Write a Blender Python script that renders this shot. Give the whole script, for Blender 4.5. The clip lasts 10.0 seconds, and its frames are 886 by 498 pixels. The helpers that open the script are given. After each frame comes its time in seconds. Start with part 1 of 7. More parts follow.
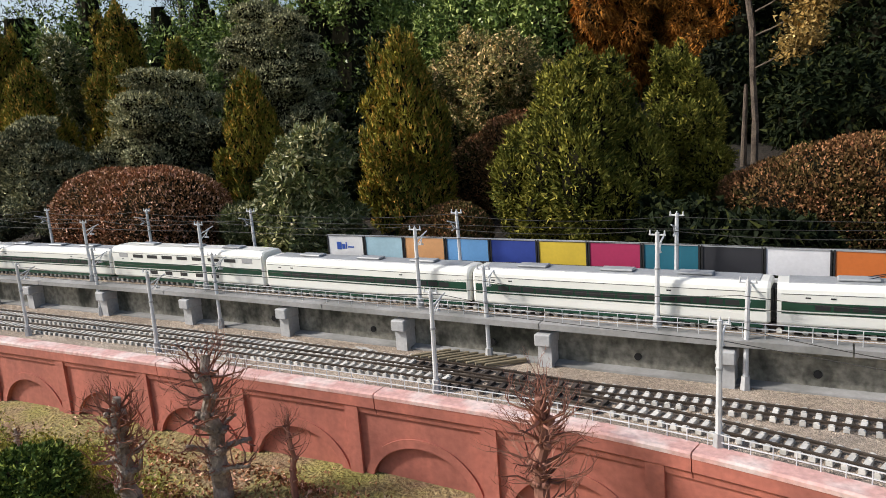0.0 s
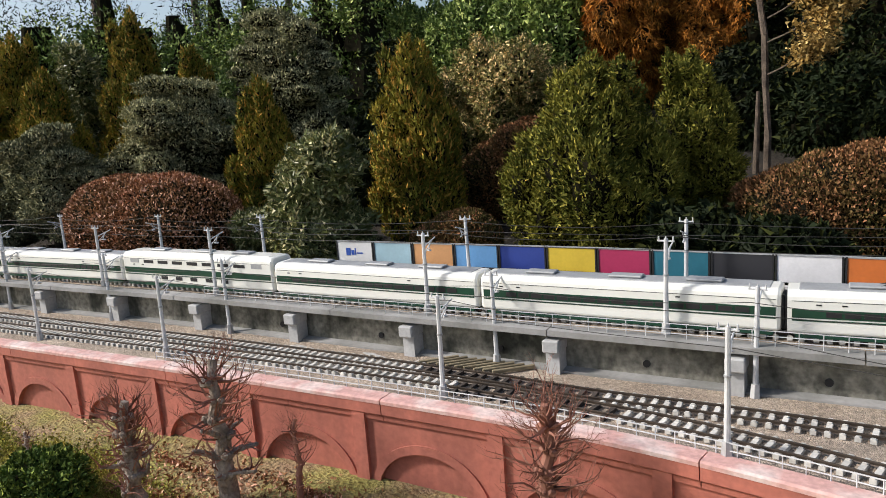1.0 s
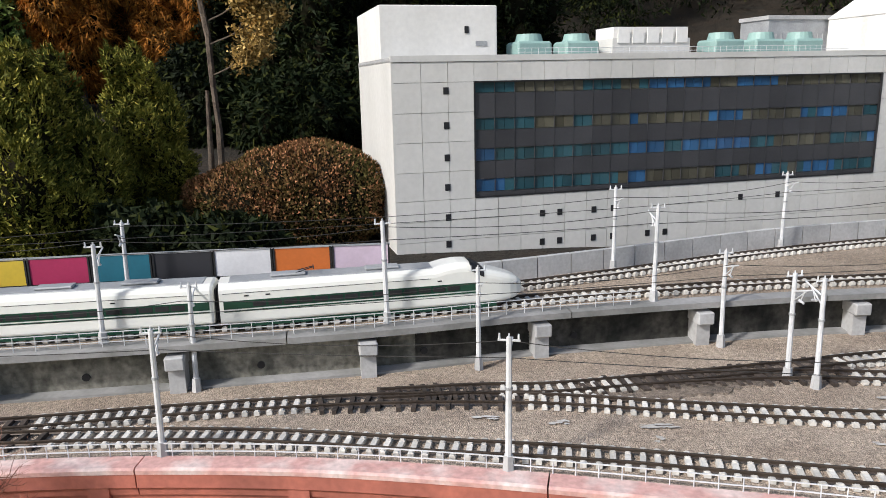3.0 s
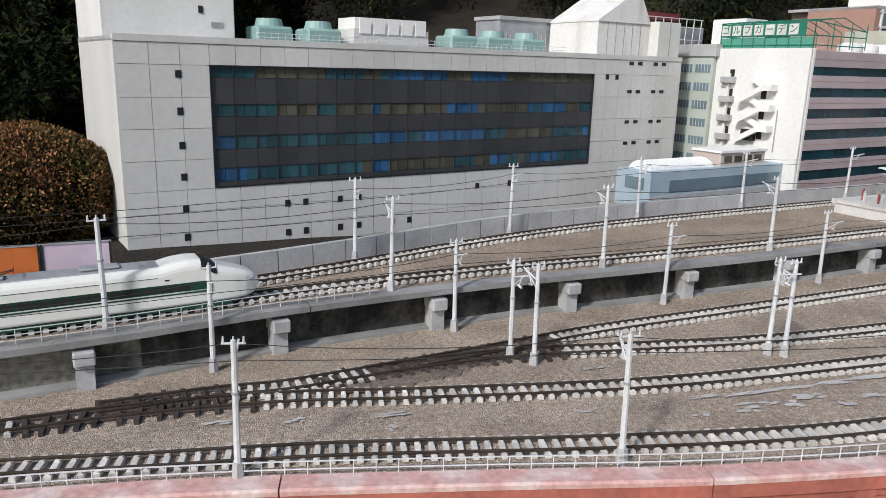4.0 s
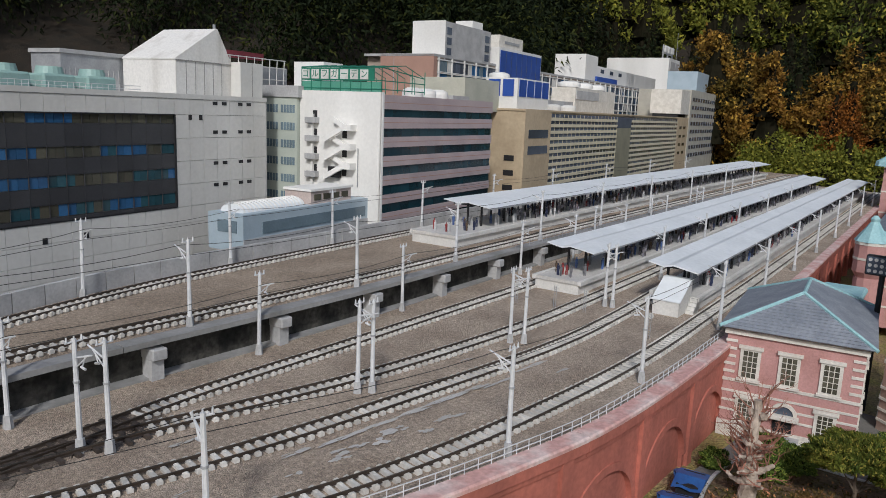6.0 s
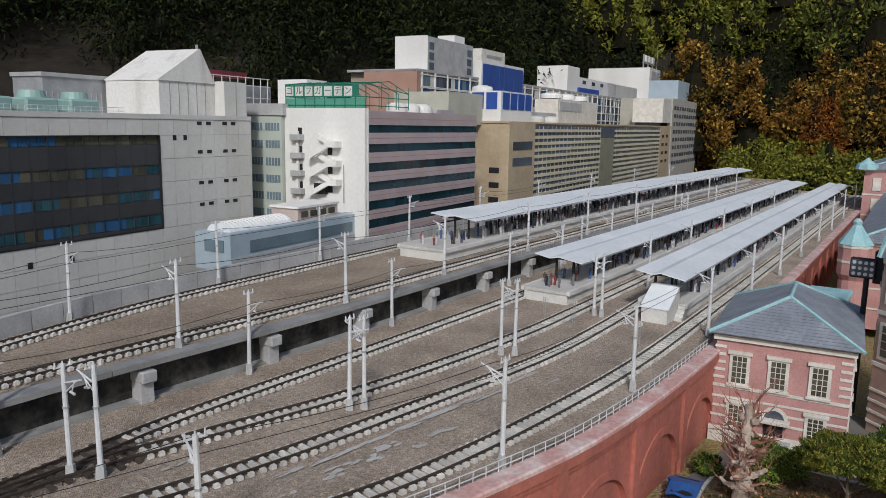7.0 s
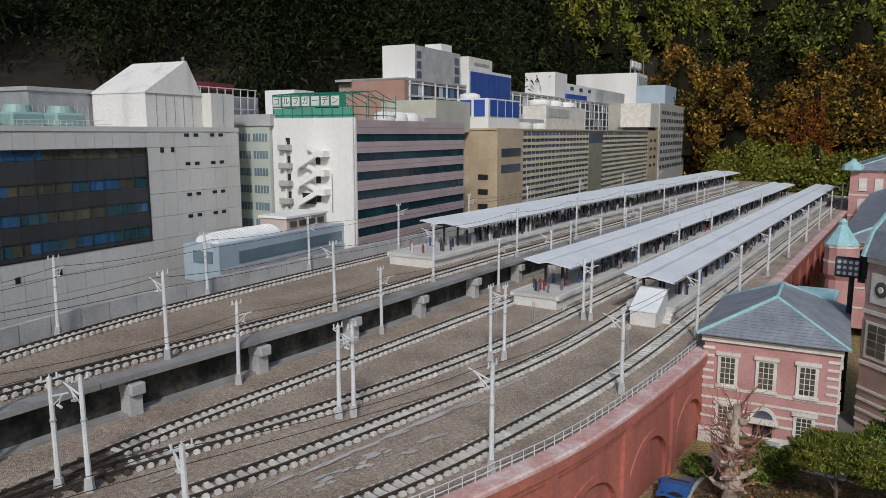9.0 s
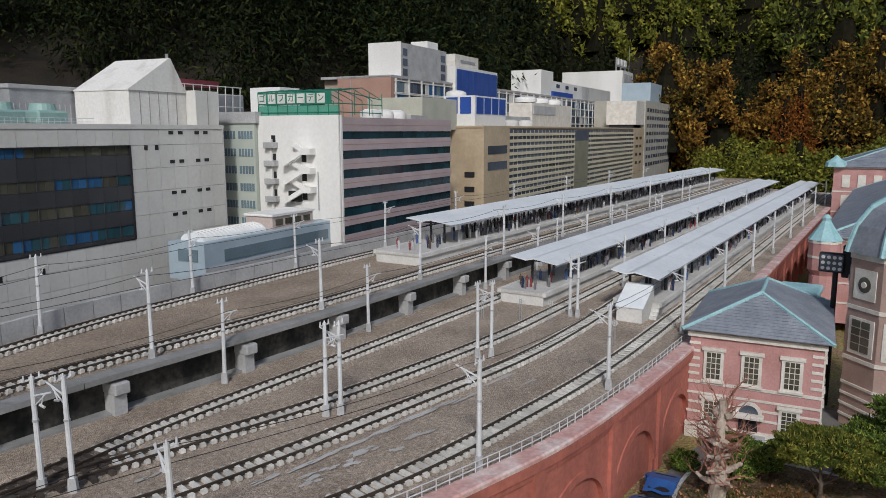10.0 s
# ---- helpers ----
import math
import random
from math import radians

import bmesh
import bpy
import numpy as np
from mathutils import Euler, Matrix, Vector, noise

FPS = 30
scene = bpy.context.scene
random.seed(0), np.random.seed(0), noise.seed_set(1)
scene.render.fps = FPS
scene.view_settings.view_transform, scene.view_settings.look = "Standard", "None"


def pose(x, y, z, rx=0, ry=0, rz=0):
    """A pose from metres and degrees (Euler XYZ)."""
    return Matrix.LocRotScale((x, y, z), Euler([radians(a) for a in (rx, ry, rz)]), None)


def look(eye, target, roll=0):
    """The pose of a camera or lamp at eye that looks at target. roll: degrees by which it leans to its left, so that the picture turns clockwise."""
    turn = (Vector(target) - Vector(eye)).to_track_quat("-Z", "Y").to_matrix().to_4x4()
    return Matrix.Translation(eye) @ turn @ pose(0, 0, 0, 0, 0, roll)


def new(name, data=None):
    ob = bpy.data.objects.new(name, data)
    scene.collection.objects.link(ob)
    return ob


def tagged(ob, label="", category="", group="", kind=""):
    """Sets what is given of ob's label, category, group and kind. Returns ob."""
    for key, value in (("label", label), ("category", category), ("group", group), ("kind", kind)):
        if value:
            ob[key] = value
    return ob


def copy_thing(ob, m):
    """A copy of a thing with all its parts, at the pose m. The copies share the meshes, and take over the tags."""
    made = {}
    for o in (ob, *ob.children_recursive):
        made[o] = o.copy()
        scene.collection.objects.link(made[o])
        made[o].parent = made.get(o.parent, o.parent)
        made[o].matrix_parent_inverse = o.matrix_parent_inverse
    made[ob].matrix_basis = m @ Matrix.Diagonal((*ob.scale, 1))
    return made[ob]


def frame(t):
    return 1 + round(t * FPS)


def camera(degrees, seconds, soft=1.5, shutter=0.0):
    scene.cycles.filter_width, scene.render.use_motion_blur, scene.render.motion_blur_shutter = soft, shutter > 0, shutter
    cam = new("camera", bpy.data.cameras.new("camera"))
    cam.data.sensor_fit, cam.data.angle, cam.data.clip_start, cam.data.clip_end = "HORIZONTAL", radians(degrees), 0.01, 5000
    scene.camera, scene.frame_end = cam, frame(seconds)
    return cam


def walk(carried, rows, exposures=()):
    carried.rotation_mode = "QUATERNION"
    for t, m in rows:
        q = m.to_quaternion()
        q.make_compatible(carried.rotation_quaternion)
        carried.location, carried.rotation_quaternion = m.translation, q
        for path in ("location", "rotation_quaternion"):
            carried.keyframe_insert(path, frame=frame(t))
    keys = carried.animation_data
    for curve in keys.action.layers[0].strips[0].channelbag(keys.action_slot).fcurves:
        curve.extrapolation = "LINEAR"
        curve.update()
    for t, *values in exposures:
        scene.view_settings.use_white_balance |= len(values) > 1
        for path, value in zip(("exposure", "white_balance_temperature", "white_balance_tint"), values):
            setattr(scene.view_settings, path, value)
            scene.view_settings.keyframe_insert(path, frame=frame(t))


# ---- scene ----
cam = camera(61.8, 10.0, soft=0.45)
PATH = [
    (0, (0.492, 0.235, 0.891), (-0.728, 1.773, 0.511), -4.2),
    (0.5, (0.509, 0.247, 0.883), (-0.785, 1.73, 0.524), -4.4),
    (1, (0.503, 0.248, 0.882), (-0.746, 1.77, 0.525), -4.2),
    (1.5, (0.536, 0.259, 0.876), (-0.528, 1.912, 0.508), -3.9),
    (1.8, (0.591, 0.275, 0.885), (-0.312, 2.016, 0.496), -3.7),
    (2, (0.611, 0.279, 0.89), (-0.159, 2.081, 0.49), -3.5),
    (2.4, (0.656, 0.285, 0.888), (0.185, 2.185, 0.475), -2.8),
    (2.5, (0.651, 0.288, 0.889), (0.268, 2.206, 0.471), -2.4),
    (2.7, (0.661, 0.29, 0.892), (0.431, 2.231, 0.467), -1.9),
    (3.8, (0.708, 0.314, 0.923), (1.178, 2.199, 0.447), 0.9),
    (4, (0.76, 0.312, 0.923), (1.356, 2.16, 0.445), 1.5),
    (4.1, (0.786, 0.317, 0.927), (1.446, 2.141, 0.44), 1.9),
    (4.2, (0.8, 0.313, 0.934), (1.527, 2.11, 0.44), 2.5),
    (4.5, (0.867, 0.331, 0.928), (1.766, 2.053, 0.453), 2.9),
    (5, (0.907, 0.344, 0.948), (2.066, 1.911, 0.5), 3.2),
    (5.5, (0.924, 0.326, 0.982), (2.276, 1.744, 0.579), 3.2),
    (6, (0.921, 0.343, 0.99), (2.366, 1.676, 0.623), 2.3),
    (7.5, (0.913, 0.339, 0.994), (2.386, 1.653, 0.675), 0.7),
    (8, (0.919, 0.334, 0.992), (2.395, 1.646, 0.677), 0.4),
    (8.5, (0.919, 0.326, 0.992), (2.4, 1.633, 0.682), 0.2),
    (9, (0.918, 0.318, 0.99), (2.406, 1.618, 0.681), 0.0),
    (9.5, (0.92, 0.317, 0.987), (2.417, 1.607, 0.677), -0.0),
    (10, (0.923, 0.32, 0.984), (2.433, 1.593, 0.67), -0.1),
]
walk(cam, [(t, look(eye, target, roll)) for t, eye, target, roll in PATH],
     exposures=[(0.0, 0.78, 6600, 10), (1.5, 0.80, 6600, 10), (2.5, 0.78, 6450, 10), (4.0, 0.34, 6200, 10), (4.5, 0.18, 6150, 10), (5.0, 0.05, 6150, 10), (6.0, -0.12, 6150, 10), (10.0, -0.2, 6150, 10)])


# ---- daylight ----
world = bpy.data.worlds.new("sky")
scene.world = world
world.use_nodes = True
wn = world.node_tree.nodes
sky = wn.new("ShaderNodeTexSky")
sky.sky_type, sky.sun_disc = "NISHITA", False
SUN_EL, SUN_AZ = radians(38), radians(218)
sky.sun_elevation, sky.sun_rotation = SUN_EL, radians(90) - SUN_AZ
sky.dust_density, sky.air_density = 2.5, 1.0
wn["Background"].inputs["Strength"].default_value = 0.088
world.node_tree.links.new(sky.outputs[0], wn["Background"].inputs["Color"])
sun = new("sun", bpy.data.lights.new("sun", "SUN"))
sun.data.energy, sun.data.angle, sun.data.color = 2.42, radians(6), (1.0, 0.97, 0.925)
sun.matrix_world = look((10 * math.cos(SUN_AZ) * math.cos(SUN_EL), 10 * math.sin(SUN_AZ) * math.cos(SUN_EL), 10 * math.sin(SUN_EL)), (0, 0, 0))


# ---- materials ----
def mat(name, c, c2=None, rough=0.8, metal=0.0, scale=6.0, fine=90.0, bump=0.0, depth=0.004, rnd=0.0, island=0.0, streak=0.0, contrast=(0.35, 0.65), spec=0.4, grit=0.1, cells=0.0):
    """Two-scale procedural surface: c and c2 mixed by broad noise, broken up by fine grain."""
    m = bpy.data.materials.new(name)
    m.use_nodes = True
    nt = m.node_tree
    n, l = nt.nodes, nt.links
    bs = n["Principled BSDF"]
    bs.inputs["Roughness"].default_value = rough
    bs.inputs["Metallic"].default_value = metal
    bs.inputs["Specular IOR Level"].default_value = spec
    geo = n.new("ShaderNodeNewGeometry")
    mp = n.new("ShaderNodeMapping")
    l.new(geo.outputs["Position"], mp.inputs["Vector"])
    if streak:
        mp.inputs["Scale"].default_value = (1, 1, streak)
    big = n.new("ShaderNodeTexNoise")
    big.inputs["Scale"].default_value, big.inputs["Detail"].default_value = scale, 5
    l.new(mp.outputs[0], big.inputs["Vector"])
    ramp = n.new("ShaderNodeMapRange")
    ramp.inputs[1].default_value, ramp.inputs[2].default_value = contrast
    l.new(big.outputs[0], ramp.inputs[0])
    mix = n.new("ShaderNodeMix")
    mix.data_type = "RGBA"
    c2 = c2 or tuple(v * 0.75 for v in c)
    mix.inputs[6].default_value, mix.inputs[7].default_value = (*c, 1), (*c2, 1)
    l.new(ramp.outputs[0], mix.inputs[0])
    out = mix.outputs[2]
    small = n.new("ShaderNodeTexNoise")
    small.inputs["Scale"].default_value, small.inputs["Detail"].default_value = fine, 3
    l.new(geo.outputs["Position"], small.inputs["Vector"])
    height = small.outputs[0]
    if cells:
        vor = n.new("ShaderNodeTexVoronoi")
        vor.inputs["Scale"].default_value = cells
        l.new(geo.outputs["Position"], vor.inputs["Vector"])
        sep = n.new("ShaderNodeSeparateColor")
        l.new(vor.outputs["Color"], sep.inputs[0])
        tone = n.new("ShaderNodeMix")
        tone.data_type, tone.blend_type = "RGBA", "MULTIPLY"
        tone.inputs[0].default_value = 1.0
        grey = n.new("ShaderNodeMapRange")
        grey.inputs[3].default_value, grey.inputs[4].default_value = 0.68, 1.35
        l.new(sep.outputs[0], grey.inputs[0])
        l.new(out, tone.inputs[6])
        l.new(grey.outputs[0], tone.inputs[7])
        out = tone.outputs[2]
        inv = n.new("ShaderNodeMath")
        inv.operation = "SUBTRACT"
        inv.inputs[0].default_value = 1.0
        l.new(vor.outputs["Distance"], inv.inputs[1])
        height = inv.outputs[0]
    hsv = n.new("ShaderNodeHueSaturation")
    l.new(out, hsv.inputs["Color"])
    val = n.new("ShaderNodeMapRange")
    val.inputs[1].default_value, val.inputs[2].default_value = 0.25, 0.75
    val.inputs[3].default_value, val.inputs[4].default_value = 1 - grit, 1 + grit
    l.new(small.outputs[0], val.inputs[0])
    last = val.outputs[0]
    for amount, node, socket in ((rnd, "ShaderNodeObjectInfo", "Random"), (island, "ShaderNodeNewGeometry", "Random Per Island")):
        if amount:
            src = n.new(node)
            rng = n.new("ShaderNodeMapRange")
            rng.inputs[3].default_value, rng.inputs[4].default_value = 1 - amount, 1 + amount
            l.new(src.outputs[socket], rng.inputs[0])
            mul = n.new("ShaderNodeMath")
            mul.operation = "MULTIPLY"
            l.new(last, mul.inputs[0])
            l.new(rng.outputs[0], mul.inputs[1])
            last = mul.outputs[0]
    l.new(last, hsv.inputs["Value"])
    l.new(hsv.outputs[0], bs.inputs["Base Color"])
    if bump:
        b = n.new("ShaderNodeBump")
        b.inputs["Strength"].default_value, b.inputs["Distance"].default_value = bump, depth
        l.new(height, b.inputs["Height"])
        l.new(b.outputs[0], bs.inputs["Normal"])
    return m


def leaf_mat(name, c, c2, rough=0.65, scale=3.0, tip=None, gloss=0.08, vary=(0.45, 1.5)):
    """Leaves: two greens mixed leaf by leaf and clump by clump."""
    m = bpy.data.materials.new(name)
    m.use_nodes = True
    nt = m.node_tree
    n, l = nt.nodes, nt.links
    bs = n["Principled BSDF"]
    bs.inputs["Roughness"].default_value = rough
    bs.inputs["Specular IOR Level"].default_value = gloss
    geo = n.new("ShaderNodeNewGeometry")
    big = n.new("ShaderNodeTexNoise")
    big.inputs["Scale"].default_value, big.inputs["Detail"].default_value = scale, 3
    l.new(geo.outputs["Position"], big.inputs["Vector"])
    mr = n.new("ShaderNodeMapRange")
    mr.inputs[1].default_value, mr.inputs[2].default_value = 0.38, 0.62
    l.new(big.outputs[0], mr.inputs[0])
    mix = n.new("ShaderNodeMix")
    mix.data_type = "RGBA"
    mix.inputs[6].default_value, mix.inputs[7].default_value = (*c, 1), (*c2, 1)
    l.new(mr.outputs[0], mix.inputs[0])
    out = mix.outputs[2]
    if tip:
        mix2 = n.new("ShaderNodeMix")
        mix2.data_type = "RGBA"
        step = n.new("ShaderNodeMapRange")
        step.inputs[1].default_value, step.inputs[2].default_value = 0.72, 0.95
        l.new(geo.outputs["Random Per Island"], step.inputs[0])
        l.new(step.outputs[0], mix2.inputs[0])
        l.new(out, mix2.inputs[6])
        mix2.inputs[7].default_value = (*tip, 1)
        out = mix2.outputs[2]
    hsv = n.new("ShaderNodeHueSaturation")
    rng = n.new("ShaderNodeMapRange")
    rng.inputs[3].default_value, rng.inputs[4].default_value = vary
    l.new(geo.outputs["Random Per Island"], rng.inputs[0])
    l.new(rng.outputs[0], hsv.inputs["Value"])
    l.new(out, hsv.inputs["Color"])
    l.new(hsv.outputs[0], bs.inputs["Base Color"])
    return m


def glass_mat(name, c, rough=0.12, rnd=0.3):
    m = mat(name, c, tuple(v * 0.7 for v in c), rough=rough, scale=3, rnd=rnd, spec=0.5, grit=0.1)
    return m


M_GRAVEL = mat("grey_brown_gravel", (0.47, 0.385, 0.305), (0.34, 0.27, 0.21), rough=0.95, scale=4.2, fine=60, bump=0.8, depth=0.006, grit=0.3, cells=290)
M_DECKG = mat("tan_gravel", (0.40, 0.32, 0.245), (0.29, 0.228, 0.172), rough=0.95, scale=4.2, fine=60, bump=0.8, depth=0.005, grit=0.3, cells=290)
M_CEMENT = mat("pale_cement_spill", (0.56, 0.54, 0.52), (0.44, 0.42, 0.39), rough=0.9, fine=120, bump=0.4)
M_CONC = mat("stained_dark_concrete", (0.225, 0.215, 0.18), (0.04, 0.042, 0.033), rough=0.9, scale=9, fine=48, bump=0.8, streak=0.55, contrast=(0.44, 0.64), grit=0.5)
# Stained like the rest, darkened further to paint the shade below the deck.
M_CONCD = mat("stained_concrete_with_painted_shade", (0.075, 0.070, 0.060), (0.013, 0.014, 0.012), rough=0.85, scale=11, fine=48, bump=0.9, streak=0.6, contrast=(0.36, 0.62), grit=0.55)
M_CONCL = mat("light_concrete", (0.46, 0.46, 0.46), (0.36, 0.36, 0.36), rough=0.85, scale=8, fine=80, bump=0.2, rnd=0.06, grit=0.12)
M_DECK = mat("grey_deck_edge", (0.33, 0.325, 0.32), (0.20, 0.20, 0.19), rough=0.9, scale=5, fine=70, bump=0.3)
M_RED = mat("red_painted_plaster", (0.475, 0.155, 0.112), (0.31, 0.105, 0.078), rough=0.75, scale=6, fine=50, bump=0.35, depth=0.003, streak=0.18, grit=0.16)
M_PINK = mat("pink_faded_cap", (0.56, 0.33, 0.30), (0.66, 0.52, 0.49), rough=0.8, scale=9, fine=60, bump=0.3, grit=0.2, contrast=(0.45, 0.62))
M_SLEEPER = mat("pale_concrete_sleeper", (0.64, 0.62, 0.58), (0.50, 0.48, 0.44), rough=0.85, scale=10, rnd=0.16, grit=0.15)
M_TIMBER = mat("dark_timber_sleeper", (0.07, 0.054, 0.044), (0.035, 0.028, 0.024), rough=0.9, scale=10, rnd=0.3)
M_LOG = mat("weathered_timber", (0.26, 0.21, 0.13), (0.17, 0.14, 0.09), rough=0.9, scale=10, rnd=0.25, bump=0.4)
M_RAIL = mat("dark_rusty_rail", (0.085, 0.066, 0.052), (0.05, 0.038, 0.03), rough=0.42, metal=0.4, scale=8)
M_POLE = mat("pale_grey_painted_steel", (0.66, 0.67, 0.68), (0.55, 0.56, 0.57), rough=0.45, scale=12, grit=0.08)
M_WIRE = mat("dark_wire", (0.035, 0.033, 0.03), rough=0.6)
M_WHITE = mat("cream_white_train_paint", (0.80, 0.80, 0.75), (0.76, 0.76, 0.71), rough=0.25, scale=4, grit=0.02)
M_GREEN = mat("dark_green_train_paint", (0.018, 0.065, 0.040), (0.014, 0.05, 0.033), rough=0.25, scale=4, grit=0.05)
M_BLACK = mat("black_fittings", (0.018, 0.018, 0.02), rough=0.6)
M_GREY = mat("grey_metal", (0.40, 0.41, 0.42), (0.32, 0.33, 0.34), rough=0.5, metal=0.2, scale=10, grit=0.1)
M_ROOF = mat("pale_blue_grey_sheet_roof", (0.78, 0.805, 0.82), (0.70, 0.73, 0.745), rough=0.5, scale=3, fine=30, grit=0.06)
M_PLAT = mat("platform_paving", (0.58, 0.56, 0.53), (0.49, 0.475, 0.45), rough=0.9, scale=6, bump=0.2, grit=0.15)
M_PLATW = mat("platform_white_edge", (0.68, 0.67, 0.64), (0.57, 0.56, 0.53), rough=0.85, scale=9, grit=0.1)
M_WALLW = mat("off_white_panel_wall", (0.66, 0.65, 0.62), (0.57, 0.56, 0.53), rough=0.75, scale=2.5, fine=40, streak=0.18, rnd=0.035, grit=0.05)
M_WALLB = mat("bright_white_wall", (0.80, 0.79, 0.76), (0.69, 0.68, 0.65), rough=0.7, scale=2.0, fine=40, streak=0.18, grit=0.05)
M_JOINT = mat("panel_joint", (0.34, 0.33, 0.31), rough=0.9)
M_PINKW = mat("mauve_pink_cladding", (0.47, 0.385, 0.385), (0.40, 0.325, 0.33), rough=0.6, scale=4, grit=0.07, rnd=0.06)
M_TEAL = glass_mat("dark_teal_strip_window", (0.012, 0.045, 0.06), rnd=0.3)
M_TAN = mat("tan_stone_cladding", (0.50, 0.40, 0.27), (0.42, 0.33, 0.22), rough=0.7, scale=5, fine=30, grit=0.08, rnd=0.05)
M_BLUEG = glass_mat("blue_window_glass", (0.035, 0.12, 0.26))
M_BROWNG = glass_mat("brown_blind_window", (0.10, 0.095, 0.07))
M_TEALG = glass_mat("green_blue_window_glass", (0.03, 0.095, 0.12))
M_PALEG = glass_mat("pale_blue_window_band", (0.17, 0.235, 0.28), 0.2, 0.1)
M_DARKP = mat("charcoal_spandrel_panel", (0.050, 0.050, 0.054), (0.038, 0.038, 0.042), rough=0.5, scale=6, rnd=0.15, grit=0.12)
M_GREYG = glass_mat("grey_blue_window", (0.10, 0.12, 0.16))
M_MINT = mat("mint_green_tank_plastic", (0.30, 0.45, 0.41), (0.24, 0.37, 0.345), rough=0.5, scale=7, grit=0.07)
M_COPPER = mat("verdigris_copper", (0.36, 0.57, 0.59), (0.27, 0.47, 0.50), rough=0.6, scale=12, grit=0.12)
M_SLATE = mat("blue_grey_slate", (0.33, 0.355, 0.40), (0.24, 0.265, 0.305), rough=0.55, scale=10, fine=70, rnd=0.28, grit=0.15)
M_BRICK = mat("rose_painted_brick", (0.50, 0.275, 0.255), (0.42, 0.22, 0.20), rough=0.75, scale=9, fine=120, bump=0.25, grit=0.12)
M_BRICKD = mat("weathered_brown_brick", (0.42, 0.30, 0.255), (0.32, 0.225, 0.19), rough=0.8, scale=9, fine=120, bump=0.25)
M_STONE = mat("cream_stone_trim", (0.70, 0.67, 0.61), (0.58, 0.55, 0.49), rough=0.75, scale=14, grit=0.1)
M_GREENF = mat("green_painted_frame", (0.02, 0.20, 0.13), (0.02, 0.15, 0.10), rough=0.5)
M_NET = mat("green_mesh_panel", (0.10, 0.33, 0.24), (0.08, 0.26, 0.19), rough=0.6)
M_BLUEW = mat("pale_blue_cladding", (0.38, 0.46, 0.52), (0.33, 0.41, 0.47), rough=0.5, scale=6, grit=0.05)
M_BLUE = mat("bright_blue_panel", (0.03, 0.085, 0.36), (0.025, 0.07, 0.30), rough=0.45, scale=5)
M_TERRA = mat("terracotta_wall", (0.44, 0.27, 0.21), (0.38, 0.23, 0.18), rough=0.8, scale=5)
M_SOIL = mat("mossy_soil", (0.30, 0.205, 0.12), (0.27, 0.25, 0.07), rough=0.95, scale=5.0, fine=70, bump=1.0, depth=0.02, grit=0.45)
M_PAVE = mat("grey_asphalt_path", (0.17, 0.165, 0.155), (0.13, 0.125, 0.12), rough=0.9, scale=5, fine=140, bump=0.5)
M_BARK = mat("grey_mossy_bark", (0.36, 0.30, 0.25), (0.17, 0.13, 0.10), rough=0.95, scale=22, fine=90, bump=0.9, depth=0.008, grit=0.35)
M_DKBARK = mat("dark_brown_bark", (0.15, 0.115, 0.085), (0.07, 0.052, 0.04), rough=0.95, scale=22, fine=90, bump=0.9, depth=0.008, grit=0.35)
M_TWIG = mat("red_brown_twigs", (0.36, 0.165, 0.115), (0.19, 0.085, 0.06), rough=0.85, scale=15)
M_PALEBARK = mat("pale_lichen_bark", (0.50, 0.42, 0.35), (0.28, 0.22, 0.17), rough=0.9, scale=22, fine=120, bump=0.8, depth=0.006)
M_TARP = mat("blue_tarpaulin", (0.03, 0.11, 0.33), (0.025, 0.085, 0.27), rough=0.4, scale=12)
M_FIG = [mat("painted_figure_%s" % k, c, rough=0.6) for k, c in (("navy", (0.03, 0.04, 0.09)), ("grey", (0.2, 0.2, 0.21)), ("white", (0.6, 0.6, 0.6)), ("red", (0.3, 0.05, 0.05)), ("blue", (0.08, 0.14, 0.32)), ("brown", (0.12, 0.08, 0.05)))]


# ---- shape helpers ----
def put(name, bm, material, parent=None, label="", smooth=False, m=None):
    """Links a bmesh as one mesh object."""
    bm.normal_update()
    me = bpy.data.meshes.new(name)
    bm.to_mesh(me)
    bm.free()
    me.materials.append(material)
    if smooth:
        me.shade_smooth()
    ob = new(name, me)
    if parent:
        ob.parent = parent
    if m is not None:
        ob.matrix_basis = m
    if label:
        ob["label"] = label
    return ob


def part(name, bm, material, parent, label="", smooth=False, m=None):
    return put(name, bm, material, parent, label, smooth, m)


def piece(name, mesh, parent, m):
    """One more piece on a mesh that is shared."""
    ob = new(name, mesh)
    ob.parent = parent
    ob.matrix_basis = m
    return ob


def mesh_of(name, bm, material, smooth=False):
    bm.normal_update()
    me = bpy.data.meshes.new(name)
    bm.to_mesh(me)
    bm.free()
    me.materials.append(material)
    if smooth:
        me.shade_smooth()
    return me


def thing(name, label, category, m=None, group="", kind=""):
    ob = new(name)
    ob.empty_display_size = 0.05
    if m is not None:
        ob.matrix_basis = m
    return tagged(ob, label, category, group, kind)


def box(bm, x0, x1, y0, y1, z0, z1, bevel=0.0, m=None):
    r = bmesh.ops.create_cube(bm, size=1.0)
    mm = Matrix.Translation(((x0 + x1) / 2, (y0 + y1) / 2, (z0 + z1) / 2)) @ Matrix.Diagonal((x1 - x0, y1 - y0, z1 - z0, 1))
    bmesh.ops.transform(bm, matrix=(m @ mm) if m is not None else mm, verts=r["verts"])
    if bevel:
        edges = list({e for v in r["verts"] for e in v.link_edges})
        bmesh.ops.bevel(bm, geom=edges, offset=bevel, segments=1, affect="EDGES")
    return bm


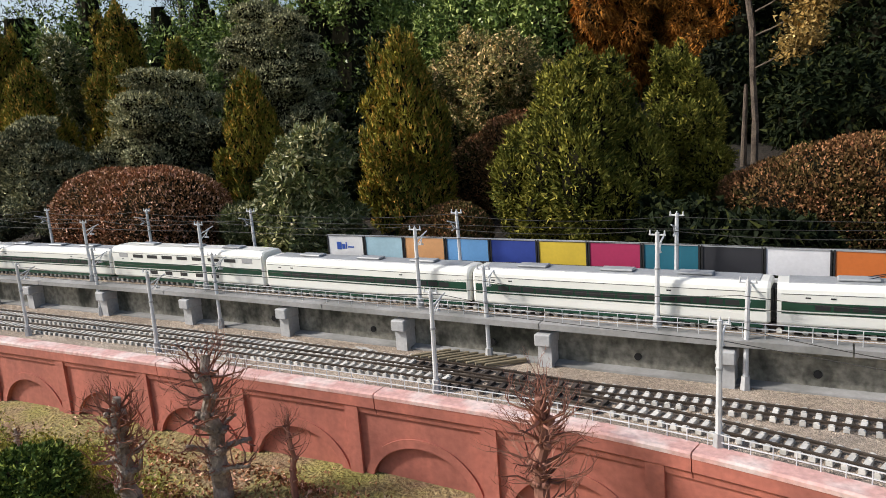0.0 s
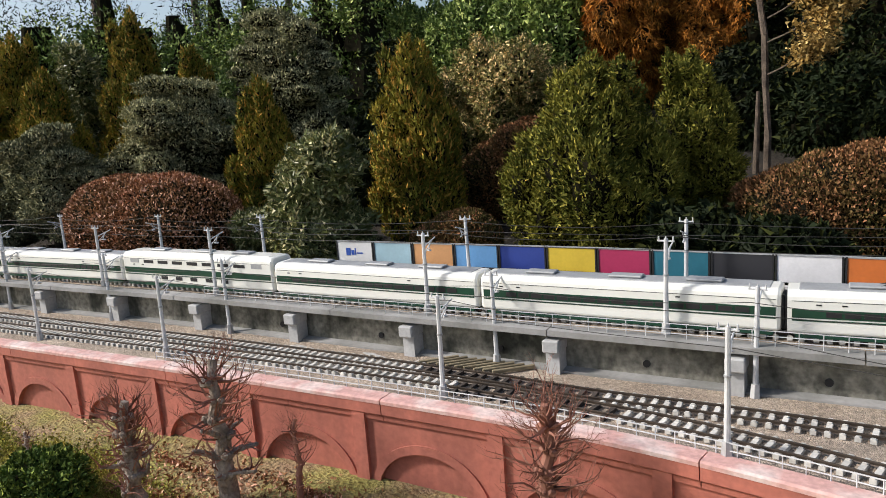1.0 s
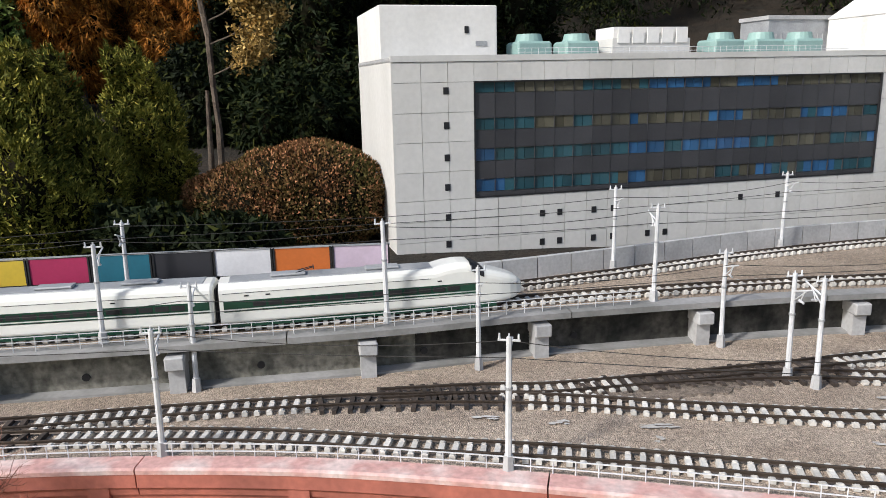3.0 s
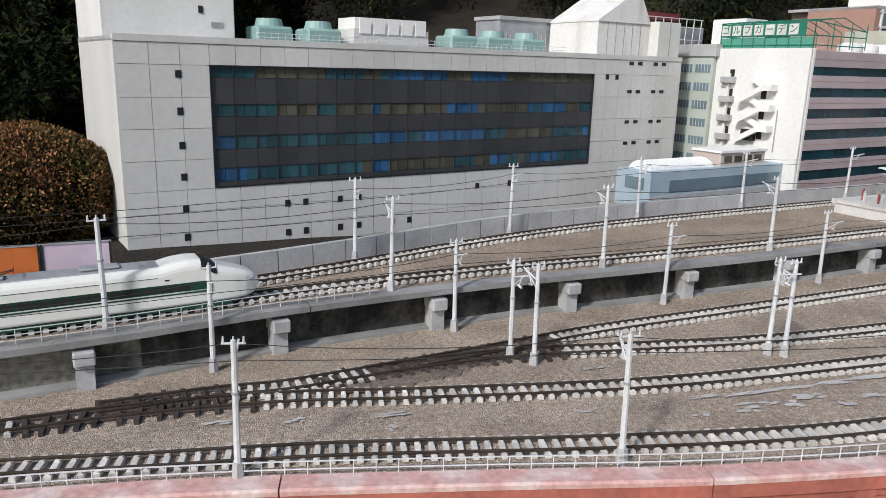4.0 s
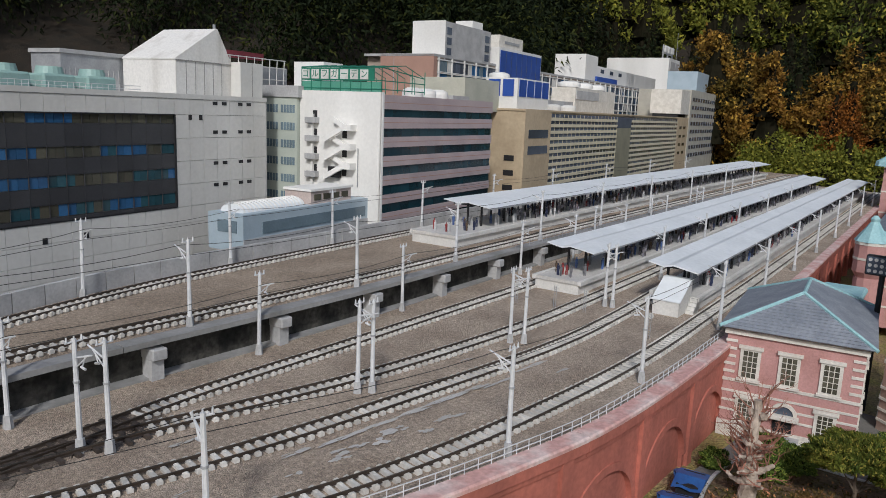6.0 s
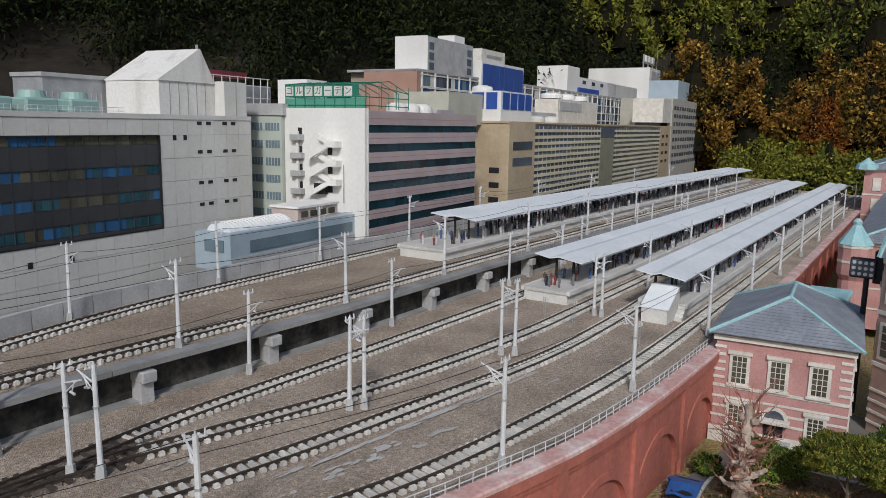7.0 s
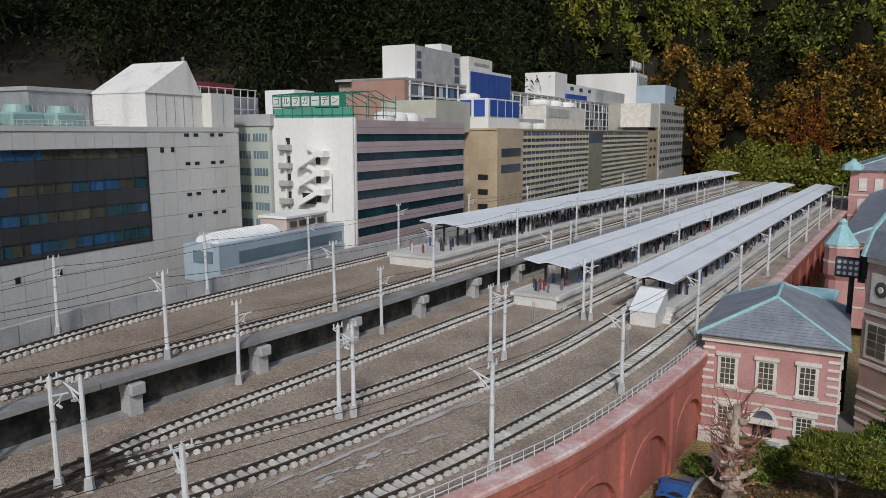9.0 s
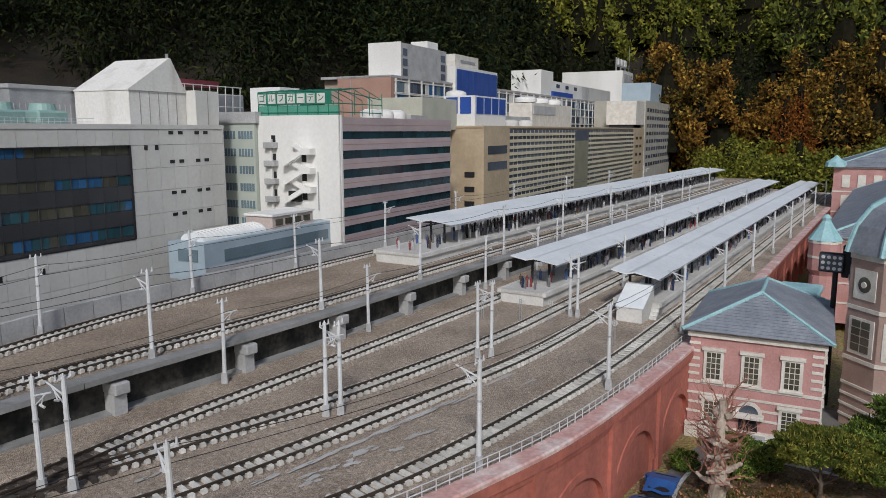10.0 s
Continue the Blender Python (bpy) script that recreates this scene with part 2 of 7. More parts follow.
def B(*a, **k):
    return box(bmesh.new(), *a, **k)


def rod(bm, a, b, r0, r1=None, seg=6):
    a, b = Vector(a), Vector(b)
    d = b - a
    if d.length < 1e-6:
        return bm
    r = bmesh.ops.create_cone(bm, cap_ends=True, segments=seg, radius1=r0, radius2=r0 if r1 is None else r1, depth=d.length)
    bmesh.ops.transform(bm, matrix=Matrix.Translation((a + b) / 2) @ d.to_track_quat("Z", "Y").to_matrix().to_4x4(), verts=r["verts"])
    return bm


def ball(bm, c, r, sub=2, s=(1, 1, 1)):
    v = bmesh.ops.create_icosphere(bm, subdivisions=sub, radius=r)["verts"]
    bmesh.ops.transform(bm, matrix=Matrix.Translation(c) @ Matrix.Diagonal((*s, 1)), verts=v)
    return bm


def loft(bm, rings, caps=True):
    """Skin over rings of points, all of one count."""
    vs = [[bm.verts.new(p) for p in ring] for ring in rings]
    k = len(vs[0])
    for a, b in zip(vs, vs[1:]):
        for i in range(k):
            bm.faces.new((a[i], a[(i + 1) % k], b[(i + 1) % k], b[i]))
    if caps:
        bm.faces.new(vs[0][::-1])
        bm.faces.new(vs[-1])
    bmesh.ops.recalc_face_normals(bm, faces=bm.faces)
    return bm


class Line:
    """A smooth plan curve through a few points, walked by arc length."""

    def __init__(self, pts, step=0.02):
        p = [Vector((*q, 0)) for q in pts]
        p = [2 * p[0] - p[1]] + p + [2 * p[-1] - p[-2]]
        self.q = []
        for i in range(1, len(p) - 2):
            n = max(2, int((p[i + 1] - p[i]).length / step))
            for k in range(n):
                t = k / n
                self.q.append(0.5 * ((2 * p[i]) + (p[i + 1] - p[i - 1]) * t + (2 * p[i - 1] - 5 * p[i] + 4 * p[i + 1] - p[i + 2]) * t * t + (3 * p[i] - p[i - 1] - 3 * p[i + 1] + p[i + 2]) * t ** 3))
        self.q.append(p[-2])
        self.s = [0.0]
        for a, b in zip(self.q, self.q[1:]):
            self.s.append(self.s[-1] + (b - a).length)
        self.length = self.s[-1]
        self.sa = np.array(self.s)

    def at(self, s):
        """The place and direction at arc length s."""
        i = int(min(max(np.searchsorted(self.sa, s) - 1, 0), len(self.q) - 2))
        a, b = self.q[i], self.q[i + 1]
        d = (b - a).normalized()
        return a + d * (s - self.s[i]), d

    def side(self, s, off, z=0.0):
        p, d = self.at(s)
        return Vector((p.x - d.y * off, p.y + d.x * off, z))

    def s_of_x(self, x):
        return float(np.interp(x, [v.x for v in self.q], self.s))

    def sweep(self, bm, s0, s1, profile, step=0.06):
        """Sweeps a closed profile of (offset, z) along a stretch."""
        n = max(1, int((s1 - s0) / step))
        return loft(bm, [[self.side(s0 + (s1 - s0) * i / n, o, z) for o, z in profile] for i in range(n + 1)])

    def place(self, s, off=0.0, z=0.0):
        p, d = self.at(s)
        return pose(p.x - d.y * off, p.y + d.x * off, z, 0, 0, math.degrees(math.atan2(d.y, d.x)))


# plan curves, left to right
CAP = Line([(-7.0, 0.85), (-5.0, 1.2), (-3.2, 1.5), (-2.08, 1.70), (-1.06, 1.87), (-0.4, 1.95), (0.2, 1.945), (0.7, 1.88), (1.3, 1.755), (1.9, 1.62), (2.5, 1.53), (3.1, 1.50), (4.2, 1.60), (6.0, 1.85), (9.0, 2.30), (14.0, 3.05)])
EDGE = Line([(-8.0, 1.05), (-6.0, 1.42), (-4.0, 1.81), (-2.66, 2.05), (-1.36, 2.235), (-0.34, 2.385), (0.4, 2.51), (1.0, 2.66), (1.8, 2.79), (2.4, 2.845), (3.2, 2.93), (4.45, 3.11), (7.0, 3.46), (10.0, 3.87), (14.5, 4.49)])
BACK = Line([(-8.0, 1.50), (-6.0, 1.86), (-4.0, 2.24), (-2.66, 2.47), (-1.36, 2.66), (-0.34, 2.80), (0.5, 2.92), (1.26, 3.19), (2.08, 3.53), (2.9, 3.74), (4.4, 4.02), (7.0, 4.45), (10.0, 4.9), (14.5, 5.6)])
T1 = Line([(-7.0, 1.02), (-5.0, 1.36), (-3.2, 1.65), (-2.0, 1.87), (-1.0, 2.03), (-0.35, 2.08), (0.15, 2.065), (0.6, 2.0), (1.04, 1.935), (1.68, 1.80), (2.3, 1.70), (2.9, 1.685), (3.67, 1.725), (4.72, 1.86), (7.0, 2.19), (14.0, 3.22)])
T2 = Line([(-7.0, 1.14), (-5.0, 1.48), (-3.2, 1.78), (-2.0, 1.98), (-1.0, 2.12), (-0.55, 2.16), (-0.24, 2.21), (0.1, 2.255), (0.5, 2.285), (0.92, 2.265), (1.38, 2.18), (2.0, 2.09), (2.68, 2.06), (3.5, 2.06), (4.2, 2.14), (5.2, 2.31), (7.0, 2.57), (14.0, 3.55)])
T3 = Line([(0.45, 2.32), (0.75, 2.345), (1.01, 2.35), (1.61, 2.46), (2.1, 2.56), (2.88, 2.65), (3.79, 2.76), (4.6, 2.86), (7.0, 3.19), (14.0, 4.15)])
T4 = Line([(1.02, 2.352), (1.35, 2.40), (1.7, 2.415), (2.07, 2.375), (2.6, 2.32), (3.2, 2.315), (3.8, 2.345), (4.4, 2.42), (7.0, 2.77), (14.0, 3.74)])


# ---- the setting ----
def smooth01(t):
    t = min(max(t, 0.0), 1.0)
    return t * t * (3 - 2 * t)


def ground_z(x, y):
    """Garden level in front, a bank behind the railway, a wooded hill in the distance."""
    z = -0.29 - 0.13 * smooth01((x - 0.5) / 2.5)
    back = y - (2.75 + 0.16 * x)
    z += 0.33 * smooth01(back / 0.25)
    r = math.hypot(x, y)
    if back > 0.5 and x < 0.3:
        z += 0.14 * min(back - 0.5, 5.0) * smooth01((0.3 - x) / 1.2)
    a = math.atan2(y, x)
    z += 0.42 * max(0.0, r - 12.0 - 11.0 * smooth01((0.85 - a) / 0.4)) * smooth01((y - 1.0) / 5.0) * (1.0 - smooth01((a - 1.92) / 0.22))
    return z + 0.02 * noise.noise((x * 1.3, y * 1.3, 0))


# Leaf litter, taken near black to paint the shade under the trees.
M_LITTER = mat("leaf_litter_with_painted_shade", (0.030, 0.021, 0.013), (0.014, 0.012, 0.008), rough=0.95, scale=3, fine=40, bump=1.0, depth=0.02, grit=0.5)


def build_ground():
    verts, faces, radii = [], [], []
    r = 0.15
    while r < 260:
        radii.append(r)
        r *= 1.045
    n = 180
    for r in radii:
        for k in range(n):
            a = 2 * math.pi * k / n
            x, y = 0.9 + r * math.cos(a), 0.5 + r * math.sin(a)
            verts.append((x, y, ground_z(x, y)))
    for i in range(len(radii) - 1):
        for k in range(n):
            k2 = (k + 1) % n
            faces.append((i * n + k, (i + 1) * n + k, (i + 1) * n + k2, i * n + k2))
    faces.append(tuple(range(n)))
    me = bpy.data.meshes.new("ground")
    me.from_pydata(verts, [], faces)
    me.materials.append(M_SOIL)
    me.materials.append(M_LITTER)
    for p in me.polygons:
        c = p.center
        # Bank and hill take the litter with tree shade in its colour.
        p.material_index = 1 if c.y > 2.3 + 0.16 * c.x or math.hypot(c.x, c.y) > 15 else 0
    me.shade_smooth()
    tagged(new("ground", me), "mossy brown garden soil rising to a wooded hill", "ground", kind="structure")


build_ground()

# the track bed between the red wall and the retaining wall
bm = bmesh.new()
n = 240
rows = []
for i in range(n + 1):
    x = -8.0 + 22.3 * i / n
    p0, p1 = CAP.side(CAP.s_of_x(x), 0.02), EDGE.side(EDGE.s_of_x(x), 0.06)
    if x < -7:
        p0 = Vector((x, p1.y - 0.45, 0))
    rows.append([bm.verts.new((p0.x + (p1.x - p0.x) * k / 24, p0.y + (p1.y - p0.y) * k / 24, 0.004 * noise.noise((x * 3, k * 0.4, 3)))) for k in range(25)])
for a, b in zip(rows, rows[1:]):
    for k in range(24):
        bm.faces.new((a[k], b[k], b[k + 1], a[k + 1]))
bed = put("track_bed", bm, M_GRAVEL, smooth=True)
tagged(bed, "grey brown fine gravel of the model railway yard", "gravel bed", kind="structure")

# the raised deck
bm = bmesh.new()
rows = []
for i in range(n + 1):
    x = -8.0 + 22.4 * i / n
    p0, p1 = EDGE.side(EDGE.s_of_x(x), 0.0), BACK.side(BACK.s_of_x(x), 0.02)
    rows.append([bm.verts.new((p0.x + (p1.x - p0.x) * k / 12, p0.y + (p1.y - p0.y) * k / 12, 0.15 + 0.003 * noise.noise((x * 3, k * 0.4, 7)))) for k in range(13)])
for a, b in zip(rows, rows[1:]):
    for k in range(12):
        bm.faces.new((a[k], b[k], b[k + 1], a[k + 1]))
tagged(put("deck", bm, M_DECKG, smooth=True), "brown gravel on top of the railway viaduct", "gravel bed", kind="structure")

wall = thing("retaining_wall", "dark stained concrete retaining wall under the viaduct", "wall", kind="structure")
WALL_PROFILE = [(0.028, -0.05), (0.09, -0.05), (0.09, 0.138), (0.028, 0.138)]
part("wall_face", EDGE.sweep(bmesh.new(), 0, EDGE.s_of_x(0.55), WALL_PROFILE), M_CONC, wall)
# This stretch carries stains plus the overhang's shade in its colour.
part("wall_face", EDGE.sweep(bmesh.new(), EDGE.s_of_x(0.55), EDGE.length, WALL_PROFILE), M_CONCD, wall, "stained concrete with the deck's shade painted in")
part("footing", EDGE.sweep(bmesh.new(), 0, EDGE.length, [(-0.012, -0.02), (0.028, -0.02), (0.028, 0.012), (-0.012, 0.007)]), M_DECK, wall)
s = 0.0
k = 0
while s < EDGE.length - 0.5:
    e = min(s + 0.92, EDGE.length)
    part("edge_beam", EDGE.sweep(bmesh.new(), s, e - 0.004, [(-0.042, 0.134), (0.040, 0.134), (0.040, 0.150), (0.012, 0.158), (-0.042, 0.154)]), M_DECK, wall)
    s = e

# piers in front of the retaining wall
bm = B(-0.024, 0.024, -0.035, 0.03, -0.02, 0.085)
pier = put("pier", bm, M_CONCL)
tagged(pier, "pale grey concrete pier with a block head against the retaining wall", "pier", "viaduct piers")
part("pier_head", B(-0.029, 0.029, -0.055, 0.03, 0.078, 0.121, bevel=0.004), M_CONCL, pier)
first = True
for k in range(-10, 24):
    s = EDGE.s_of_x(-0.74) + k * 0.575
    if not 0.1 < s < EDGE.length - 0.1:
        continue
    m = EDGE.place(s)
    if first:
        pier.matrix_basis = m
        first = False
    else:
        copy_thing(pier, m)

# drain holes in the retaining wall
for k in range(-3, 6):
    s = EDGE.s_of_x(-0.96) + k * 0.52
    bm = rod(bmesh.new(), EDGE.side(s, 0.022, 0.05), EDGE.side(s, 0.04, 0.05), 0.012, seg=12)
    part("drain_pipe", bm, M_BLACK, wall, "dark round drain mouth")

# parapet behind the deck, in panels
par = thing("parapet", "grey concrete parapet of jointed panels behind the tracks", "parapet", kind="structure")
s = 0.0
while s < BACK.length - 0.3:
    part("panel", BACK.sweep(bmesh.new(), s, s + 0.145, [(0.0, 0.10), (0.02, 0.10), (0.018, 0.232 + 0.002 * (k % 2)), (0.002, 0.232)], step=0.08), M_CONCL, par)
    s += 0.15

# red arcaded garden wall
rw = thing("red_wall", "terracotta red plastered arcade wall with pilasters", "wall", kind="structure")
PITCH = 0.5
S0 = CAP.s_of_x(-1.2)


def red_bay(k):
    a = S0 + k * PITCH
    if a < 0.1 or a + PITCH > CAP.length - 0.1:
        return
    zt, half, ncol = -0.045, 0.195, 26
    zb = -0.46
    mid = PITCH / 2
    spring = -0.33 if CAP.at(a)[0].x < 1.5 else -0.36
    rise = 0.165 if CAP.at(a)[0].x < 1.5 else 0.18

    def top(u):
        d = abs(u - mid)
        return spring + rise * math.sqrt(max(0.0, 1 - (d / half) ** 2)) if d < half else zb

    us = sorted({0.0, PITCH, mid - half, mid + half, *[mid - half * math.cos(math.pi * i / ncol) for i in range(ncol + 1)]})
    P = lambda u, off, z: CAP.side(a + u, off, z)
    bm = bmesh.new()
    for u, v in zip(us, us[1:]):
        if v - u < 1e-5:
            continue
        inside = abs((u + v) / 2 - mid) < half
        zu, zv = (top(u), top(v)) if inside else (zb, zb)
        if inside:
            zu, zv = max(zu, spring if abs(u - mid) >= half - 1e-6 else zu), max(zv, spring if abs(v - mid) >= half - 1e-6 else zv)
        bm.faces.new([bm.verts.new(p) for p in (P(u, -0.020, zu), P(v, -0.020, zv), P(v, -0.020, zt), P(u, -0.020, zt))])
        if inside:
            bm.faces.new([bm.verts.new(p) for p in (P(u, -0.004, zu), P(v, -0.004, zv), P(v, -0.020, zv), P(u, -0.020, zu))])
            bm.faces.new([bm.verts.new(p) for p in (P(u, -0.004, zb), P(v, -0.004, zb), P(v, -0.004, zv), P(u, -0.004, zu))])
    for u in (mid - half, mid + half):
        bm.faces.new([bm.verts.new(p) for p in (P(u, -0.020, zb), P(u, -0.004, zb), P(u, -0.004, spring), P(u, -0.020, spring))])
    bmesh.ops.remove_doubles(bm, verts=bm.verts, dist=1e-5)
    part("bay", bm, M_RED, rw)
    ring = []
    for i in range(ncol + 1):
        t = math.pi * i / ncol
        c, sn = -math.cos(t), math.sin(t)
        ring.append([P(mid + half * c, -0.019, spring + rise * sn), P(mid + half * c, -0.026, spring + rise * sn), P(mid + (half + 0.028) * c, -0.026, spring + (rise + 0.03) * sn), P(mid + (half + 0.028) * c, -0.019, spring + (rise + 0.03) * sn)])
    part("arch_ring", loft(bmesh.new(), ring), M_RED, rw)
    bm = bmesh.new()
    CAP.sweep(bm, a - 0.026, a + 0.026, [(-0.034, zb), (-0.015, zb), (-0.015, zt), (-0.034, zt)])
    part("pilaster", bm, M_RED, rw)
    if k % 2 == 0:
        part("cap_stone", CAP.sweep(bmesh.new(), a + 0.1, a + 2 * PITCH + 0.096, [(-0.040, -0.010), (0.024, -0.010), (0.024, 0.006), (-0.034, 0.006), (-0.040, 0.001)]), M_PINK, rw, "faded pink coping stone")
        part("string_course", CAP.sweep(bmesh.new(), a + 0.1, a + 2 * PITCH + 0.097, [(-0.028, -0.070), (-0.015, -0.070), (-0.015, -0.010), (-0.038, -0.010), (-0.038, -0.046), (-0.030, -0.052)]), M_RED, rw)


for k in range(-11, 26):
    red_bay(k)

# pale fence along the coping
def fence(line, s0, s1, off, z, h, gap, name, label, material, post_r=0.0016, rails=(1.0, 0.45)):
    f = thing(name, label, "fence")
    post = mesh_of("post", rod(bmesh.new(), (0, 0, 0), (0, 0, h), post_r, seg=5), material)
    s = s0
    while s <= s1:
        piece("post", post, f, Matrix.Translation(line.side(s, off, z)))
        s += gap
    for r in rails:
        q = post_r * 0.8
        zz = z + h * r
        part("rail", line.sweep(bmesh.new(), s0, s1, [(off - q, zz - q), (off + q, zz - q), (off + q, zz + q), (off - q, zz + q)], step=0.05), material, f)
    return f


fence(CAP, CAP.s_of_x(-2.2), CAP.s_of_x(4.2), 0.022, 0.004, 0.036, 0.052, "coping_fence", "low white painted rail fence along the pink coping", M_POLE)
fence(EDGE, EDGE.s_of_x(-2.4), EDGE.s_of_x(1.3), -0.014, 0.156, 0.046, 0.062, "viaduct_fence", "thin grey tube fence along the viaduct edge", M_POLE, 0.0014, (1.0, 0.66, 0.33))
fence(EDGE, EDGE.s_of_x(4.6), EDGE.s_of_x(9.0), -0.014, 0.156, 0.030, 0.06, "viaduct_fence", "thin dark wire fence along the viaduct edge", M_GREY, 0.0012, (1.0, 0.5))


# ---- railway tracks ----
G = 0.031          # half of the gauge


def sleeper_bm():
    bm = bmesh.new()
    box(bm, -0.0072, 0.0072, -0.046, 0.046, -0.004, 0.0088)
    for s in (-1, 1):
        y0, y1 = sorted((s * 0.0385, s * 0.050))
        box(bm, -0.0076, 0.0076, y0, y1, 0.0, 0.0112)
        box(bm, -0.0045, 0.0045, y0 + 0.002, y1 - 0.002, 0.0112, 0.0140)
        y0, y1 = sorted((s * 0.019, s * 0.0255))
        box(bm, -0.0045, 0.0045, y0, y1, 0.006, 0.0118)
    return bm


SLEEPER = mesh_of("sleeper", sleeper_bm(), M_SLEEPER)
TIMBER = mesh_of("timber_sleeper", B(-0.0065, 0.0065, -0.058, 0.058, -0.004, 0.010), M_TIMBER)


def track(line, s0, s1, z, near0, near1, label, timber=()):
    """Two rails on sleepers; the sleepers of the near stretch are pieces, the far ones are joined."""
    t = thing("railway_track", label, "railway track", group="railway tracks")
    for o in (-G, G):
        part("rail", line.sweep(bmesh.new(), s0, s1, [(o - 0.0034, z + 0.0085), (o + 0.0034, z + 0.0085), (o + 0.0011, z + 0.0108), (o + 0.0025, z + 0.0175), (o + 0.0019, z + 0.0198), (o - 0.0019, z + 0.0198), (o - 0.0025, z + 0.0175), (o - 0.0011, z + 0.0108)], step=0.05), M_RAIL, t)
    fv, ff = [], []
    s, count = s0, 0
    while s < s1:
        x = line.at(s)[0].x
        wood = any(a <= x <= b for a, b in timber)
        m = line.place(s, random.uniform(-0.008, 0.008) if wood else 0.0, z + 0.002 + 0.001 * random.random()) @ Matrix.Rotation(random.uniform(-0.14, 0.14) if wood else random.uniform(-0.05, 0.05), 4, "Z")
        if near0 <= x <= near1 and count < 300:
            piece("sleeper", TIMBER if wood else SLEEPER, t, m)
            count += 1
        else:
            for y0, y1, z0, z1 in ((-0.046, 0.046, -0.004, 0.0088), (-0.050, -0.0385, 0.0, 0.0125), (0.0385, 0.050, 0.0, 0.0125)):
                k = len(fv)
                fv += [m @ Vector((x_, y_, z_)) for z_ in (z0, z1) for y_ in (y0, y1) for x_ in (-0.007, 0.007)]
                ff += [tuple(k + i for i in f) for f in ((4, 5, 7, 6), (0, 1, 5, 4), (2, 6, 7, 3), (0, 4, 6, 2), (1, 3, 7, 5))]
        s += 0.046 * random.uniform(0.8, 1.2) if wood else 0.035
    me = bpy.data.meshes.new("sleeper_rest")
    me.from_pydata(fv, [], ff)
    me.materials.append(M_SLEEPER)
    f = new("sleeper_rest", me)
    f.parent = t
    f["kind"] = "stuff"
    return t


CONC_TRACK = "steel rails on pale concrete sleepers in gravel"
track(T1, T1.s_of_x(-5.8), T1.length - 0.1, 0.0, -1.9, 5.5, CONC_TRACK, ((-0.95, -0.42),))
track(T2, T2.s_of_x(-5.8), T2.length - 0.1, 0.0, -1.5, 5.5, CONC_TRACK, ((-1.15, -0.52), (0.28, 0.86)))
track(T3, 0.0, T3.length - 0.1, 0.0, 0.3, 7.0, CONC_TRACK, ((0.3, 0.78), (1.05, 1.9)))
track(T4, 0.0, T4.length - 0.1, 0.0, 1.0, 7.0, CONC_TRACK, ((1.2, 1.85),))


def beside(base, off):
    """A plan curve at a distance from another one."""
    return Line([tuple(base.side(base.s_of_x(x), off))[:2] for x in (-6.0, -4.5, -3.2, -2.2, -1.2, -0.4, 0.4, 1.1, 1.8, 2.5, 3.3, 4.3, 6.0, 9.0, 13.8)])


U1 = beside(EDGE, 0.115)
U2 = beside(BACK, -0.105)
track(U1, 0.1, U1.length - 0.1, 0.152, -1.2, 6.5, "steel rails on pale sleepers along the viaduct edge")
track(U2, 0.1, U2.length - 0.1, 0.152, 0.2, 7.0, "steel rails on pale sleepers beside the parapet")
# old timber lying beside the track
for k in range(9):
    bm = B(-0.075, 0.075, -0.006, 0.006, 0.0, 0.014, bevel=0.002)
    ob = put("loose_timber", bm, M_LOG, m=pose(-1.16 + 0.037 * k, 2.205 + 0.005 * k, 0.004, 0, 0, 52 + 3 * math.sin(k * 2.3)))
    tagged(ob, "weathered greenish timber beam lying on gravel", "timber beam", "loose timber beams")

# oil-darkened ballast under the points
M_OIL = mat("oil_dark_ballast", (0.23, 0.185, 0.145), (0.13, 0.105, 0.085), rough=0.9, scale=8, fine=60, bump=0.8, depth=0.005, grit=0.35, cells=290)
bm = bmesh.new()
a, b = T3.s_of_x(0.95), T3.s_of_x(1.95)
rag = random.Random(5)
loft(bm, [[T3.side(a + (b - a) * i / 60, o, z) for o, z in ((-w0, 0.0), (w1, 0.0), (w1 - 0.004, 0.0062), (-w0 + 0.004, 0.0062))] for i, w0, w1 in ((i, rag.uniform(0.060, 0.085) + 0.05 * math.sin(math.pi * min(1.0, i / 45)), rag.uniform(0.055, 0.07)) for i in range(61))])
tagged(put("stained_ballast", bm, M_OIL), "dark oil stained ballast under the points", "ballast", kind="stuff")

# cement spills on the gravel
SPILLS = bmesh.new()


def spill(x, y, rx, ry, seed):
    """A thin broken skin of cement: a cluster of ragged flakes."""
    rnd = random.Random(seed)
    for k in range(7):
        cx, cy, q, n = x + rx * rnd.uniform(-1, 1), y + ry * rnd.uniform(-1, 1), rnd.uniform(0.25, 0.6), 18
        SPILLS.faces.new([SPILLS.verts.new((cx + rx * q * r * math.cos(a), cy + ry * q * r * math.sin(a), 0.0046 + 0.0002 * k)) for a, r in ((2 * math.pi * i / n, 1 + rnd.uniform(-0.45, 0.45)) for i in range(n))])


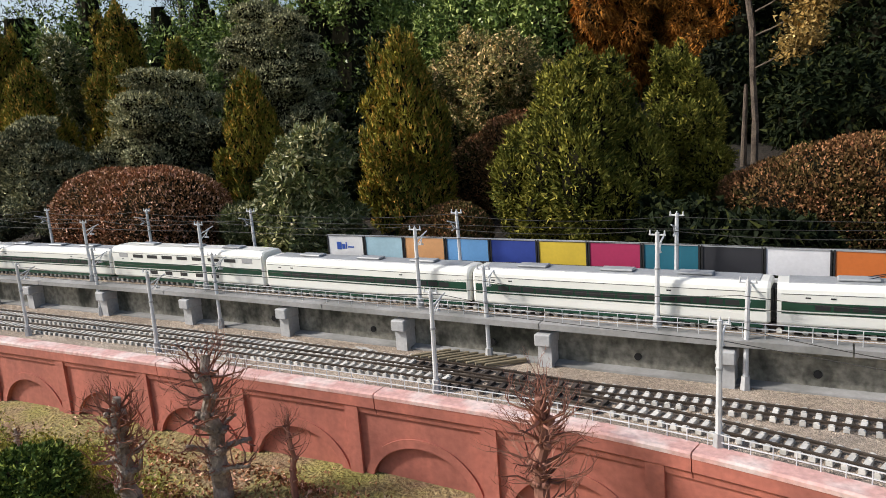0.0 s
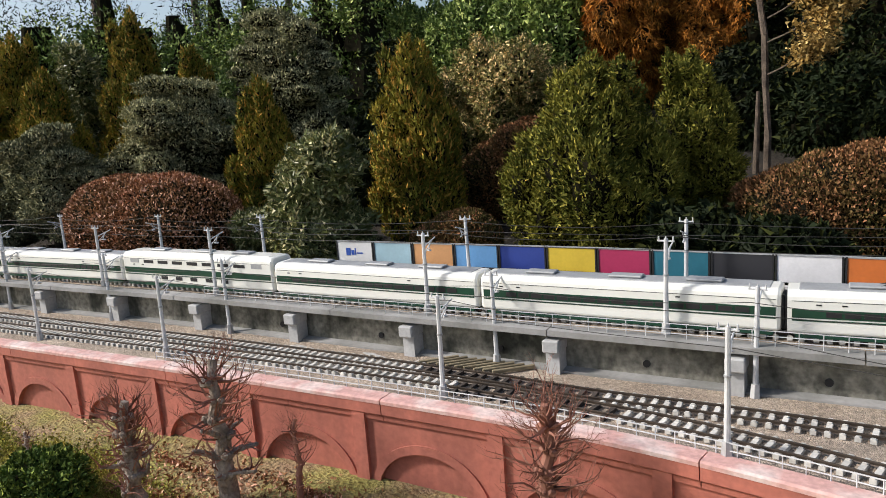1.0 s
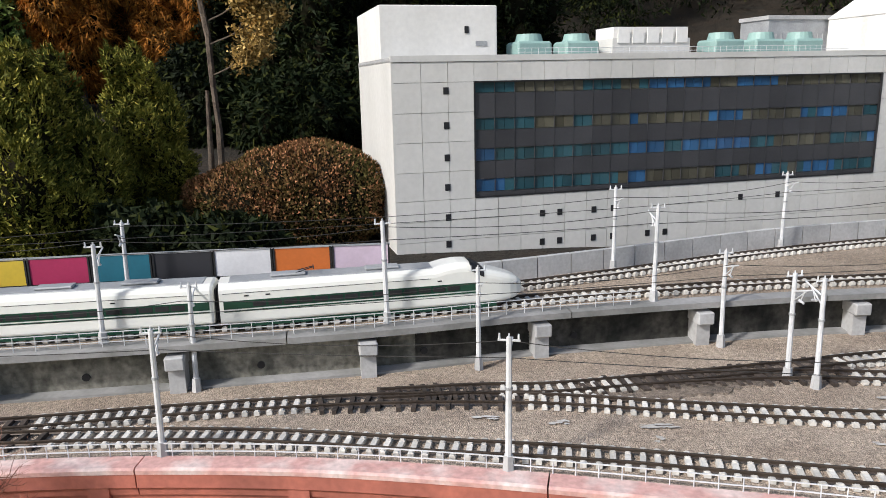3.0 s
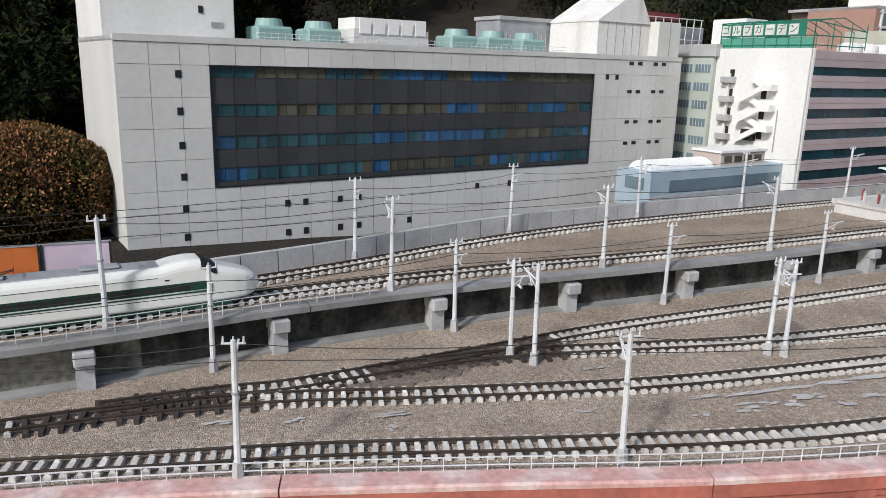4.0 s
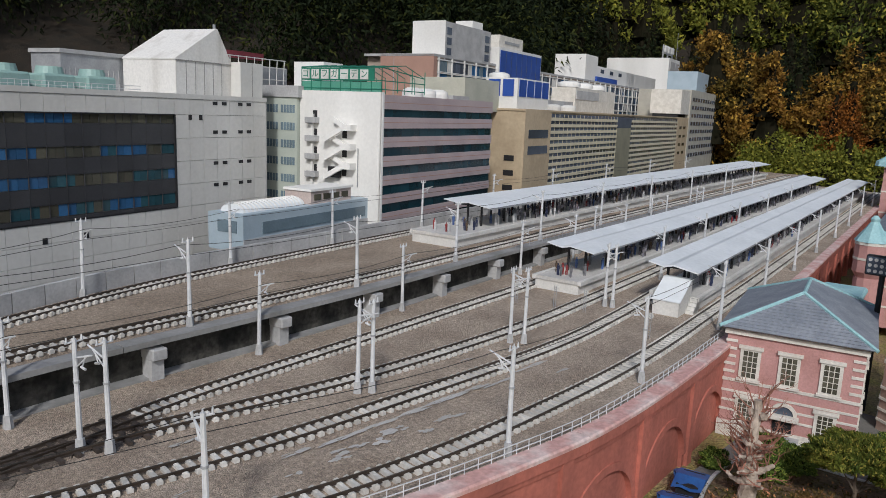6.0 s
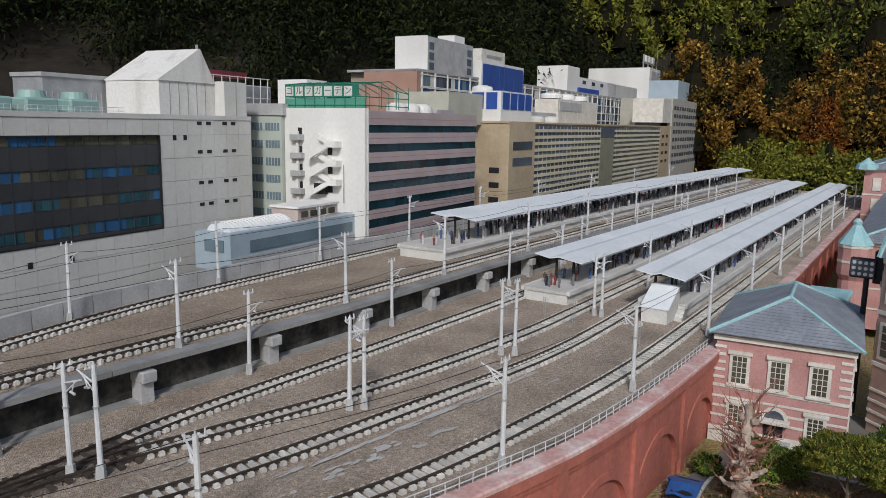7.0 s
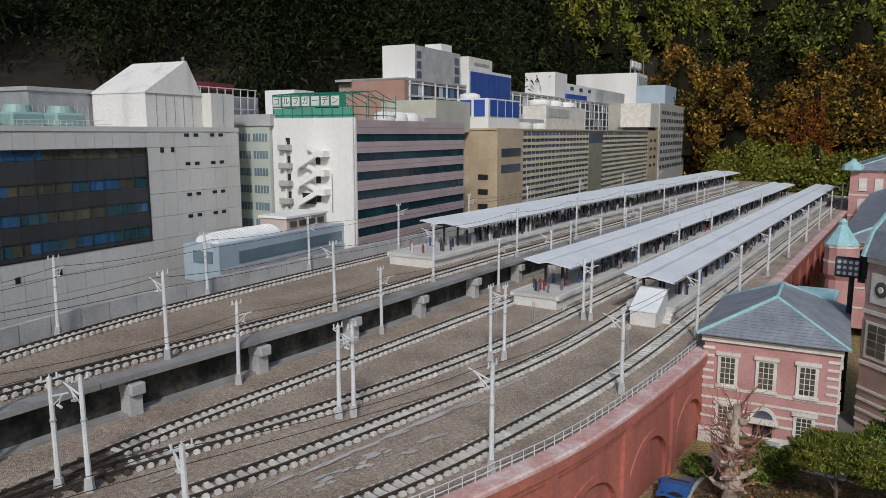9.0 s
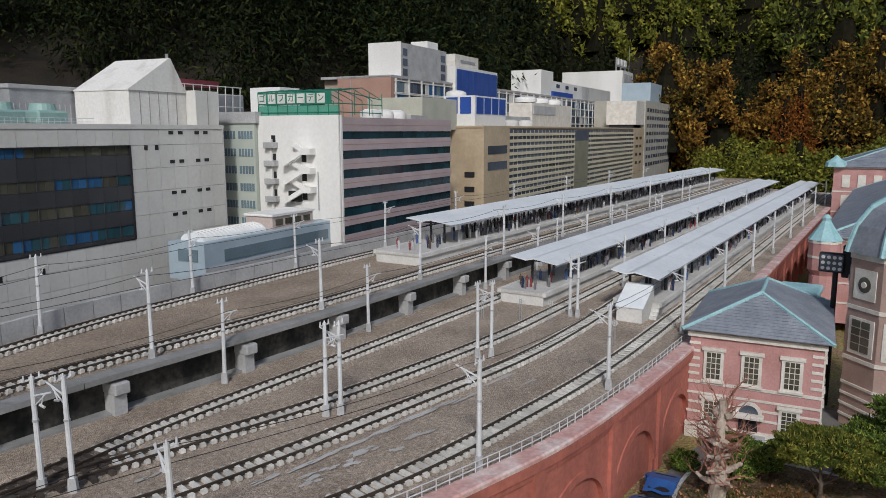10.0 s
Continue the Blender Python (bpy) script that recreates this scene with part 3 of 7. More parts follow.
for k, (x, y, rx, ry) in enumerate(((1.22, 2.10, 0.05, 0.012), (1.19, 2.03, 0.015, 0.014), (1.75, 1.99, 0.04, 0.008), (2.3, 1.975, 0.10, 0.010), (2.5, 1.97, 0.12, 0.012), (2.18, 1.87, 0.03, 0.012), (2.34, 1.88, 0.03, 0.02), (2.03, 1.88, 0.02, 0.008), (2.75, 1.975, 0.12, 0.010), (-1.2, 2.19, 0.04, 0.014), (-1.75, 2.09, 0.06, 0.012), (3.0, 1.95, 0.08, 0.008), (2.5, 1.84, 0.02, 0.012), (3.3, 1.87, 0.04, 0.008), (3.1, 2.2, 0.03, 0.006), (2.25, 1.90, 0.05, 0.012), (2.42, 1.905, 0.04, 0.016), (2.62, 1.86, 0.05, 0.014), (2.12, 1.985, 0.05, 0.009), (2.9, 1.972, 0.10, 0.010), (3.2, 1.98, 0.10, 0.009), (1.9, 2.26, 0.03, 0.008), (0.75, 2.17, 0.03, 0.010), (0.95, 2.13, 0.02, 0.012), (-1.45, 2.15, 0.05, 0.015), (-1.9, 2.05, 0.06, 0.012))):
    spill(x, y, rx, ry, k * 3 + 1)
tagged(put("cement_spill", SPILLS, M_CEMENT), "thin pale dried cement flakes on the gravel", "cement spill", kind="stuff")

# ---- catenary masts ----
def mast(height=0.335):
    t = thing("catenary_mast", "slim pale grey catenary mast with bracket arm", "catenary mast", group="catenary masts")
    part("mast_pole", rod(bmesh.new(), (0, 0, 0.02), (0, 0, height), 0.0085, 0.0065, seg=8), M_POLE, t, smooth=False)
    part("footing", rod(bmesh.new(), (0, 0, -0.005), (0, 0, 0.042), 0.016, 0.0125, seg=6), M_CONCL, t)
    bm = bmesh.new()
    rod(bm, (-0.026, 0, height - 0.008), (0.026, 0, height - 0.008), 0.0028)
    part("crossbar", bm, M_POLE, t)
    for x in (-0.022, 0.0, 0.022):
        part("insulator", rod(bmesh.new(), (x, 0, height - 0.006), (x, 0, height + 0.008), 0.0032, 0.002), M_POLE, t)
    bm = bmesh.new()
    rod(bm, (0, 0, height - 0.055), (0, 0.082, height - 0.030), 0.0027)
    rod(bm, (0, 0, height - 0.085), (0, 0.062, height - 0.036), 0.0022)
    rod(bm, (0, 0.050, height - 0.040), (0, 0.034, height - 0.075), 0.0018)
    part("bracket_arm", bm, M_POLE, t)
    part("arm_insulator", rod(bmesh.new(), (0, 0.028, height - 0.074), (0, 0.048, height - 0.078), 0.0038), M_POLE, t)
    for z in (height * 0.62,):
        part("band", rod(bmesh.new(), (0, 0, z), (0, 0, z + 0.006), 0.0095, seg=8), M_GREY, t)
    return t


MAST = mast()
MASTS = {"front": [], "wall": [], "deck": [], "deck_back": [], "mid": []}
used = [False]


def stand(row, x, y, z, turn, scale=1.0):
    m = pose(x, y, z, 0, random.uniform(-1.2, 1.2), turn)
    if not used[0]:
        used[0] = True
        MAST.matrix_basis = m
        ob = MAST
    else:
        ob = copy_thing(MAST, m)
    if scale != 1.0:
        ob.scale = (1, 1, scale)
    MASTS[row].append((x, y, z, turn))


for x, y in ((-4.75, 1.31), (-3.9, 1.46), (-3.035, 1.605), (-2.21, 1.75), (-0.933, 1.946), (-0.064, 1.985), (0.793, 1.89), (1.682, 1.719), (2.562, 1.565), (3.43, 1.60), (4.387, 1.70), (5.3, 1.82), (6.25, 1.96), (7.2, 2.1), (8.2, 2.24), (9.2, 2.39), (10.3, 2.55), (11.6, 2.74)):
    stand("front", x, y, 0.0, 6 if x < 0.5 else (-10 if x < 2 else 6))
for x, y in ((-4.7, 1.655), (-3.878, 1.81), (-3.045, 1.955), (-2.251, 2.085), (-0.951, 2.274), (-0.116, 2.395), (0.748, 2.535), (1.58, 2.70), (2.52, 2.80), (3.42, 2.91), (4.6, 3.07), (5.7, 3.22), (6.9, 3.39), (8.2, 3.57), (9.6, 3.77)):
    stand("wall", x, y, 0.0, 180 + 8 if x > 0 else 8)
for x, y in ((-4.75, 1.68), (-3.93, 1.84), (-3.13, 1.98), (-2.36, 2.11), (-1.25, 2.27), (-0.386, 2.40), (0.459, 2.545), (1.353, 2.733), (2.253, 2.85), (3.16, 2.955), (3.99, 3.075), (5.0, 3.215), (6.0, 3.355), (7.1, 3.51), (8.3, 3.68), (9.6, 3.86), (11.0, 4.06)):
    stand("deck", x, y, 0.152, 8, 0.92 if x < 0 else 1.0)
for x, y in ((-4.85, 2.06), (-4.02, 2.21), (-3.185, 2.35), (-2.46, 2.475), (-1.33, 2.645), (-0.46, 2.765), (1.31, 3.17), (2.119, 3.50), (2.946, 3.71), (3.75, 3.88), (4.7, 4.05), (5.7, 4.21), (6.8, 4.38), (8.1, 4.58), (9.5, 4.79), (11.0, 5.02)):
    stand("deck_back", x, y, 0.152, 188, 0.92 if x < 0 else 1.0)
for x, y, a in ((1.73, 2.338, 10), (1.673, 2.399, 190), (2.589, 2.196, 10), (2.547, 2.226, 190), (3.47, 2.19, 10), (3.43, 2.235, 190), (4.34, 2.26, 10), (4.33, 2.30, 190), (5.2, 2.42, 8), (6.1, 2.55, 8), (7.1, 2.70, 8), (8.2, 2.86, 8), (9.4, 3.04, 8), (5.15, 3.04, 8), (6.05, 3.165, 8), (7.0, 3.30, 8), (8.1, 3.46, 8)):
    stand("mid", x, y, 0.0, a)


def wires(row, dy, zs, label):
    pts = MASTS[row]
    t = thing("overhead_wire", label, "overhead wire", group="overhead wires")
    for k, z in enumerate(zs):
        cu = bpy.data.curves.new("wire", "CURVE")
        cu.dimensions, cu.bevel_depth, cu.bevel_resolution = "3D", 0.0011, 0
        sp = cu.splines.new("POLY")
        run = []
        for (x0, y0, z0, a0), (x1, y1, z1, a1) in zip(pts, pts[1:]):
            for i in range(8):
                f = i / 8
                run.append((x0 + (x1 - x0) * f, y0 + (y1 - y0) * f + dy, z0 + z - (0.022 if k % 2 == 0 else 0.004) * 4 * f * (1 - f), 1))
        sp.points.add(len(run) - 1)
        for p, q in zip(sp.points, run):
            p.co = q
        cu.materials.append(M_WIRE)
        ob = new("wire", cu)
        ob.parent = t


wires("front", 0.06, (0.305, 0.262), "thin dark sagging overhead wires between front masts")
wires("wall", -0.05, (0.30, 0.262), "thin dark overhead wires between masts by the wall")
wires("deck", 0.06, (0.305, 0.262), "thin dark overhead wires above the viaduct track")
wires("deck_back", -0.06, (0.305, 0.262), "thin dark overhead wires above the parapet track")

# ---- the express train ----
def ring(x, half, zb, zt, top=0.86, yoff=0.0, n=5):
    """A rounded body section at x."""
    pts = []
    r = half * 0.42
    for sx, cy, cz, a0 in ((1, half - 0.012, zb + 0.012, -90), (1, half - r, zt - r, 0), (-1, half - r, zt - r, 90), (-1, half - 0.012, zb + 0.012, 180)):
        rr = 0.012 if cz == zb + 0.012 else r
        for i in range(n):
            a = radians(a0 + 90 * i / (n - 1))
            pts.append((x, sx * cy + rr * math.cos(a), cz + rr * math.sin(a)))
    return pts


HALF, ZB, ZT = 0.066, 0.030, 0.158


def side_strips(name, car, material, x0, x1, z0, z1, proud=0.0012, label=""):
    """The same strip on either flank, each a part."""
    for s in (-1, 1):
        y0, y1 = sorted((s * (HALF - 0.004), s * (HALF + proud)))
        part(name, B(x0, x1, y0, y1, z0, z1), material, car, label)


def train_car(m, length=0.985, kind="flat", nose=0):
    label = {"flat": "cream white express coach with dark green window band", "double": "cream white double-deck coach with green band and two window rows", "nose": "cream white streamlined leading car with green band"}[kind]
    car = thing("train_car", label, "train car", m, group="cars of the express train")
    h = length / 2
    zt = ZT + (0.020 if kind == "double" else 0.0)
    bm = bmesh.new()
    if kind == "nose":
        rings = [ring(-h, HALF, ZB, zt), ring(h - 0.31, HALF, ZB, zt), ring(h - 0.265, HALF, ZB, zt + 0.010)]
        for d, w, zz, zl in ((0.225, 0.99, 0.172, 0.0), (0.185, 0.98, 0.170, 0.0), (0.150, 0.97, 0.150, 0.0), (0.115, 0.94, 0.139, 0.0), (0.080, 0.89, 0.129, 0.001), (0.050, 0.80, 0.119, 0.003), (0.025, 0.66, 0.108, 0.008), (0.008, 0.46, 0.095, 0.016), (0.0, 0.26, 0.082, 0.024)):
            rings.append(ring(h - d, HALF * w, ZB + zl, zz))
    else:
        rings = [ring(-h, HALF * 0.93, ZB + 0.004, zt - 0.004), ring(-h + 0.008, HALF, ZB, zt), ring(h - 0.008, HALF, ZB, zt), ring(h, HALF * 0.93, ZB + 0.004, zt - 0.004)]
    part("body", loft(bm, rings), M_WHITE, car, smooth=False)
    e0, e1 = -h + 0.012, h - (0.16 if kind == "nose" else 0.012)
    side_strips("green_band", car, M_GREEN, e0, e1, 0.079, 0.105, label="dark green stripe along the windows")
    side_strips("thin_stripe", car, M_GREEN, e0, e1, 0.070, 0.0745)
    part("skirt", B(-h + 0.02, h - (0.10 if kind == "nose" else 0.02), -HALF * 0.93, HALF * 0.93, 0.018, 0.034), M_GREEN, car)
    if kind == "double":
        for i in range(7):
            x = -0.30 + 0.10 * i
            side_strips("upper_window", car, M_BLACK, x - 0.034, x + 0.034, 0.128, 0.143)
            if 0 < i < 6:
                side_strips("lower_window", car, M_BLACK, x - 0.022, x + 0.022, 0.052, 0.068)
        for x in (-h + 0.09, h - 0.09):
            side_strips("louvre", car, M_GREY, x - 0.03, x + 0.03, 0.128, 0.15)
    else:
        k = -h + 0.10
        while k < e1 - 0.10:
            side_strips("window", car, M_BLACK, k, k + 0.040, 0.084, 0.100, 0.0022)
            k += 0.0475
    part("roof_panel", B(-h + 0.03, h - (0.31 if kind == "nose" else 0.03), -0.042, 0.042, zt - 0.004, zt + 0.002, bevel=0.002), M_GREY if kind != "double" else M_WHITE, car, "ribbed grey roof")
    side_strips("roof_seam", car, M_BLACK, e0, h - (0.32 if kind == "nose" else 0.012), zt - 0.030, zt - 0.0285, 0.0006)
    for x in (-h + 0.075, -h + 0.14, h - 0.30):
        side_strips("marker_plate", car, M_BLACK, x, x + 0.014, 0.117, 0.121)
    for x in (-0.28, 0.02, 0.27):
        if kind != "nose" or x < 0.1:
            part("roof_unit", B(x - 0.055, x + 0.055, -0.024, 0.024, zt + 0.003, zt + 0.011, bevel=0.003), M_GREY, car)
    for x in (-h + 0.17, h - 0.20):
        bogie = part("bogie", B(x - 0.065, x + 0.065, -0.04, 0.04, 0.006, 0.030), M_BLACK, car)
        for dx in (-0.04, 0.04):
            bm = bmesh.new()
            for y in (-G, G):
                rod(bm, (x + dx, y - 0.003, 0.015), (x + dx, y + 0.003, 0.015), 0.014, seg=14)
            part("wheelset", bm, M_RAIL, bogie)
    for sx in (-1, 1):
        if kind != "nose" or sx < 0:
            part("gangway", B(*sorted((sx * h, sx * (h + 0.007))), -0.035, 0.035, 0.035, 0.135), M_BLACK, car)
    if kind == "nose":
        bm = bmesh.new()
        loft(bm, [ring(h - d, HALF * w + 0.0015, ZB, zz)[5:15] for d, w, zz in ((0.190, 0.98, 0.1735), (0.185, 0.98, 0.1720), (0.150, 0.97, 0.1520), (0.143, 0.965, 0.1500))], caps=False)
        bm.faces.ensure_lookup_table()
        bmesh.ops.delete(bm, geom=[f for f in bm.faces if f.calc_center_median().z < 0.11], context="FACES")
        part("windscreen", bm, M_BLACK, car, "dark windscreen of the cab")
        for y in (-0.034, 0.034):
            part("headlight", ball(bmesh.new(), (h - 0.036, y * 1.28, 0.090), 0.009, 2, (1.7, 0.8, 0.6)), M_GREY, car)
        bm = bmesh.new()
        for y in (-0.02, 0.02):
            rod(bm, (-0.28, y, zt + 0.004), (-0.20, y * 0.3, zt + 0.024), 0.0015)
        rod(bm, (-0.20, -0.03, zt + 0.024), (-0.20, 0.03, zt + 0.024), 0.0015)
        part("pantograph", bm, M_BLACK, car)
    return car


TAIL_X = 0.90
s = U1.s_of_x(TAIL_X)
for k, kind in enumerate(("nose", "flat", "flat", "double", "flat", "nose")):
    c = s - 0.495 - 1.0 * k
    a, b = U1.at(c - 0.35)[0], U1.at(c + 0.35)[0]
    mid = (a + b) / 2
    ang = math.degrees(math.atan2(b.y - a.y, b.x - a.x))
    train_car(pose(mid.x, mid.y, 0.152 + 0.0, 0, 0, ang + (180 if k == 5 else 0)), kind=kind)

# ---- colour boards behind the train ----
COLOURS = (("white", (0.70, 0.70, 0.70)), ("pale blue", (0.35, 0.52, 0.60)), ("light orange", (0.62, 0.32, 0.14)), ("sky blue", (0.13, 0.32, 0.60)), ("dark blue", (0.03, 0.06, 0.30)), ("yellow", (0.66, 0.47, 0.05)), ("crimson", (0.40, 0.03, 0.10)), ("teal", (0.02, 0.14, 0.20)), ("black", (0.03, 0.03, 0.035)), ("white", (0.70, 0.70, 0.72)), ("orange", (0.60, 0.16, 0.035)), ("pale pink", (0.62, 0.50, 0.60)))
BOARD = Line([(-2.12, 2.60), (-1.40, 2.715), (-0.845, 2.80), (-0.17, 2.88), (0.5, 2.945)])
sb = BOARD.s_of_x(-2.05)
for k, (cname, c) in enumerate(COLOURS):
    w = (BOARD.length - 0.1) / 12
    m = BOARD.place(sb + w * (k + 0.5) - 0.03, 0.0, 0.15)
    bd = put("billboard", B(-w / 2 + 0.006, w / 2 - 0.006, -0.004, 0.004, 0.085, 0.178), mat("board_paint_%s" % cname.replace(" ", "_"), c, tuple(v * 0.85 for v in c), rough=0.5, scale=8, grit=0.05), m=m)
    tagged(bd, "%s advertising hoarding in a dark frame" % cname, "billboard", "billboards behind the train")
    for x in (-w / 2 + 0.005, w / 2 - 0.005):
        part("frame_post", B(x - 0.003, x + 0.003, -0.007, 0.007, 0.0, 0.182), M_BLACK, bd)
    part("top_rail", B(-w / 2, w / 2, -0.0065, 0.0065, 0.178, 0.183), M_GREY, bd)
    if k == 0:
        for x0, x1, z0, z1 in ((-0.05, -0.025, 0.115, 0.15), (-0.02, -0.004, 0.118, 0.14), (0.0, 0.006, 0.118, 0.15), (0.012, 0.045, 0.124, 0.130)):
            part("logo_bar", B(x0, x1, -0.0055, -0.003, z0, z1), M_BLUE, bd)

# ---- platforms ----
def platform(line, near, w0, zb, zt, roof_from, roof_z, label, roof_side=1):
    s0, s1 = line.s_of_x(near), line.s_of_x(12.8)
    p = thing("station_platform", label, "station platform", group="station platforms")
    part("platform_body", line.sweep(bmesh.new(), s0, s1, [(-w0 + 0.014, zb), (w0 - 0.014, zb), (w0 - 0.014, zt - 0.018), (-w0 + 0.014, zt - 0.018)], step=0.2), M_PLATW, p)
    part("platform_surface", line.sweep(bmesh.new(), s0 - 0.006, s1, [(-w0 + 0.02, zt - 0.018), (w0 - 0.02, zt - 0.018), (w0 - 0.02, zt + 0.002), (-w0 + 0.02, zt + 0.002)], step=0.2), M_PLAT, p)
    for o in (-1, 1):
        o0, o1 = sorted((o * (w0 - 0.018), o * (w0 + 0.004)))
        part("edge_strip", line.sweep(bmesh.new(), s0 - 0.008, s1, [(o0, zt - 0.02), (o1, zt - 0.02), (o1, zt + 0.004), (o0, zt + 0.004)], step=0.2), M_PLATW, p)
    rf = thing("platform_canopy", "long pale blue grey gullwing canopy on dark columns", "canopy", group="platform canopies")
    r0, r1 = line.s_of_x(roof_from), line.s_of_x(12.9)
    rw_ = w0 * 1.02
    prof = [(-rw_, roof_z - 0.008), (0.0, roof_z + 0.016), (rw_ * 0.35, roof_z + 0.004), (rw_, roof_z + 0.022), (rw_, roof_z + 0.028), (rw_ * 0.35, roof_z + 0.011), (0.0, roof_z + 0.023), (-rw_, roof_z - 0.002)]
    s = r0
    while s < r1 - 0.05:
        e = min(s + 0.62, r1)
        part("roof_sheet", line.sweep(bmesh.new(), s, e - 0.003, prof, step=0.2), M_ROOF, rf)
        s = e
    for off in (-rw_, rw_):
        zz = roof_z - 0.012 if off < 0 else roof_z + 0.017
        part("gutter", line.sweep(bmesh.new(), r0, r1, [(off - 0.004, zz), (off + 0.004, zz), (off + 0.004, zz + 0.008), (off - 0.004, zz + 0.008)], step=0.2), M_GREY, rf)
    col = mesh_of("column", rod(bmesh.new(), (0, 0, zt), (0, 0, roof_z + 0.005), 0.008, seg=8), M_BLACK)
    beam = mesh_of("beam", B(-0.006, 0.006, -rw_ * 0.92, rw_ * 0.92, roof_z - 0.014, roof_z - 0.004), M_BLACK)
    s = r0 + 0.10
    while s < r1:
        for o in (-0.055, 0.055):
            piece("column", col, rf, line.place(s, o, 0.0))
        piece("beam", beam, rf, line.place(s, 0.0, 0.0))
        s += 0.31
    return p


P1 = Line([(3.9, 3.47), (4.3, 3.535), (7.0, 3.915), (13.4, 4.78)])
P2 = Line([(3.9, 2.585), (4.4, 2.66), (7.0, 3.005), (13.6, 3.95)])
P3 = Line([(3.9, 1.96), (4.45, 2.02), (7.0, 2.39), (13.6, 3.36)])
platform(P1, 4.29, 0.185, 0.15, 0.225, 4.66, 0.372, "grey island platform on the viaduct with white edges")
platform(P2, 4.40, 0.150, 0.0, 0.075, 4.55, 0.222, "grey island platform with white edges in the yard")
platform(P3, 4.60, 0.130, 0.0, 0.075, 4.53, 0.222, "grey island platform with stairs at its end")
# stair housing at the end of the front platform
hs = thing("stair_housing", "pale grey stair housing with a sloping lid at the platform end", "stair housing", P3.place(P3.s_of_x(4.50)))
bm = bmesh.new()
loft(bm, [[(-0.09, y, 0), (0.11, y, 0), (0.11, y, 0.165), (0.07, y, 0.165), (-0.09, y, 0.075)] for y in (-0.085, 0.05)])
part("housing_body", bm, M_PLATW, hs)
bm = bmesh.new()
loft(bm, [[(-0.095, y, 0.076), (0.072, y, 0.168), (0.115, y, 0.168), (0.115, y, 0.172), (0.071, y, 0.172), (-0.095, y, 0.081)] for y in (-0.092, 0.057)])
part("lid", bm, M_ROOF, hs)
for k in range(4):
    part("step", B(0.02 + 0.02 * k, 0.12, -0.128, -0.088, 0.0, 0.018 * (k + 1)), M_PLATW, hs)
# lattice signal ladders by the platform ends
for x, y in ((4.13, 2.30), (4.0, 2.64), (4.08, 2.45), (3.98, 1.86)):
    bm = bmesh.new()
    for o in (-0.006, 0.006):
        rod(bm, (o, 0, 0), (o, 0, 0.12), 0.0012)
    for i in range(9):
        rod(bm, (-0.006, 0, 0.01 + 0.0125 * i), (0.006, 0, 0.016 + 0.0125 * i), 0.0009)
    sg = put("signal_post", bm, M_GREY, m=pose(x, y, 0, 0, 0, 100))
    tagged(sg, "thin grey lattice signal post with a white disc", "signal post", "signal posts")
    part("signal_disc", rod(bmesh.new(), (0, -0.004, 0.105), (0, -0.009, 0.105), 0.014, seg=14), M_PLATW, sg)

# ---- model figures on the platforms ----
def figure_mesh(i):
    bm = bmesh.new()
    rod(bm, (-0.004, 0, 0), (-0.005, 0, 0.032), 0.0035, 0.0045, 6)
    rod(bm, (0.004, 0, 0), (0.005, 0, 0.032), 0.0035, 0.0045, 6)
    rod(bm, (0, 0, 0.030), (0, 0, 0.056), 0.008, 0.0095, 7)
    ball(bm, (0, 0, 0.063), 0.0058, 1)
    return mesh_of("model_figure", bm, M_FIG[i])


FIGS = [figure_mesh(i) for i in range(len(M_FIG))]


def crowd(line, x0, x1, n, w, z, label):
    for _ in range(n):
        x = x0 + (x1 - x0) * random.random() ** 1.1
        i = random.choice((0, 1, 1, 2, 2, 2, 3, 4, 5))
        ob = new("model_figure", FIGS[i])
        ob.matrix_basis = line.place(line.s_of_x(x), random.uniform(-w, w), z) @ Matrix.Rotation(random.uniform(0, 6.28), 4, "Z") @ Matrix.Scale(random.uniform(0.88, 1.06), 4)
        tagged(ob, label, "model figure", "figures on the platforms")


def far_crowd(line, x0, x1, n, w, z):
    src = FIGS[0]
    co = [v.co.copy() for v in src.vertices]
    fc = [tuple(p.vertices) for p in src.polygons]
    v, f = [], []
    for _ in range(n):
        x = random.uniform(x0, x1)
        m = line.place(line.s_of_x(x), random.uniform(-w, w), z)
        k = len(v)
        v += [m @ c for c in co]
        f += [tuple(k + i for i in q) for q in fc]
    me = bpy.data.meshes.new("figure_crowd")
    me.from_pydata(v, [], f)
    me.materials.append(M_CROWD)
    tagged(new("figure_crowd", me), "crowd of tiny painted dolls far down the platform", "model figures", kind="stuff")


M_CROWD = mat("mixed_figure_paint", (0.22, 0.22, 0.26), (0.12, 0.10, 0.10), rough=0.6, scale=40, island=0.8)
crowd(P1, 4.35, 4.75, 14, 0.14, 0.227, "tiny painted doll standing on open platform end")
crowd(P1, 4.8, 8.5, 120, 0.15, 0.227, "tiny painted doll standing under a canopy")
crowd(P2, 4.45, 4.6, 8, 0.10, 0.077, "tiny painted doll standing on open platform end")
crowd(P2, 4.7, 8.0, 80, 0.12, 0.077, "tiny painted doll standing under a canopy")
crowd(P3, 4.9, 8.0, 60, 0.10, 0.077, "tiny painted doll standing under a canopy")
far_crowd(P1, 5.2, 12.6, 330, 0.15, 0.227)
far_crowd(P2, 5.2, 12.6, 240, 0.12, 0.077)
far_crowd(P3, 5.6, 12.6, 190, 0.10, 0.077)


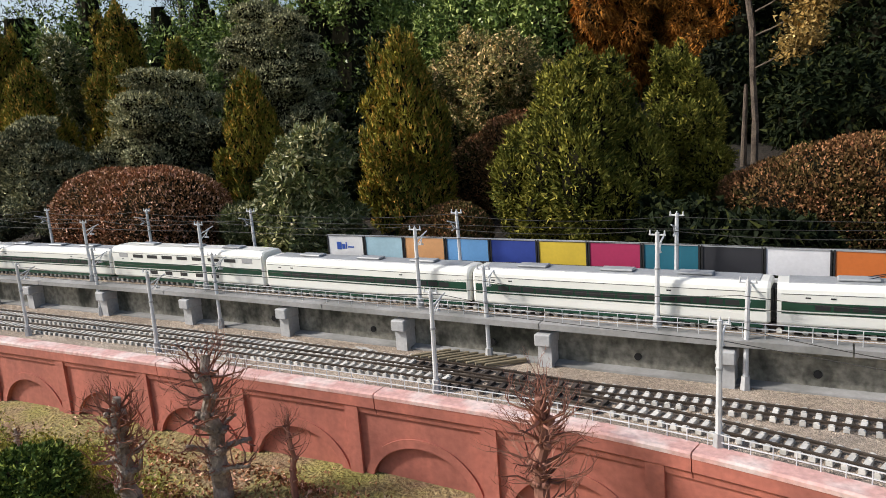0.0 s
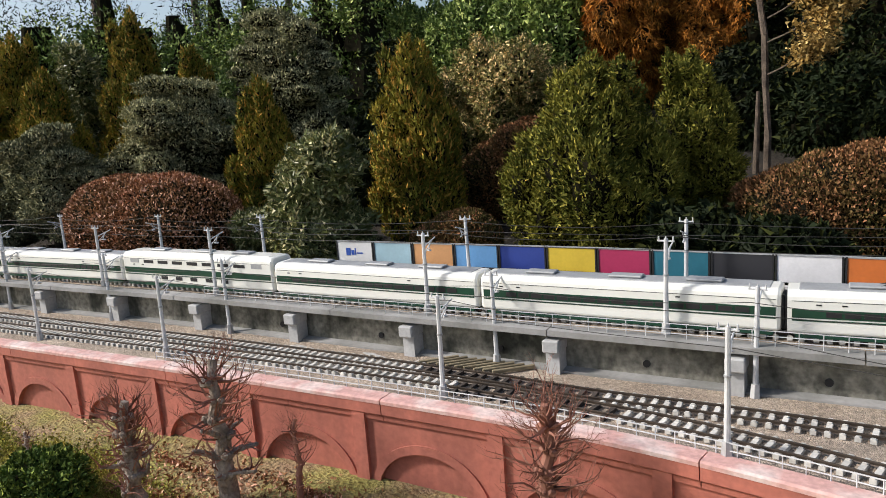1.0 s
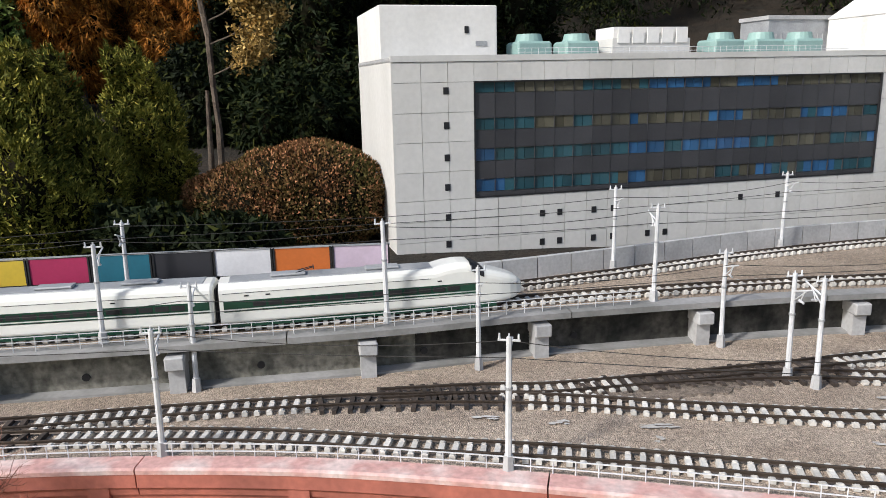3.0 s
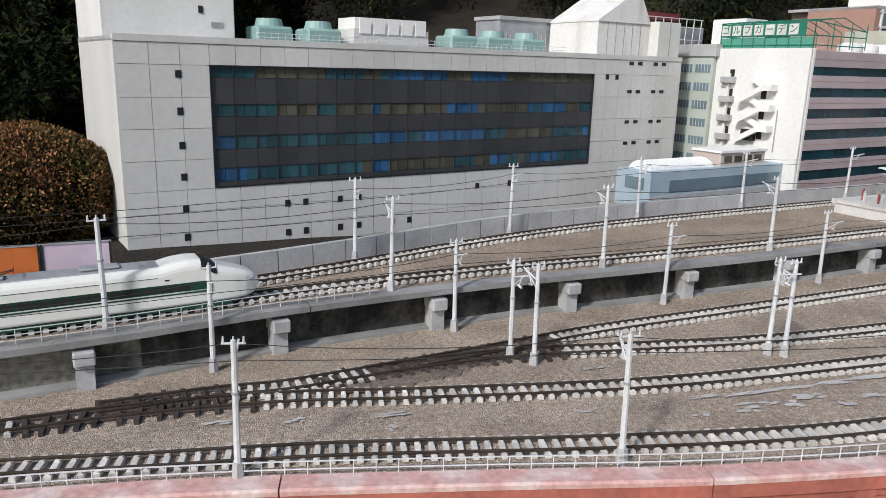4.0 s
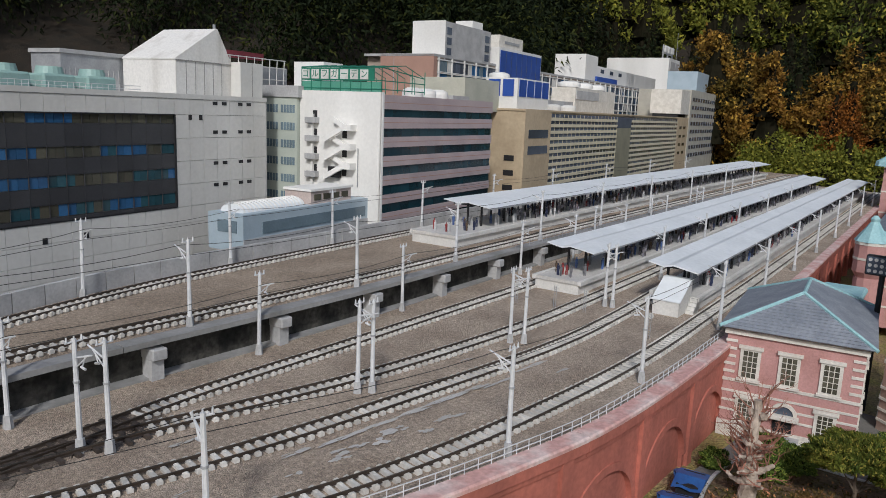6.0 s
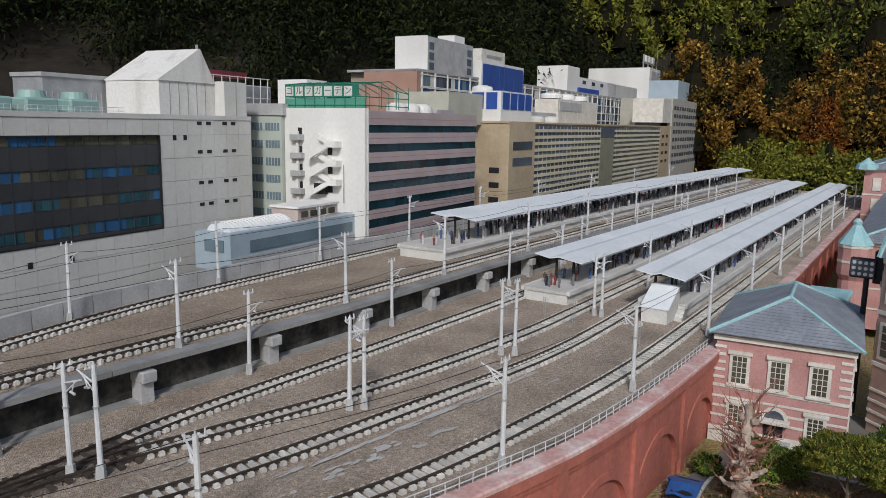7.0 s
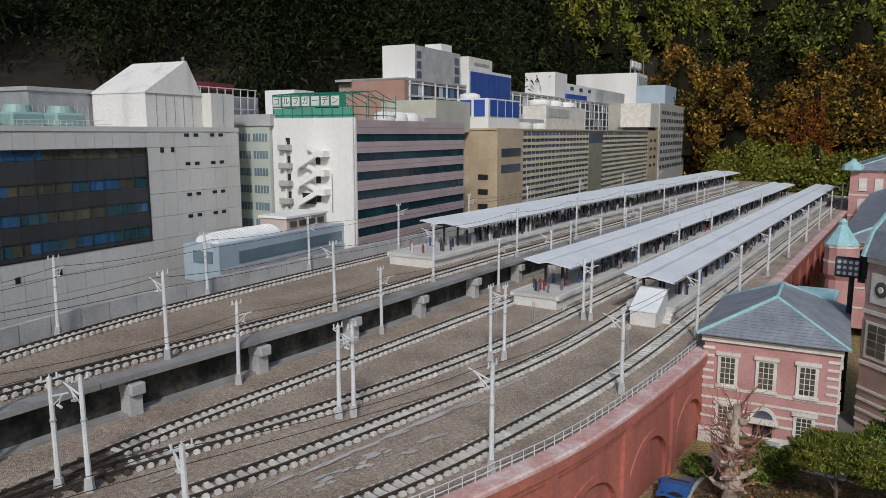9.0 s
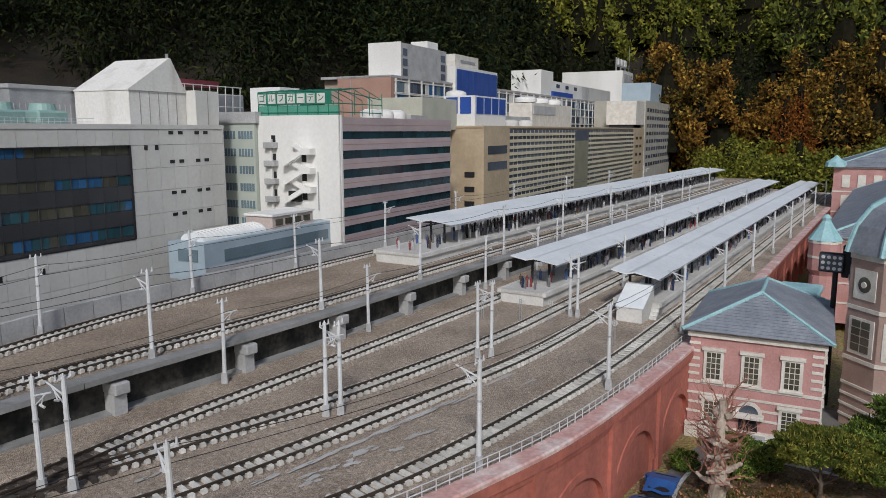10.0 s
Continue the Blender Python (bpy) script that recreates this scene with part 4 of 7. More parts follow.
# ---- model buildings behind the railway ----
def cooling_drum(name, x, y, z, r, h, material, label, group):
    bm = bmesh.new()
    n = 20
    loft(bm, [[(rr * math.cos(2 * math.pi * i / n), rr * math.sin(2 * math.pi * i / n), zz) for i in range(n)] for rr, zz in ((r, 0), (r * 1.02, h * 0.55), (r * 0.95, h * 0.85), (r * 0.6, h), (r * 0.55, h * 1.06), (r * 0.5, h * 0.98))])
    ob = put(name, bm, material, smooth=False, m=pose(x, y, z))
    return tagged(ob, label, "cooling tower", group)


def local(m, u, v, z):
    return m @ Vector((u, v, z))


# office block with a wide window front
m1 = pose(0.40, 3.96, 0.0, 0, 0, 16)
b1 = thing("office_building", "off-white panelled office block with wide dark blue window front", "building", m1)
L1 = 3.76
part("core", B(0.0, L1, 0.022, 0.95, -0.12, 1.0), M_JOINT, b1)
part("side_wall", B(-0.012, -0.0, 0.0, 0.95, 0.0, 1.01), M_WALLW, b1)
part("side_wall", B(L1, L1 + 0.012, 0.0, 0.95, 0.0, 1.01), M_WALLW, b1)
part("roof_slab", B(-0.012, L1 + 0.012, 0.03, 0.96, 1.0, 1.022), M_CONCL, b1)
part("roof_edge", B(-0.012, L1 + 0.012, -0.004, 0.03, 1.0, 1.03), M_WALLW, b1)
W0, W1 = 0.41, 2.915
zrows = (-0.12, 0.0, 0.105, 0.21, 0.318, 0.462, 0.61, 0.755, 0.902, 1.0)
cache = {}


def facade_panel(u0, u1, z0, z1):
    key = (round(u1 - u0, 3), round(z1 - z0, 3))
    if key not in cache:
        cache[key] = mesh_of("wall_panel", B(0, u1 - u0 - 0.0022, 0, 0.02, 0, z1 - z0 - 0.0022), M_WALLW)
    piece("wall_panel", cache[key], b1, Matrix.Translation((u0, 0.0, z0)))


cols = [0.0, 0.137, 0.274, W0] + [W0 + (W1 - W0) * k / 20 for k in range(1, 20)] + [W1] + [W1 + (L1 - W1) * k / 7 for k in range(1, 8)]
for z0, z1 in zip(zrows, zrows[1:]):
    for u0, u1 in zip(cols, cols[1:]):
        if 0.3 < z0 < 0.9 and W0 - 0.01 < u0 < W1 - 0.01:
            continue
        facade_panel(u0, u1, z0, z1)
small = mesh_of("small_window", B(-0.014, 0.014, -0.0025, 0.004, -0.017, 0.017), M_BLACK)
wide = mesh_of("slot_window", B(-0.021, 0.021, -0.0025, 0.004, -0.011, 0.011), M_BLACK)
for z in (0.86, 0.69, 0.53, 0.38, 0.225, 0.085):
    piece("small_window", small, b1, Matrix.Translation((0.262, 0, z)))
for u in (0.78, 0.88, 1.08, 1.195, 1.41, 1.52):
    piece("small_window", small, b1, Matrix.Translation((u, 0, 0.058)))
    if u < 1.3:
        piece("small_window", small, b1, Matrix.Translation((u, 0, 0.213)))
for u in (2.0, 2.25):
    piece("small_window", small, b1, Matrix.Translation((u, 0, 0.225)))
for u in (3.04, 3.13):
    piece("small_window", small, b1, Matrix.Translation((u, 0, 0.885)))
for z in (0.978, 0.79, 0.585, 0.44):
    for u in (3.26, 3.345, 3.50, 3.585):
        piece("slot_window", wide, b1, Matrix.Translation((u, 0, z)))
bands = ((0.845, 0.898, 1), (0.720, 0.845, 0), (0.660, 0.720, 1), (0.568, 0.660, 0), (0.503, 0.568, 1), (0.412, 0.503, 0), (0.345, 0.412, 1), (0.322, 0.345, 0))
NP = 46
pw = (W1 - W0) / NP
pane_meshes, span_meshes = {}, {}
for bi, (z0, z1, glass) in enumerate(bands):
    run, left = None, 0
    for k in range(NP if glass else NP // 2):
        if glass:
            if left == 0:
                run, left = random.choice((M_BLUEG, M_BROWNG, M_TEALG, M_BLUEG, M_TEALG, M_BROWNG)), random.choice((1, 2, 3, 4))
            left -= 1
            key = (bi, run.name)
            if key not in pane_meshes:
                pane_meshes[key] = mesh_of("pane", B(0.001, pw - 0.001, 0.004, 0.02, 0.002, z1 - z0 - 0.002), run)
            piece("pane", pane_meshes[key], b1, Matrix.Translation((W0 + pw * k, 0.008, z0)))
        else:
            if bi not in span_meshes:
                span_meshes[bi] = mesh_of("spandrel", B(0.0008, 2 * pw - 0.0008, 0.0, 0.02, 0.001, z1 - z0 - 0.001), M_DARKP)
            piece("spandrel", span_meshes[bi], b1, Matrix.Translation((W0 + 2 * pw * k, 0.006, z0)))
for z in (0.32, 0.90):
    part("window_frame", B(W0, W1, -0.003, 0.02, z - 0.004, z + 0.004), M_BLACK, b1)
for u in (W0, W1):
    part("window_frame", B(u - 0.004, u + 0.004, -0.003, 0.02, 0.32, 0.90), M_BLACK, b1)
mull = mesh_of("mullion", B(-0.0010, 0.0010, 0.004, 0.012, 0.324, 0.896), M_DARKP)
for k in range(1, NP // 2):
    piece("mullion", mull, b1, Matrix.Translation((W0 + 2 * pw * k, 0, 0)))
# taller stair block at one end
tw = part("stair_tower", B(-0.012, 0.62, 0.25, 0.93, 1.02, 1.29, bevel=0.004), M_WALLB, b1)
part("small_window", B(0.44, 0.462, 0.246, 0.252, 1.15, 1.185), M_BLACK, b1)
part("vent", B(0.50, 0.56, 0.246, 0.252, 1.085, 1.11), M_GREY, b1)
# rooftop gable house
M_WALLS = mat("rain_streaked_white_wall", (0.74, 0.725, 0.69), (0.50, 0.475, 0.43), rough=0.75, scale=7, fine=60, streak=0.12, contrast=(0.5, 0.75), grit=0.08)
part("gable_house", B(3.045, 3.54, 0.12, 0.60, 1.02, 1.245), M_WALLS, b1)
bm = bmesh.new()
loft(bm, [[(3.040, v, 1.246), (3.545, v, 1.246), (3.545, v, 1.254), (3.415, v, 1.472), (3.405, v, 1.472), (3.040, v, 1.254)] for v in (0.116, 0.604)])
part("gable_roof", bm, M_WALLS, b1)
part("eaves_line", B(3.04, 3.545, 0.1135, 0.1165, 1.243, 1.247), M_JOINT, b1)
part("roof_annex", B(3.545, L1 + 0.01, 0.034, 0.50, 1.02, 1.265), M_WALLW, b1)
part("annex_joint", B(3.66, 3.663, 0.031, 0.035, 1.03, 1.262), M_JOINT, b1)
for u in (3.13, 3.21, 3.29, 3.37, 3.45):
    part("joint_bead", B(u, u + 0.003, 0.117, 0.121, 1.03, 1.24), M_JOINT, b1)
part("finial", rod(bmesh.new(), (3.41, 0.14, 1.47), (3.41, 0.14, 1.50), 0.01), M_GREY, b1)
part("plant_room", B(2.6, 3.1, 0.62, 0.9, 1.02, 1.25), M_GREY, b1, "grey metal plant shed")
for k in range(12):
    part("shed_rib", B(2.62 + 0.04 * k, 2.625 + 0.04 * k, 0.616, 0.622, 1.03, 1.16), M_CONCL, b1)
part("plant_room_roof", B(2.59, 3.11, 0.61, 0.91, 1.25, 1.275), M_CONCL, b1)
part("plant_room", B(1.26, 1.74, 0.18, 0.42, 1.02, 1.115), M_WALLW, b1)
for k in range(5):
    part("louvre", B(1.29 + 0.09 * k, 1.36 + 0.09 * k, 0.174, 0.18, 1.09, 1.165), M_WALLB, b1)
part("louvre_box", B(1.27, 1.73, 0.19, 0.40, 1.115, 1.175), M_WALLB, b1)
# lattice screen
bm = bmesh.new()
for k in range(9):
    rod(bm, (4.0 + 0.09 * k, 0.62, 1.06), (3.98 + 0.095 * k, 0.62, 1.36), 0.004)
for z in (1.08, 1.19, 1.29, 1.355):
    rod(bm, (3.98, 0.62, z), (4.76, 0.62, z), 0.004)
part("roof_screen", bm, M_WALLW, b1, "white steel lattice screen")
part("roof_shed", B(3.80, 4.85, 0.68, 1.0, -0.1, 1.30), M_GREY, b1)
part("red_sign", B(4.1, 4.8, 0.90, 0.92, 1.36, 1.42), mat("dull_red_sign", (0.22, 0.04, 0.05), rough=0.6), b1)
rl = bmesh.new()
for k in range(55):
    rod(rl, (0.66 + 0.037 * k, 0.045, 1.022), (0.66 + 0.037 * k, 0.045, 1.062), 0.0012, seg=4)
for z in (1.042, 1.062):
    rod(rl, (0.66, 0.045, z), (2.70, 0.045, z), 0.0014, seg=4)
part("roof_railing", rl, M_POLE, b1)
for k, (u, v) in enumerate(((0.82, 0.30), (1.10, 0.30), (1.98, 0.24), (2.25, 0.24), (2.52, 0.24))):
    p = local(m1, u, v, 0)
    ob = put("cooling_tower", B(-0.10, 0.10, -0.09, 0.09, 0.0, 0.085, bevel=0.012), M_MINT, m=pose(p.x, p.y, 1.02, 0, 0, 16))
    tagged(ob, "mint green rooftop cooling tower with a round cowl", "cooling tower", "mint green cooling towers")
    part("cowl", rod(bmesh.new(), (0, 0, 0.08), (0, 0, 0.125), 0.078, 0.066, seg=18), M_MINT, ob)

# low pale blue hall beside the track
m5 = pose(3.24, 4.06, 0.15, 0, 0, 14)
b5 = thing("low_hall", "pale blue low hall with a ribbed white vault roof", "building", m5)
part("hall_body", B(0, 1.30, 0, 0.28, -0.02, 0.20), M_BLUEW, b5)
part("hall_base", B(0.0, 1.30, -0.004, 0.0, -0.02, 0.055), M_CONCL, b5)
part("long_window", B(0.16, 1.22, -0.004, 0.004, 0.075, 0.145), M_PALEG, b5)
part("end_window", B(-0.005, 0.0, 0.05, 0.2, 0.09, 0.16), M_PALEG, b5)
bm = bmesh.new()
loft(bm, [[(u, 0.06 + 0.09 * (1 - math.cos(math.pi * i / 8)), 0.20 + 0.05 * math.sin(math.pi * i / 8)) for i in range(9)] for u in (0.06, 0.62)])
vault = part("vault_roof", bm, M_ROOF, b5)
for k in range(16):
    bm = bmesh.new()
    u = 0.07 + 0.035 * k
    loft(bm, [[(uu, 0.06 + 0.09 * (1 - math.cos(math.pi * i / 8)), 0.203 + 0.052 * math.sin(math.pi * i / 8)) for i in range(9)] for uu in (u, u + 0.014)])
    part("rib", bm, M_WALLB, b5)
part("upper_block", B(0.66, 1.10, 0.04, 0.26, 0.20, 0.285), mat("pinkish_render", (0.55, 0.46, 0.42), (0.47, 0.39, 0.36), rough=0.8), b5)
part("upper_roof", B(0.65, 1.11, 0.03, 0.27, 0.285, 0.30), M_WALLB, b5)
for k in range(4):
    part("upper_window", B(0.69 + 0.1 * k, 0.76 + 0.1 * k, 0.034, 0.042, 0.225, 0.265), M_BROWNG, b5)

# striped building with an outside stair
m2 = pose(4.48, 4.26, 0.0, 0, 0, 13.5)
b2 = thing("striped_building", "white sided building with mauve front and dark teal window bands", "building", m2)
part("core", B(0.012, 1.76, 0.012, 0.74, -0.12, 1.07), M_PINKW, b2)
part("white_side", B(0.0, 0.012, 0.0, 0.74, 0.0, 1.10), M_WALLB, b2)
part("corner_pier", B(0.0, 0.02, -0.006, 0.012, 0.0, 1.10), M_WALLB, b2)
z = 1.085
for zb, zt_ in ((0.930, 0.985), (0.790, 0.850), (0.652, 0.716), (0.514, 0.580), (0.378, 0.444), (0.244, 0.310), (0.11, 0.176)):
    part("cladding_band", B(0.02, 1.76, -0.006, 0.012, zt_, z), M_PINKW, b2)
    for k in range(14):
        u0 = 0.02 + 1.74 * k / 14
        part("pane", B(u0 + 0.0008, u0 + 1.74 / 14 - 0.0008, 0.003, 0.012, zb, zt_), M_TEAL, b2)
    z = zb
part("cladding_band", B(0.02, 1.76, -0.006, 0.012, 0.0, z), M_PINKW, b2)
for zc in (1.03, 0.89, 0.752, 0.615, 0.478, 0.343, 0.21):
    part("cladding_line", B(0.02, 1.76, -0.0072, -0.005, zc, zc + 0.004), M_TERRA, b2)
# balconies and zigzag stair on the white side
for z in (0.872, 0.738, 0.606, 0.474):
    bal = part("balcony", B(-0.048, 0.0, 0.555, 0.655, z - 0.006, z + 0.034), M_CONCL, b2)
    part("soffit", B(-0.044, 0.0, 0.558, 0.652, z - 0.010, z - 0.006), M_JOINT, bal)
    part("side_door", B(-0.004, 0.0, 0.575, 0.612, z + 0.036, z + 0.085), M_BLACK, b2)
for k in range(3):
    zr = 0.835 - 0.137 * k
    zl = zr - 0.080
    bm = bmesh.new()
    loft(bm, [[(x, 0.29, zr - 0.012), (x, 0.455, zl - 0.020), (x, 0.455, zl + 0.018), (x, 0.29, zr + 0.028)] for x in (-0.070, -0.045)])
    part("stair_flight", bm, M_WALLB, b2)
    part("stair_landing", B(-0.075, 0.0, 0.215, 0.29, zr - 0.014, zr + 0.030), M_WALLB, b2)
    bm = bmesh.new()
    z2 = zr + 0.045
    loft(bm, [[(x, 0.29, zr - 0.010), (x, 0.40, z2), (x, 0.40, z2 + 0.038), (x, 0.29, zr + 0.030)] for x in (-0.042, -0.012)])
    part("stair_flight", bm, M_WALLB, b2)
    part("stair_landing", B(-0.072, 0.0, 0.455, 0.480, zl - 0.020, zl + 0.016), M_WALLB, b2)
    part("stair_door", B(-0.004, 0.0, 0.30, 0.34, zr - 0.07, zr - 0.012), M_BLACK, b2)
part("stair_door", B(-0.035, 0.0, 0.345, 0.445, 0.478, 0.555), M_BLACK, b2)
part("drain_pipe", rod(bmesh.new(), (-0.008, 0.195, 0.42), (-0.008, 0.195, 0.70), 0.004), M_GREY, b2)
part("duct_shaft", B(-0.022, 0.0, 0.60, 0.618, 0.1, 0.93), M_WALLB, b2)
# mint grey building behind with small blue windows
part("rear_wing", B(-0.03, 0.9, 0.745, 1.35, 0.0, 1.08), mat("pale_sage_render", (0.46, 0.50, 0.44), (0.42, 0.46, 0.41), rough=0.8, grit=0.03), b2)
rear_pane = mesh_of("rear_window", B(-0.034, -0.03, 0.0, 0.020, 0.0, 0.058), M_PALEG)
for z in (0.93, 0.80, 0.67, 0.54, 0.41, 0.28):
    for k in range(11):
        v = 0.765 + 0.0285 * k + (0.024 if k > 4 else 0)
        piece("rear_window", rear_pane, b2, Matrix.Translation((0, v, z)))
part("rear_parapet", B(-0.042, 0.9, 0.72, 1.36, 1.045, 1.13), M_CONCL, b2)
# green cage with sign
cage = thing("golf_cage", "green framed rooftop practice cage with lettered white tiles", "rooftop cage", m2 @ pose(0.02, 0.02, 1.10))
bm = bmesh.new()
for u in (0.0, 0.2, 0.4, 0.58):
    for v in (0.0, 0.72):
        rod(bm, (u, v, 0), (u, v, 0.17), 0.004)
for v in [0.09 * k for k in range(9)]:
    rod(bm, (0.0, v, 0), (0.0, v, 0.17), 0.004)
    rod(bm, (0.58, v, 0), (0.58, v, 0.12), 0.003)
    rod(bm, (0.0, v, 0.17), (0.30, v, 0.20), 0.003)
    rod(bm, (0.30, v, 0.20), (0.58, v, 0.12), 0.003)
for z in (0.02, 0.08, 0.17):
    rod(bm, (0, 0, z), (0, 0.72, z), 0.0035)
    rod(bm, (0, 0, min(z, 0.17)), (0.58, 0, min(z, 0.12)), 0.0035)
    rod(bm, (0, 0.72, z), (0.58, 0.72, min(z, 0.12)), 0.0035)
part("cage_frame", bm, M_GREENF, cage)
part("sign_backing", B(-0.006, -0.002, 0.06, 0.72, 0.075, 0.165), M_GREENF, cage)
part("net_panel", B(0.002, 0.004, 0.0, 0.72, 0.0, 0.07), M_NET, cage)
for k, ch in enumerate("ゴルフガーデン"):
    v = 0.675 - 0.088 * k
    tile = part("sign_tile", B(-0.010, -0.006, v - 0.034, v + 0.034, 0.086, 0.154), M_PLATW, cage, "white sign tile")
    cu = bpy.data.curves.new("letter", "FONT")
    cu.body, cu.size, cu.align_x, cu.align_y, cu.extrude = ch, 0.062, "CENTER", "CENTER", 0.0008
    cu.materials.append(M_GREENF)
    ob = new("letter", cu)
    ob.parent = tile
    ob.matrix_basis = pose(-0.0112, v, 0.12, 90, 0, -90)
for k in range(3):
    p = local(m2, 0.72 + 0.20 * k, 0.20, 0)
    cooling_drum("cooling_tower", p.x, p.y, 1.07, 0.085, 0.085, M_WALLB, "squat white round rooftop cooling tower", "white cooling towers")
part("roof_box", B(1.2, 1.5, 0.1, 0.3, 1.07, 1.12), M_CONCL, b2)
part("roof_house", B(0.35, 0.6, 0.80, 1.1, 1.08, 1.33), M_WALLB, b2)

# tan building with ribbon windows
m3 = pose(6.92, 4.85, 0.0, 0, 0, 13.5)
b3 = thing("tan_office_building", "long tan stone office block with close ribbon windows", "building", m3)
part("core", B(0.0, 7.7, 0.01, 1.0, -0.12, 1.02), M_TAN, b3)
part("roof_edge", B(-0.01, 7.7, -0.012, 1.0, 1.02, 1.04), M_TAN, b3)
part("front_pier", B(0.0, 0.70, -0.012, 0.01, 0.0, 1.02), M_TAN, b3)
part("front_pier", B(3.15, 3.83, -0.012, 0.01, 0.0, 0.85), mat("olive_grey_panel", (0.25, 0.24, 0.17), (0.2, 0.19, 0.14), rough=0.7), b3)
part("front_pier_glass", B(3.15, 3.83, -0.012, 0.01, 0.85, 1.0), M_GREYG, b3)
part("front_pier", B(6.83, 7.7, -0.012, 0.01, 0.0, 1.02), M_TAN, b3)
for z in (0.75, 0.585):
    part("wide_window", B(0.10, 0.62, -0.016, -0.010, z, z + 0.085), M_GREYG, b3)
for z in (0.52, 0.37, 0.22):
    part("side_window", B(-0.006, 0.0, 0.09, 0.20, z, z + 0.055), M_BLACK, b3)
for z in (0.83, 0.68, 0.53, 0.38):
    for u in (6.98, 7.3):
        part("end_window", B(u, u + 0.18, -0.016, -0.010, z, z + 0.05), M_BROWNG, b3)
M_SILL = mat("cream_window_band", (0.62, 0.56, 0.41), (0.54, 0.49, 0.36), rough=0.7, rnd=0.05)
for a, b, n in ((0.70, 3.15, 18), (3.83, 6.83, 22)):
    for k in range(13):
        z = 0.965 - 0.070 * k
        part("ribbon_window", B(a, b, -0.002, 0.01, z - 0.005, z + 0.038), M_GREYG, b3)
        part("sill_band", B(a, b, -0.012, 0.01, z - 0.034, z - 0.001), M_SILL, b3)
    for k in range(n + 1):
        u = a + (b - a) * k / n
        part("mullion", B(u - 0.004, u + 0.004, -0.004, 0.01, 0.08, 1.0), M_SILL, b3)
# rooftop plant on the tan building
part("roof_plant", B(-0.72, 0.75, 0.30, 0.9, 1.0, 1.30), mat("pale_olive_render", (0.48, 0.48, 0.40), (0.41, 0.41, 0.34), rough=0.8), b3)
bp = part("blue_plant_box", B(0.02, 0.85, 0.10, 0.45, 1.03, 1.34), M_WALLB, b3)
for k in range(4):
    part("blue_panel", B(0.06 + 0.2 * k, 0.23 + 0.2 * k, 0.094, 0.102, 1.16, 1.325), M_BLUE, bp)
part("blue_panel", B(0.014, 0.022, 0.14, 0.26, 1.16, 1.325), M_BLUE, bp)
part("blue_panel", B(0.014, 0.022, 0.29, 0.42, 1.16, 1.325), M_BLUE, bp)
part("roof_plant", B(2.26, 3.94, 0.30, 0.62, 1.03, 1.345), M_STONE, b3)
part("roof_louvre", B(2.30, 3.2, 0.293, 0.30, 1.20, 1.31), M_CONCL, b3)
part("roof_plant", B(7.0, 7.72, 0.0, 0.55, 1.10, 1.53), M_STONE, b3)
for u in (7.05, 7.66):
    part("plant_leg", B(u - 0.03, u + 0.03, 0.05, 0.5, 1.02, 1.10), M_BLACK, b3)
part("low_wall", B(0.9, 2.2, 0.3, 0.34, 1.03, 1.16), M_CONCL, b3)
for u, r, zc, mt, lab in ((0.42, 0.11, 1.34, M_WALLB, "squat white round rooftop cooling tower"), (1.25, 0.10, 1.04, M_WALLW, "squat white round rooftop cooling tower"), (1.75, 0.10, 1.04, M_WALLW, "squat white round rooftop cooling tower"), (2.55, 0.15, 1.36, M_WALLB, "squat white round rooftop cooling tower"), (3.05, 0.15, 1.36, M_WALLB, "squat white round rooftop cooling tower"), (3.6, 0.15, 1.36, M_WALLB, "squat white round rooftop cooling tower")):
    p = local(m3, u, 0.5 if zc > 1.2 else 0.2, 0)
    cooling_drum("cooling_tower", p.x, p.y, zc, r, 0.07, mt, lab, "white cooling towers")

# end block at the far end
b4 = thing("end_block", "grey beige slab block with even rows of windows", "building", m3 @ pose(7.72, -0.02, 0))
part("core", B(0.0, 3.2, 0.0, 1.0, -0.12, 1.56), mat("beige_grey_render", (0.44, 0.42, 0.36), (0.37, 0.35, 0.30), rough=0.8), b4)
for k in range(8):
    for j in range(12):
        part("window", B(0.15 + 0.25 * j, 0.33 + 0.25 * j, -0.004, 0.004, 0.3 + 0.15 * k, 0.37 + 0.15 * k), M_GREYG, b4)
part("roof_house", B(1.4, 3.0, 0.2, 0.8, 1.56, 1.98), M_BLUEW, b4)

# second row: long flat block with higher roof houses
mr = pose(7.4, 6.6, 0.0, 0, 0, 13.5)
b6 = thing("apartment_building", "long grey brown apartment block with window rows and terracotta end", "building", mr)
part("core", B(0.08, 14.5, 0.0, 1.0, -0.12, 1.62), mat("brown_grey_render", (0.40, 0.33, 0.27), (0.33, 0.275, 0.23), rough=0.8), b6)
part("end_wall", B(0.0, 0.08, -0.01, 0.75, 0.0, 1.64), M_TERRA, b6)
part("roof_edge", B(0.0, 14.5, -0.012, 1.0, 1.62, 1.65), M_CONCL, b6)
APT = [mesh_of("window", B(0, 0.098, -0.006, 0.004, -0.075, 0.052), m_) for m_ in (M_GREYG, M_PALEG, M_BLUEG, M_PLATW)]
pick = random.Random(17)
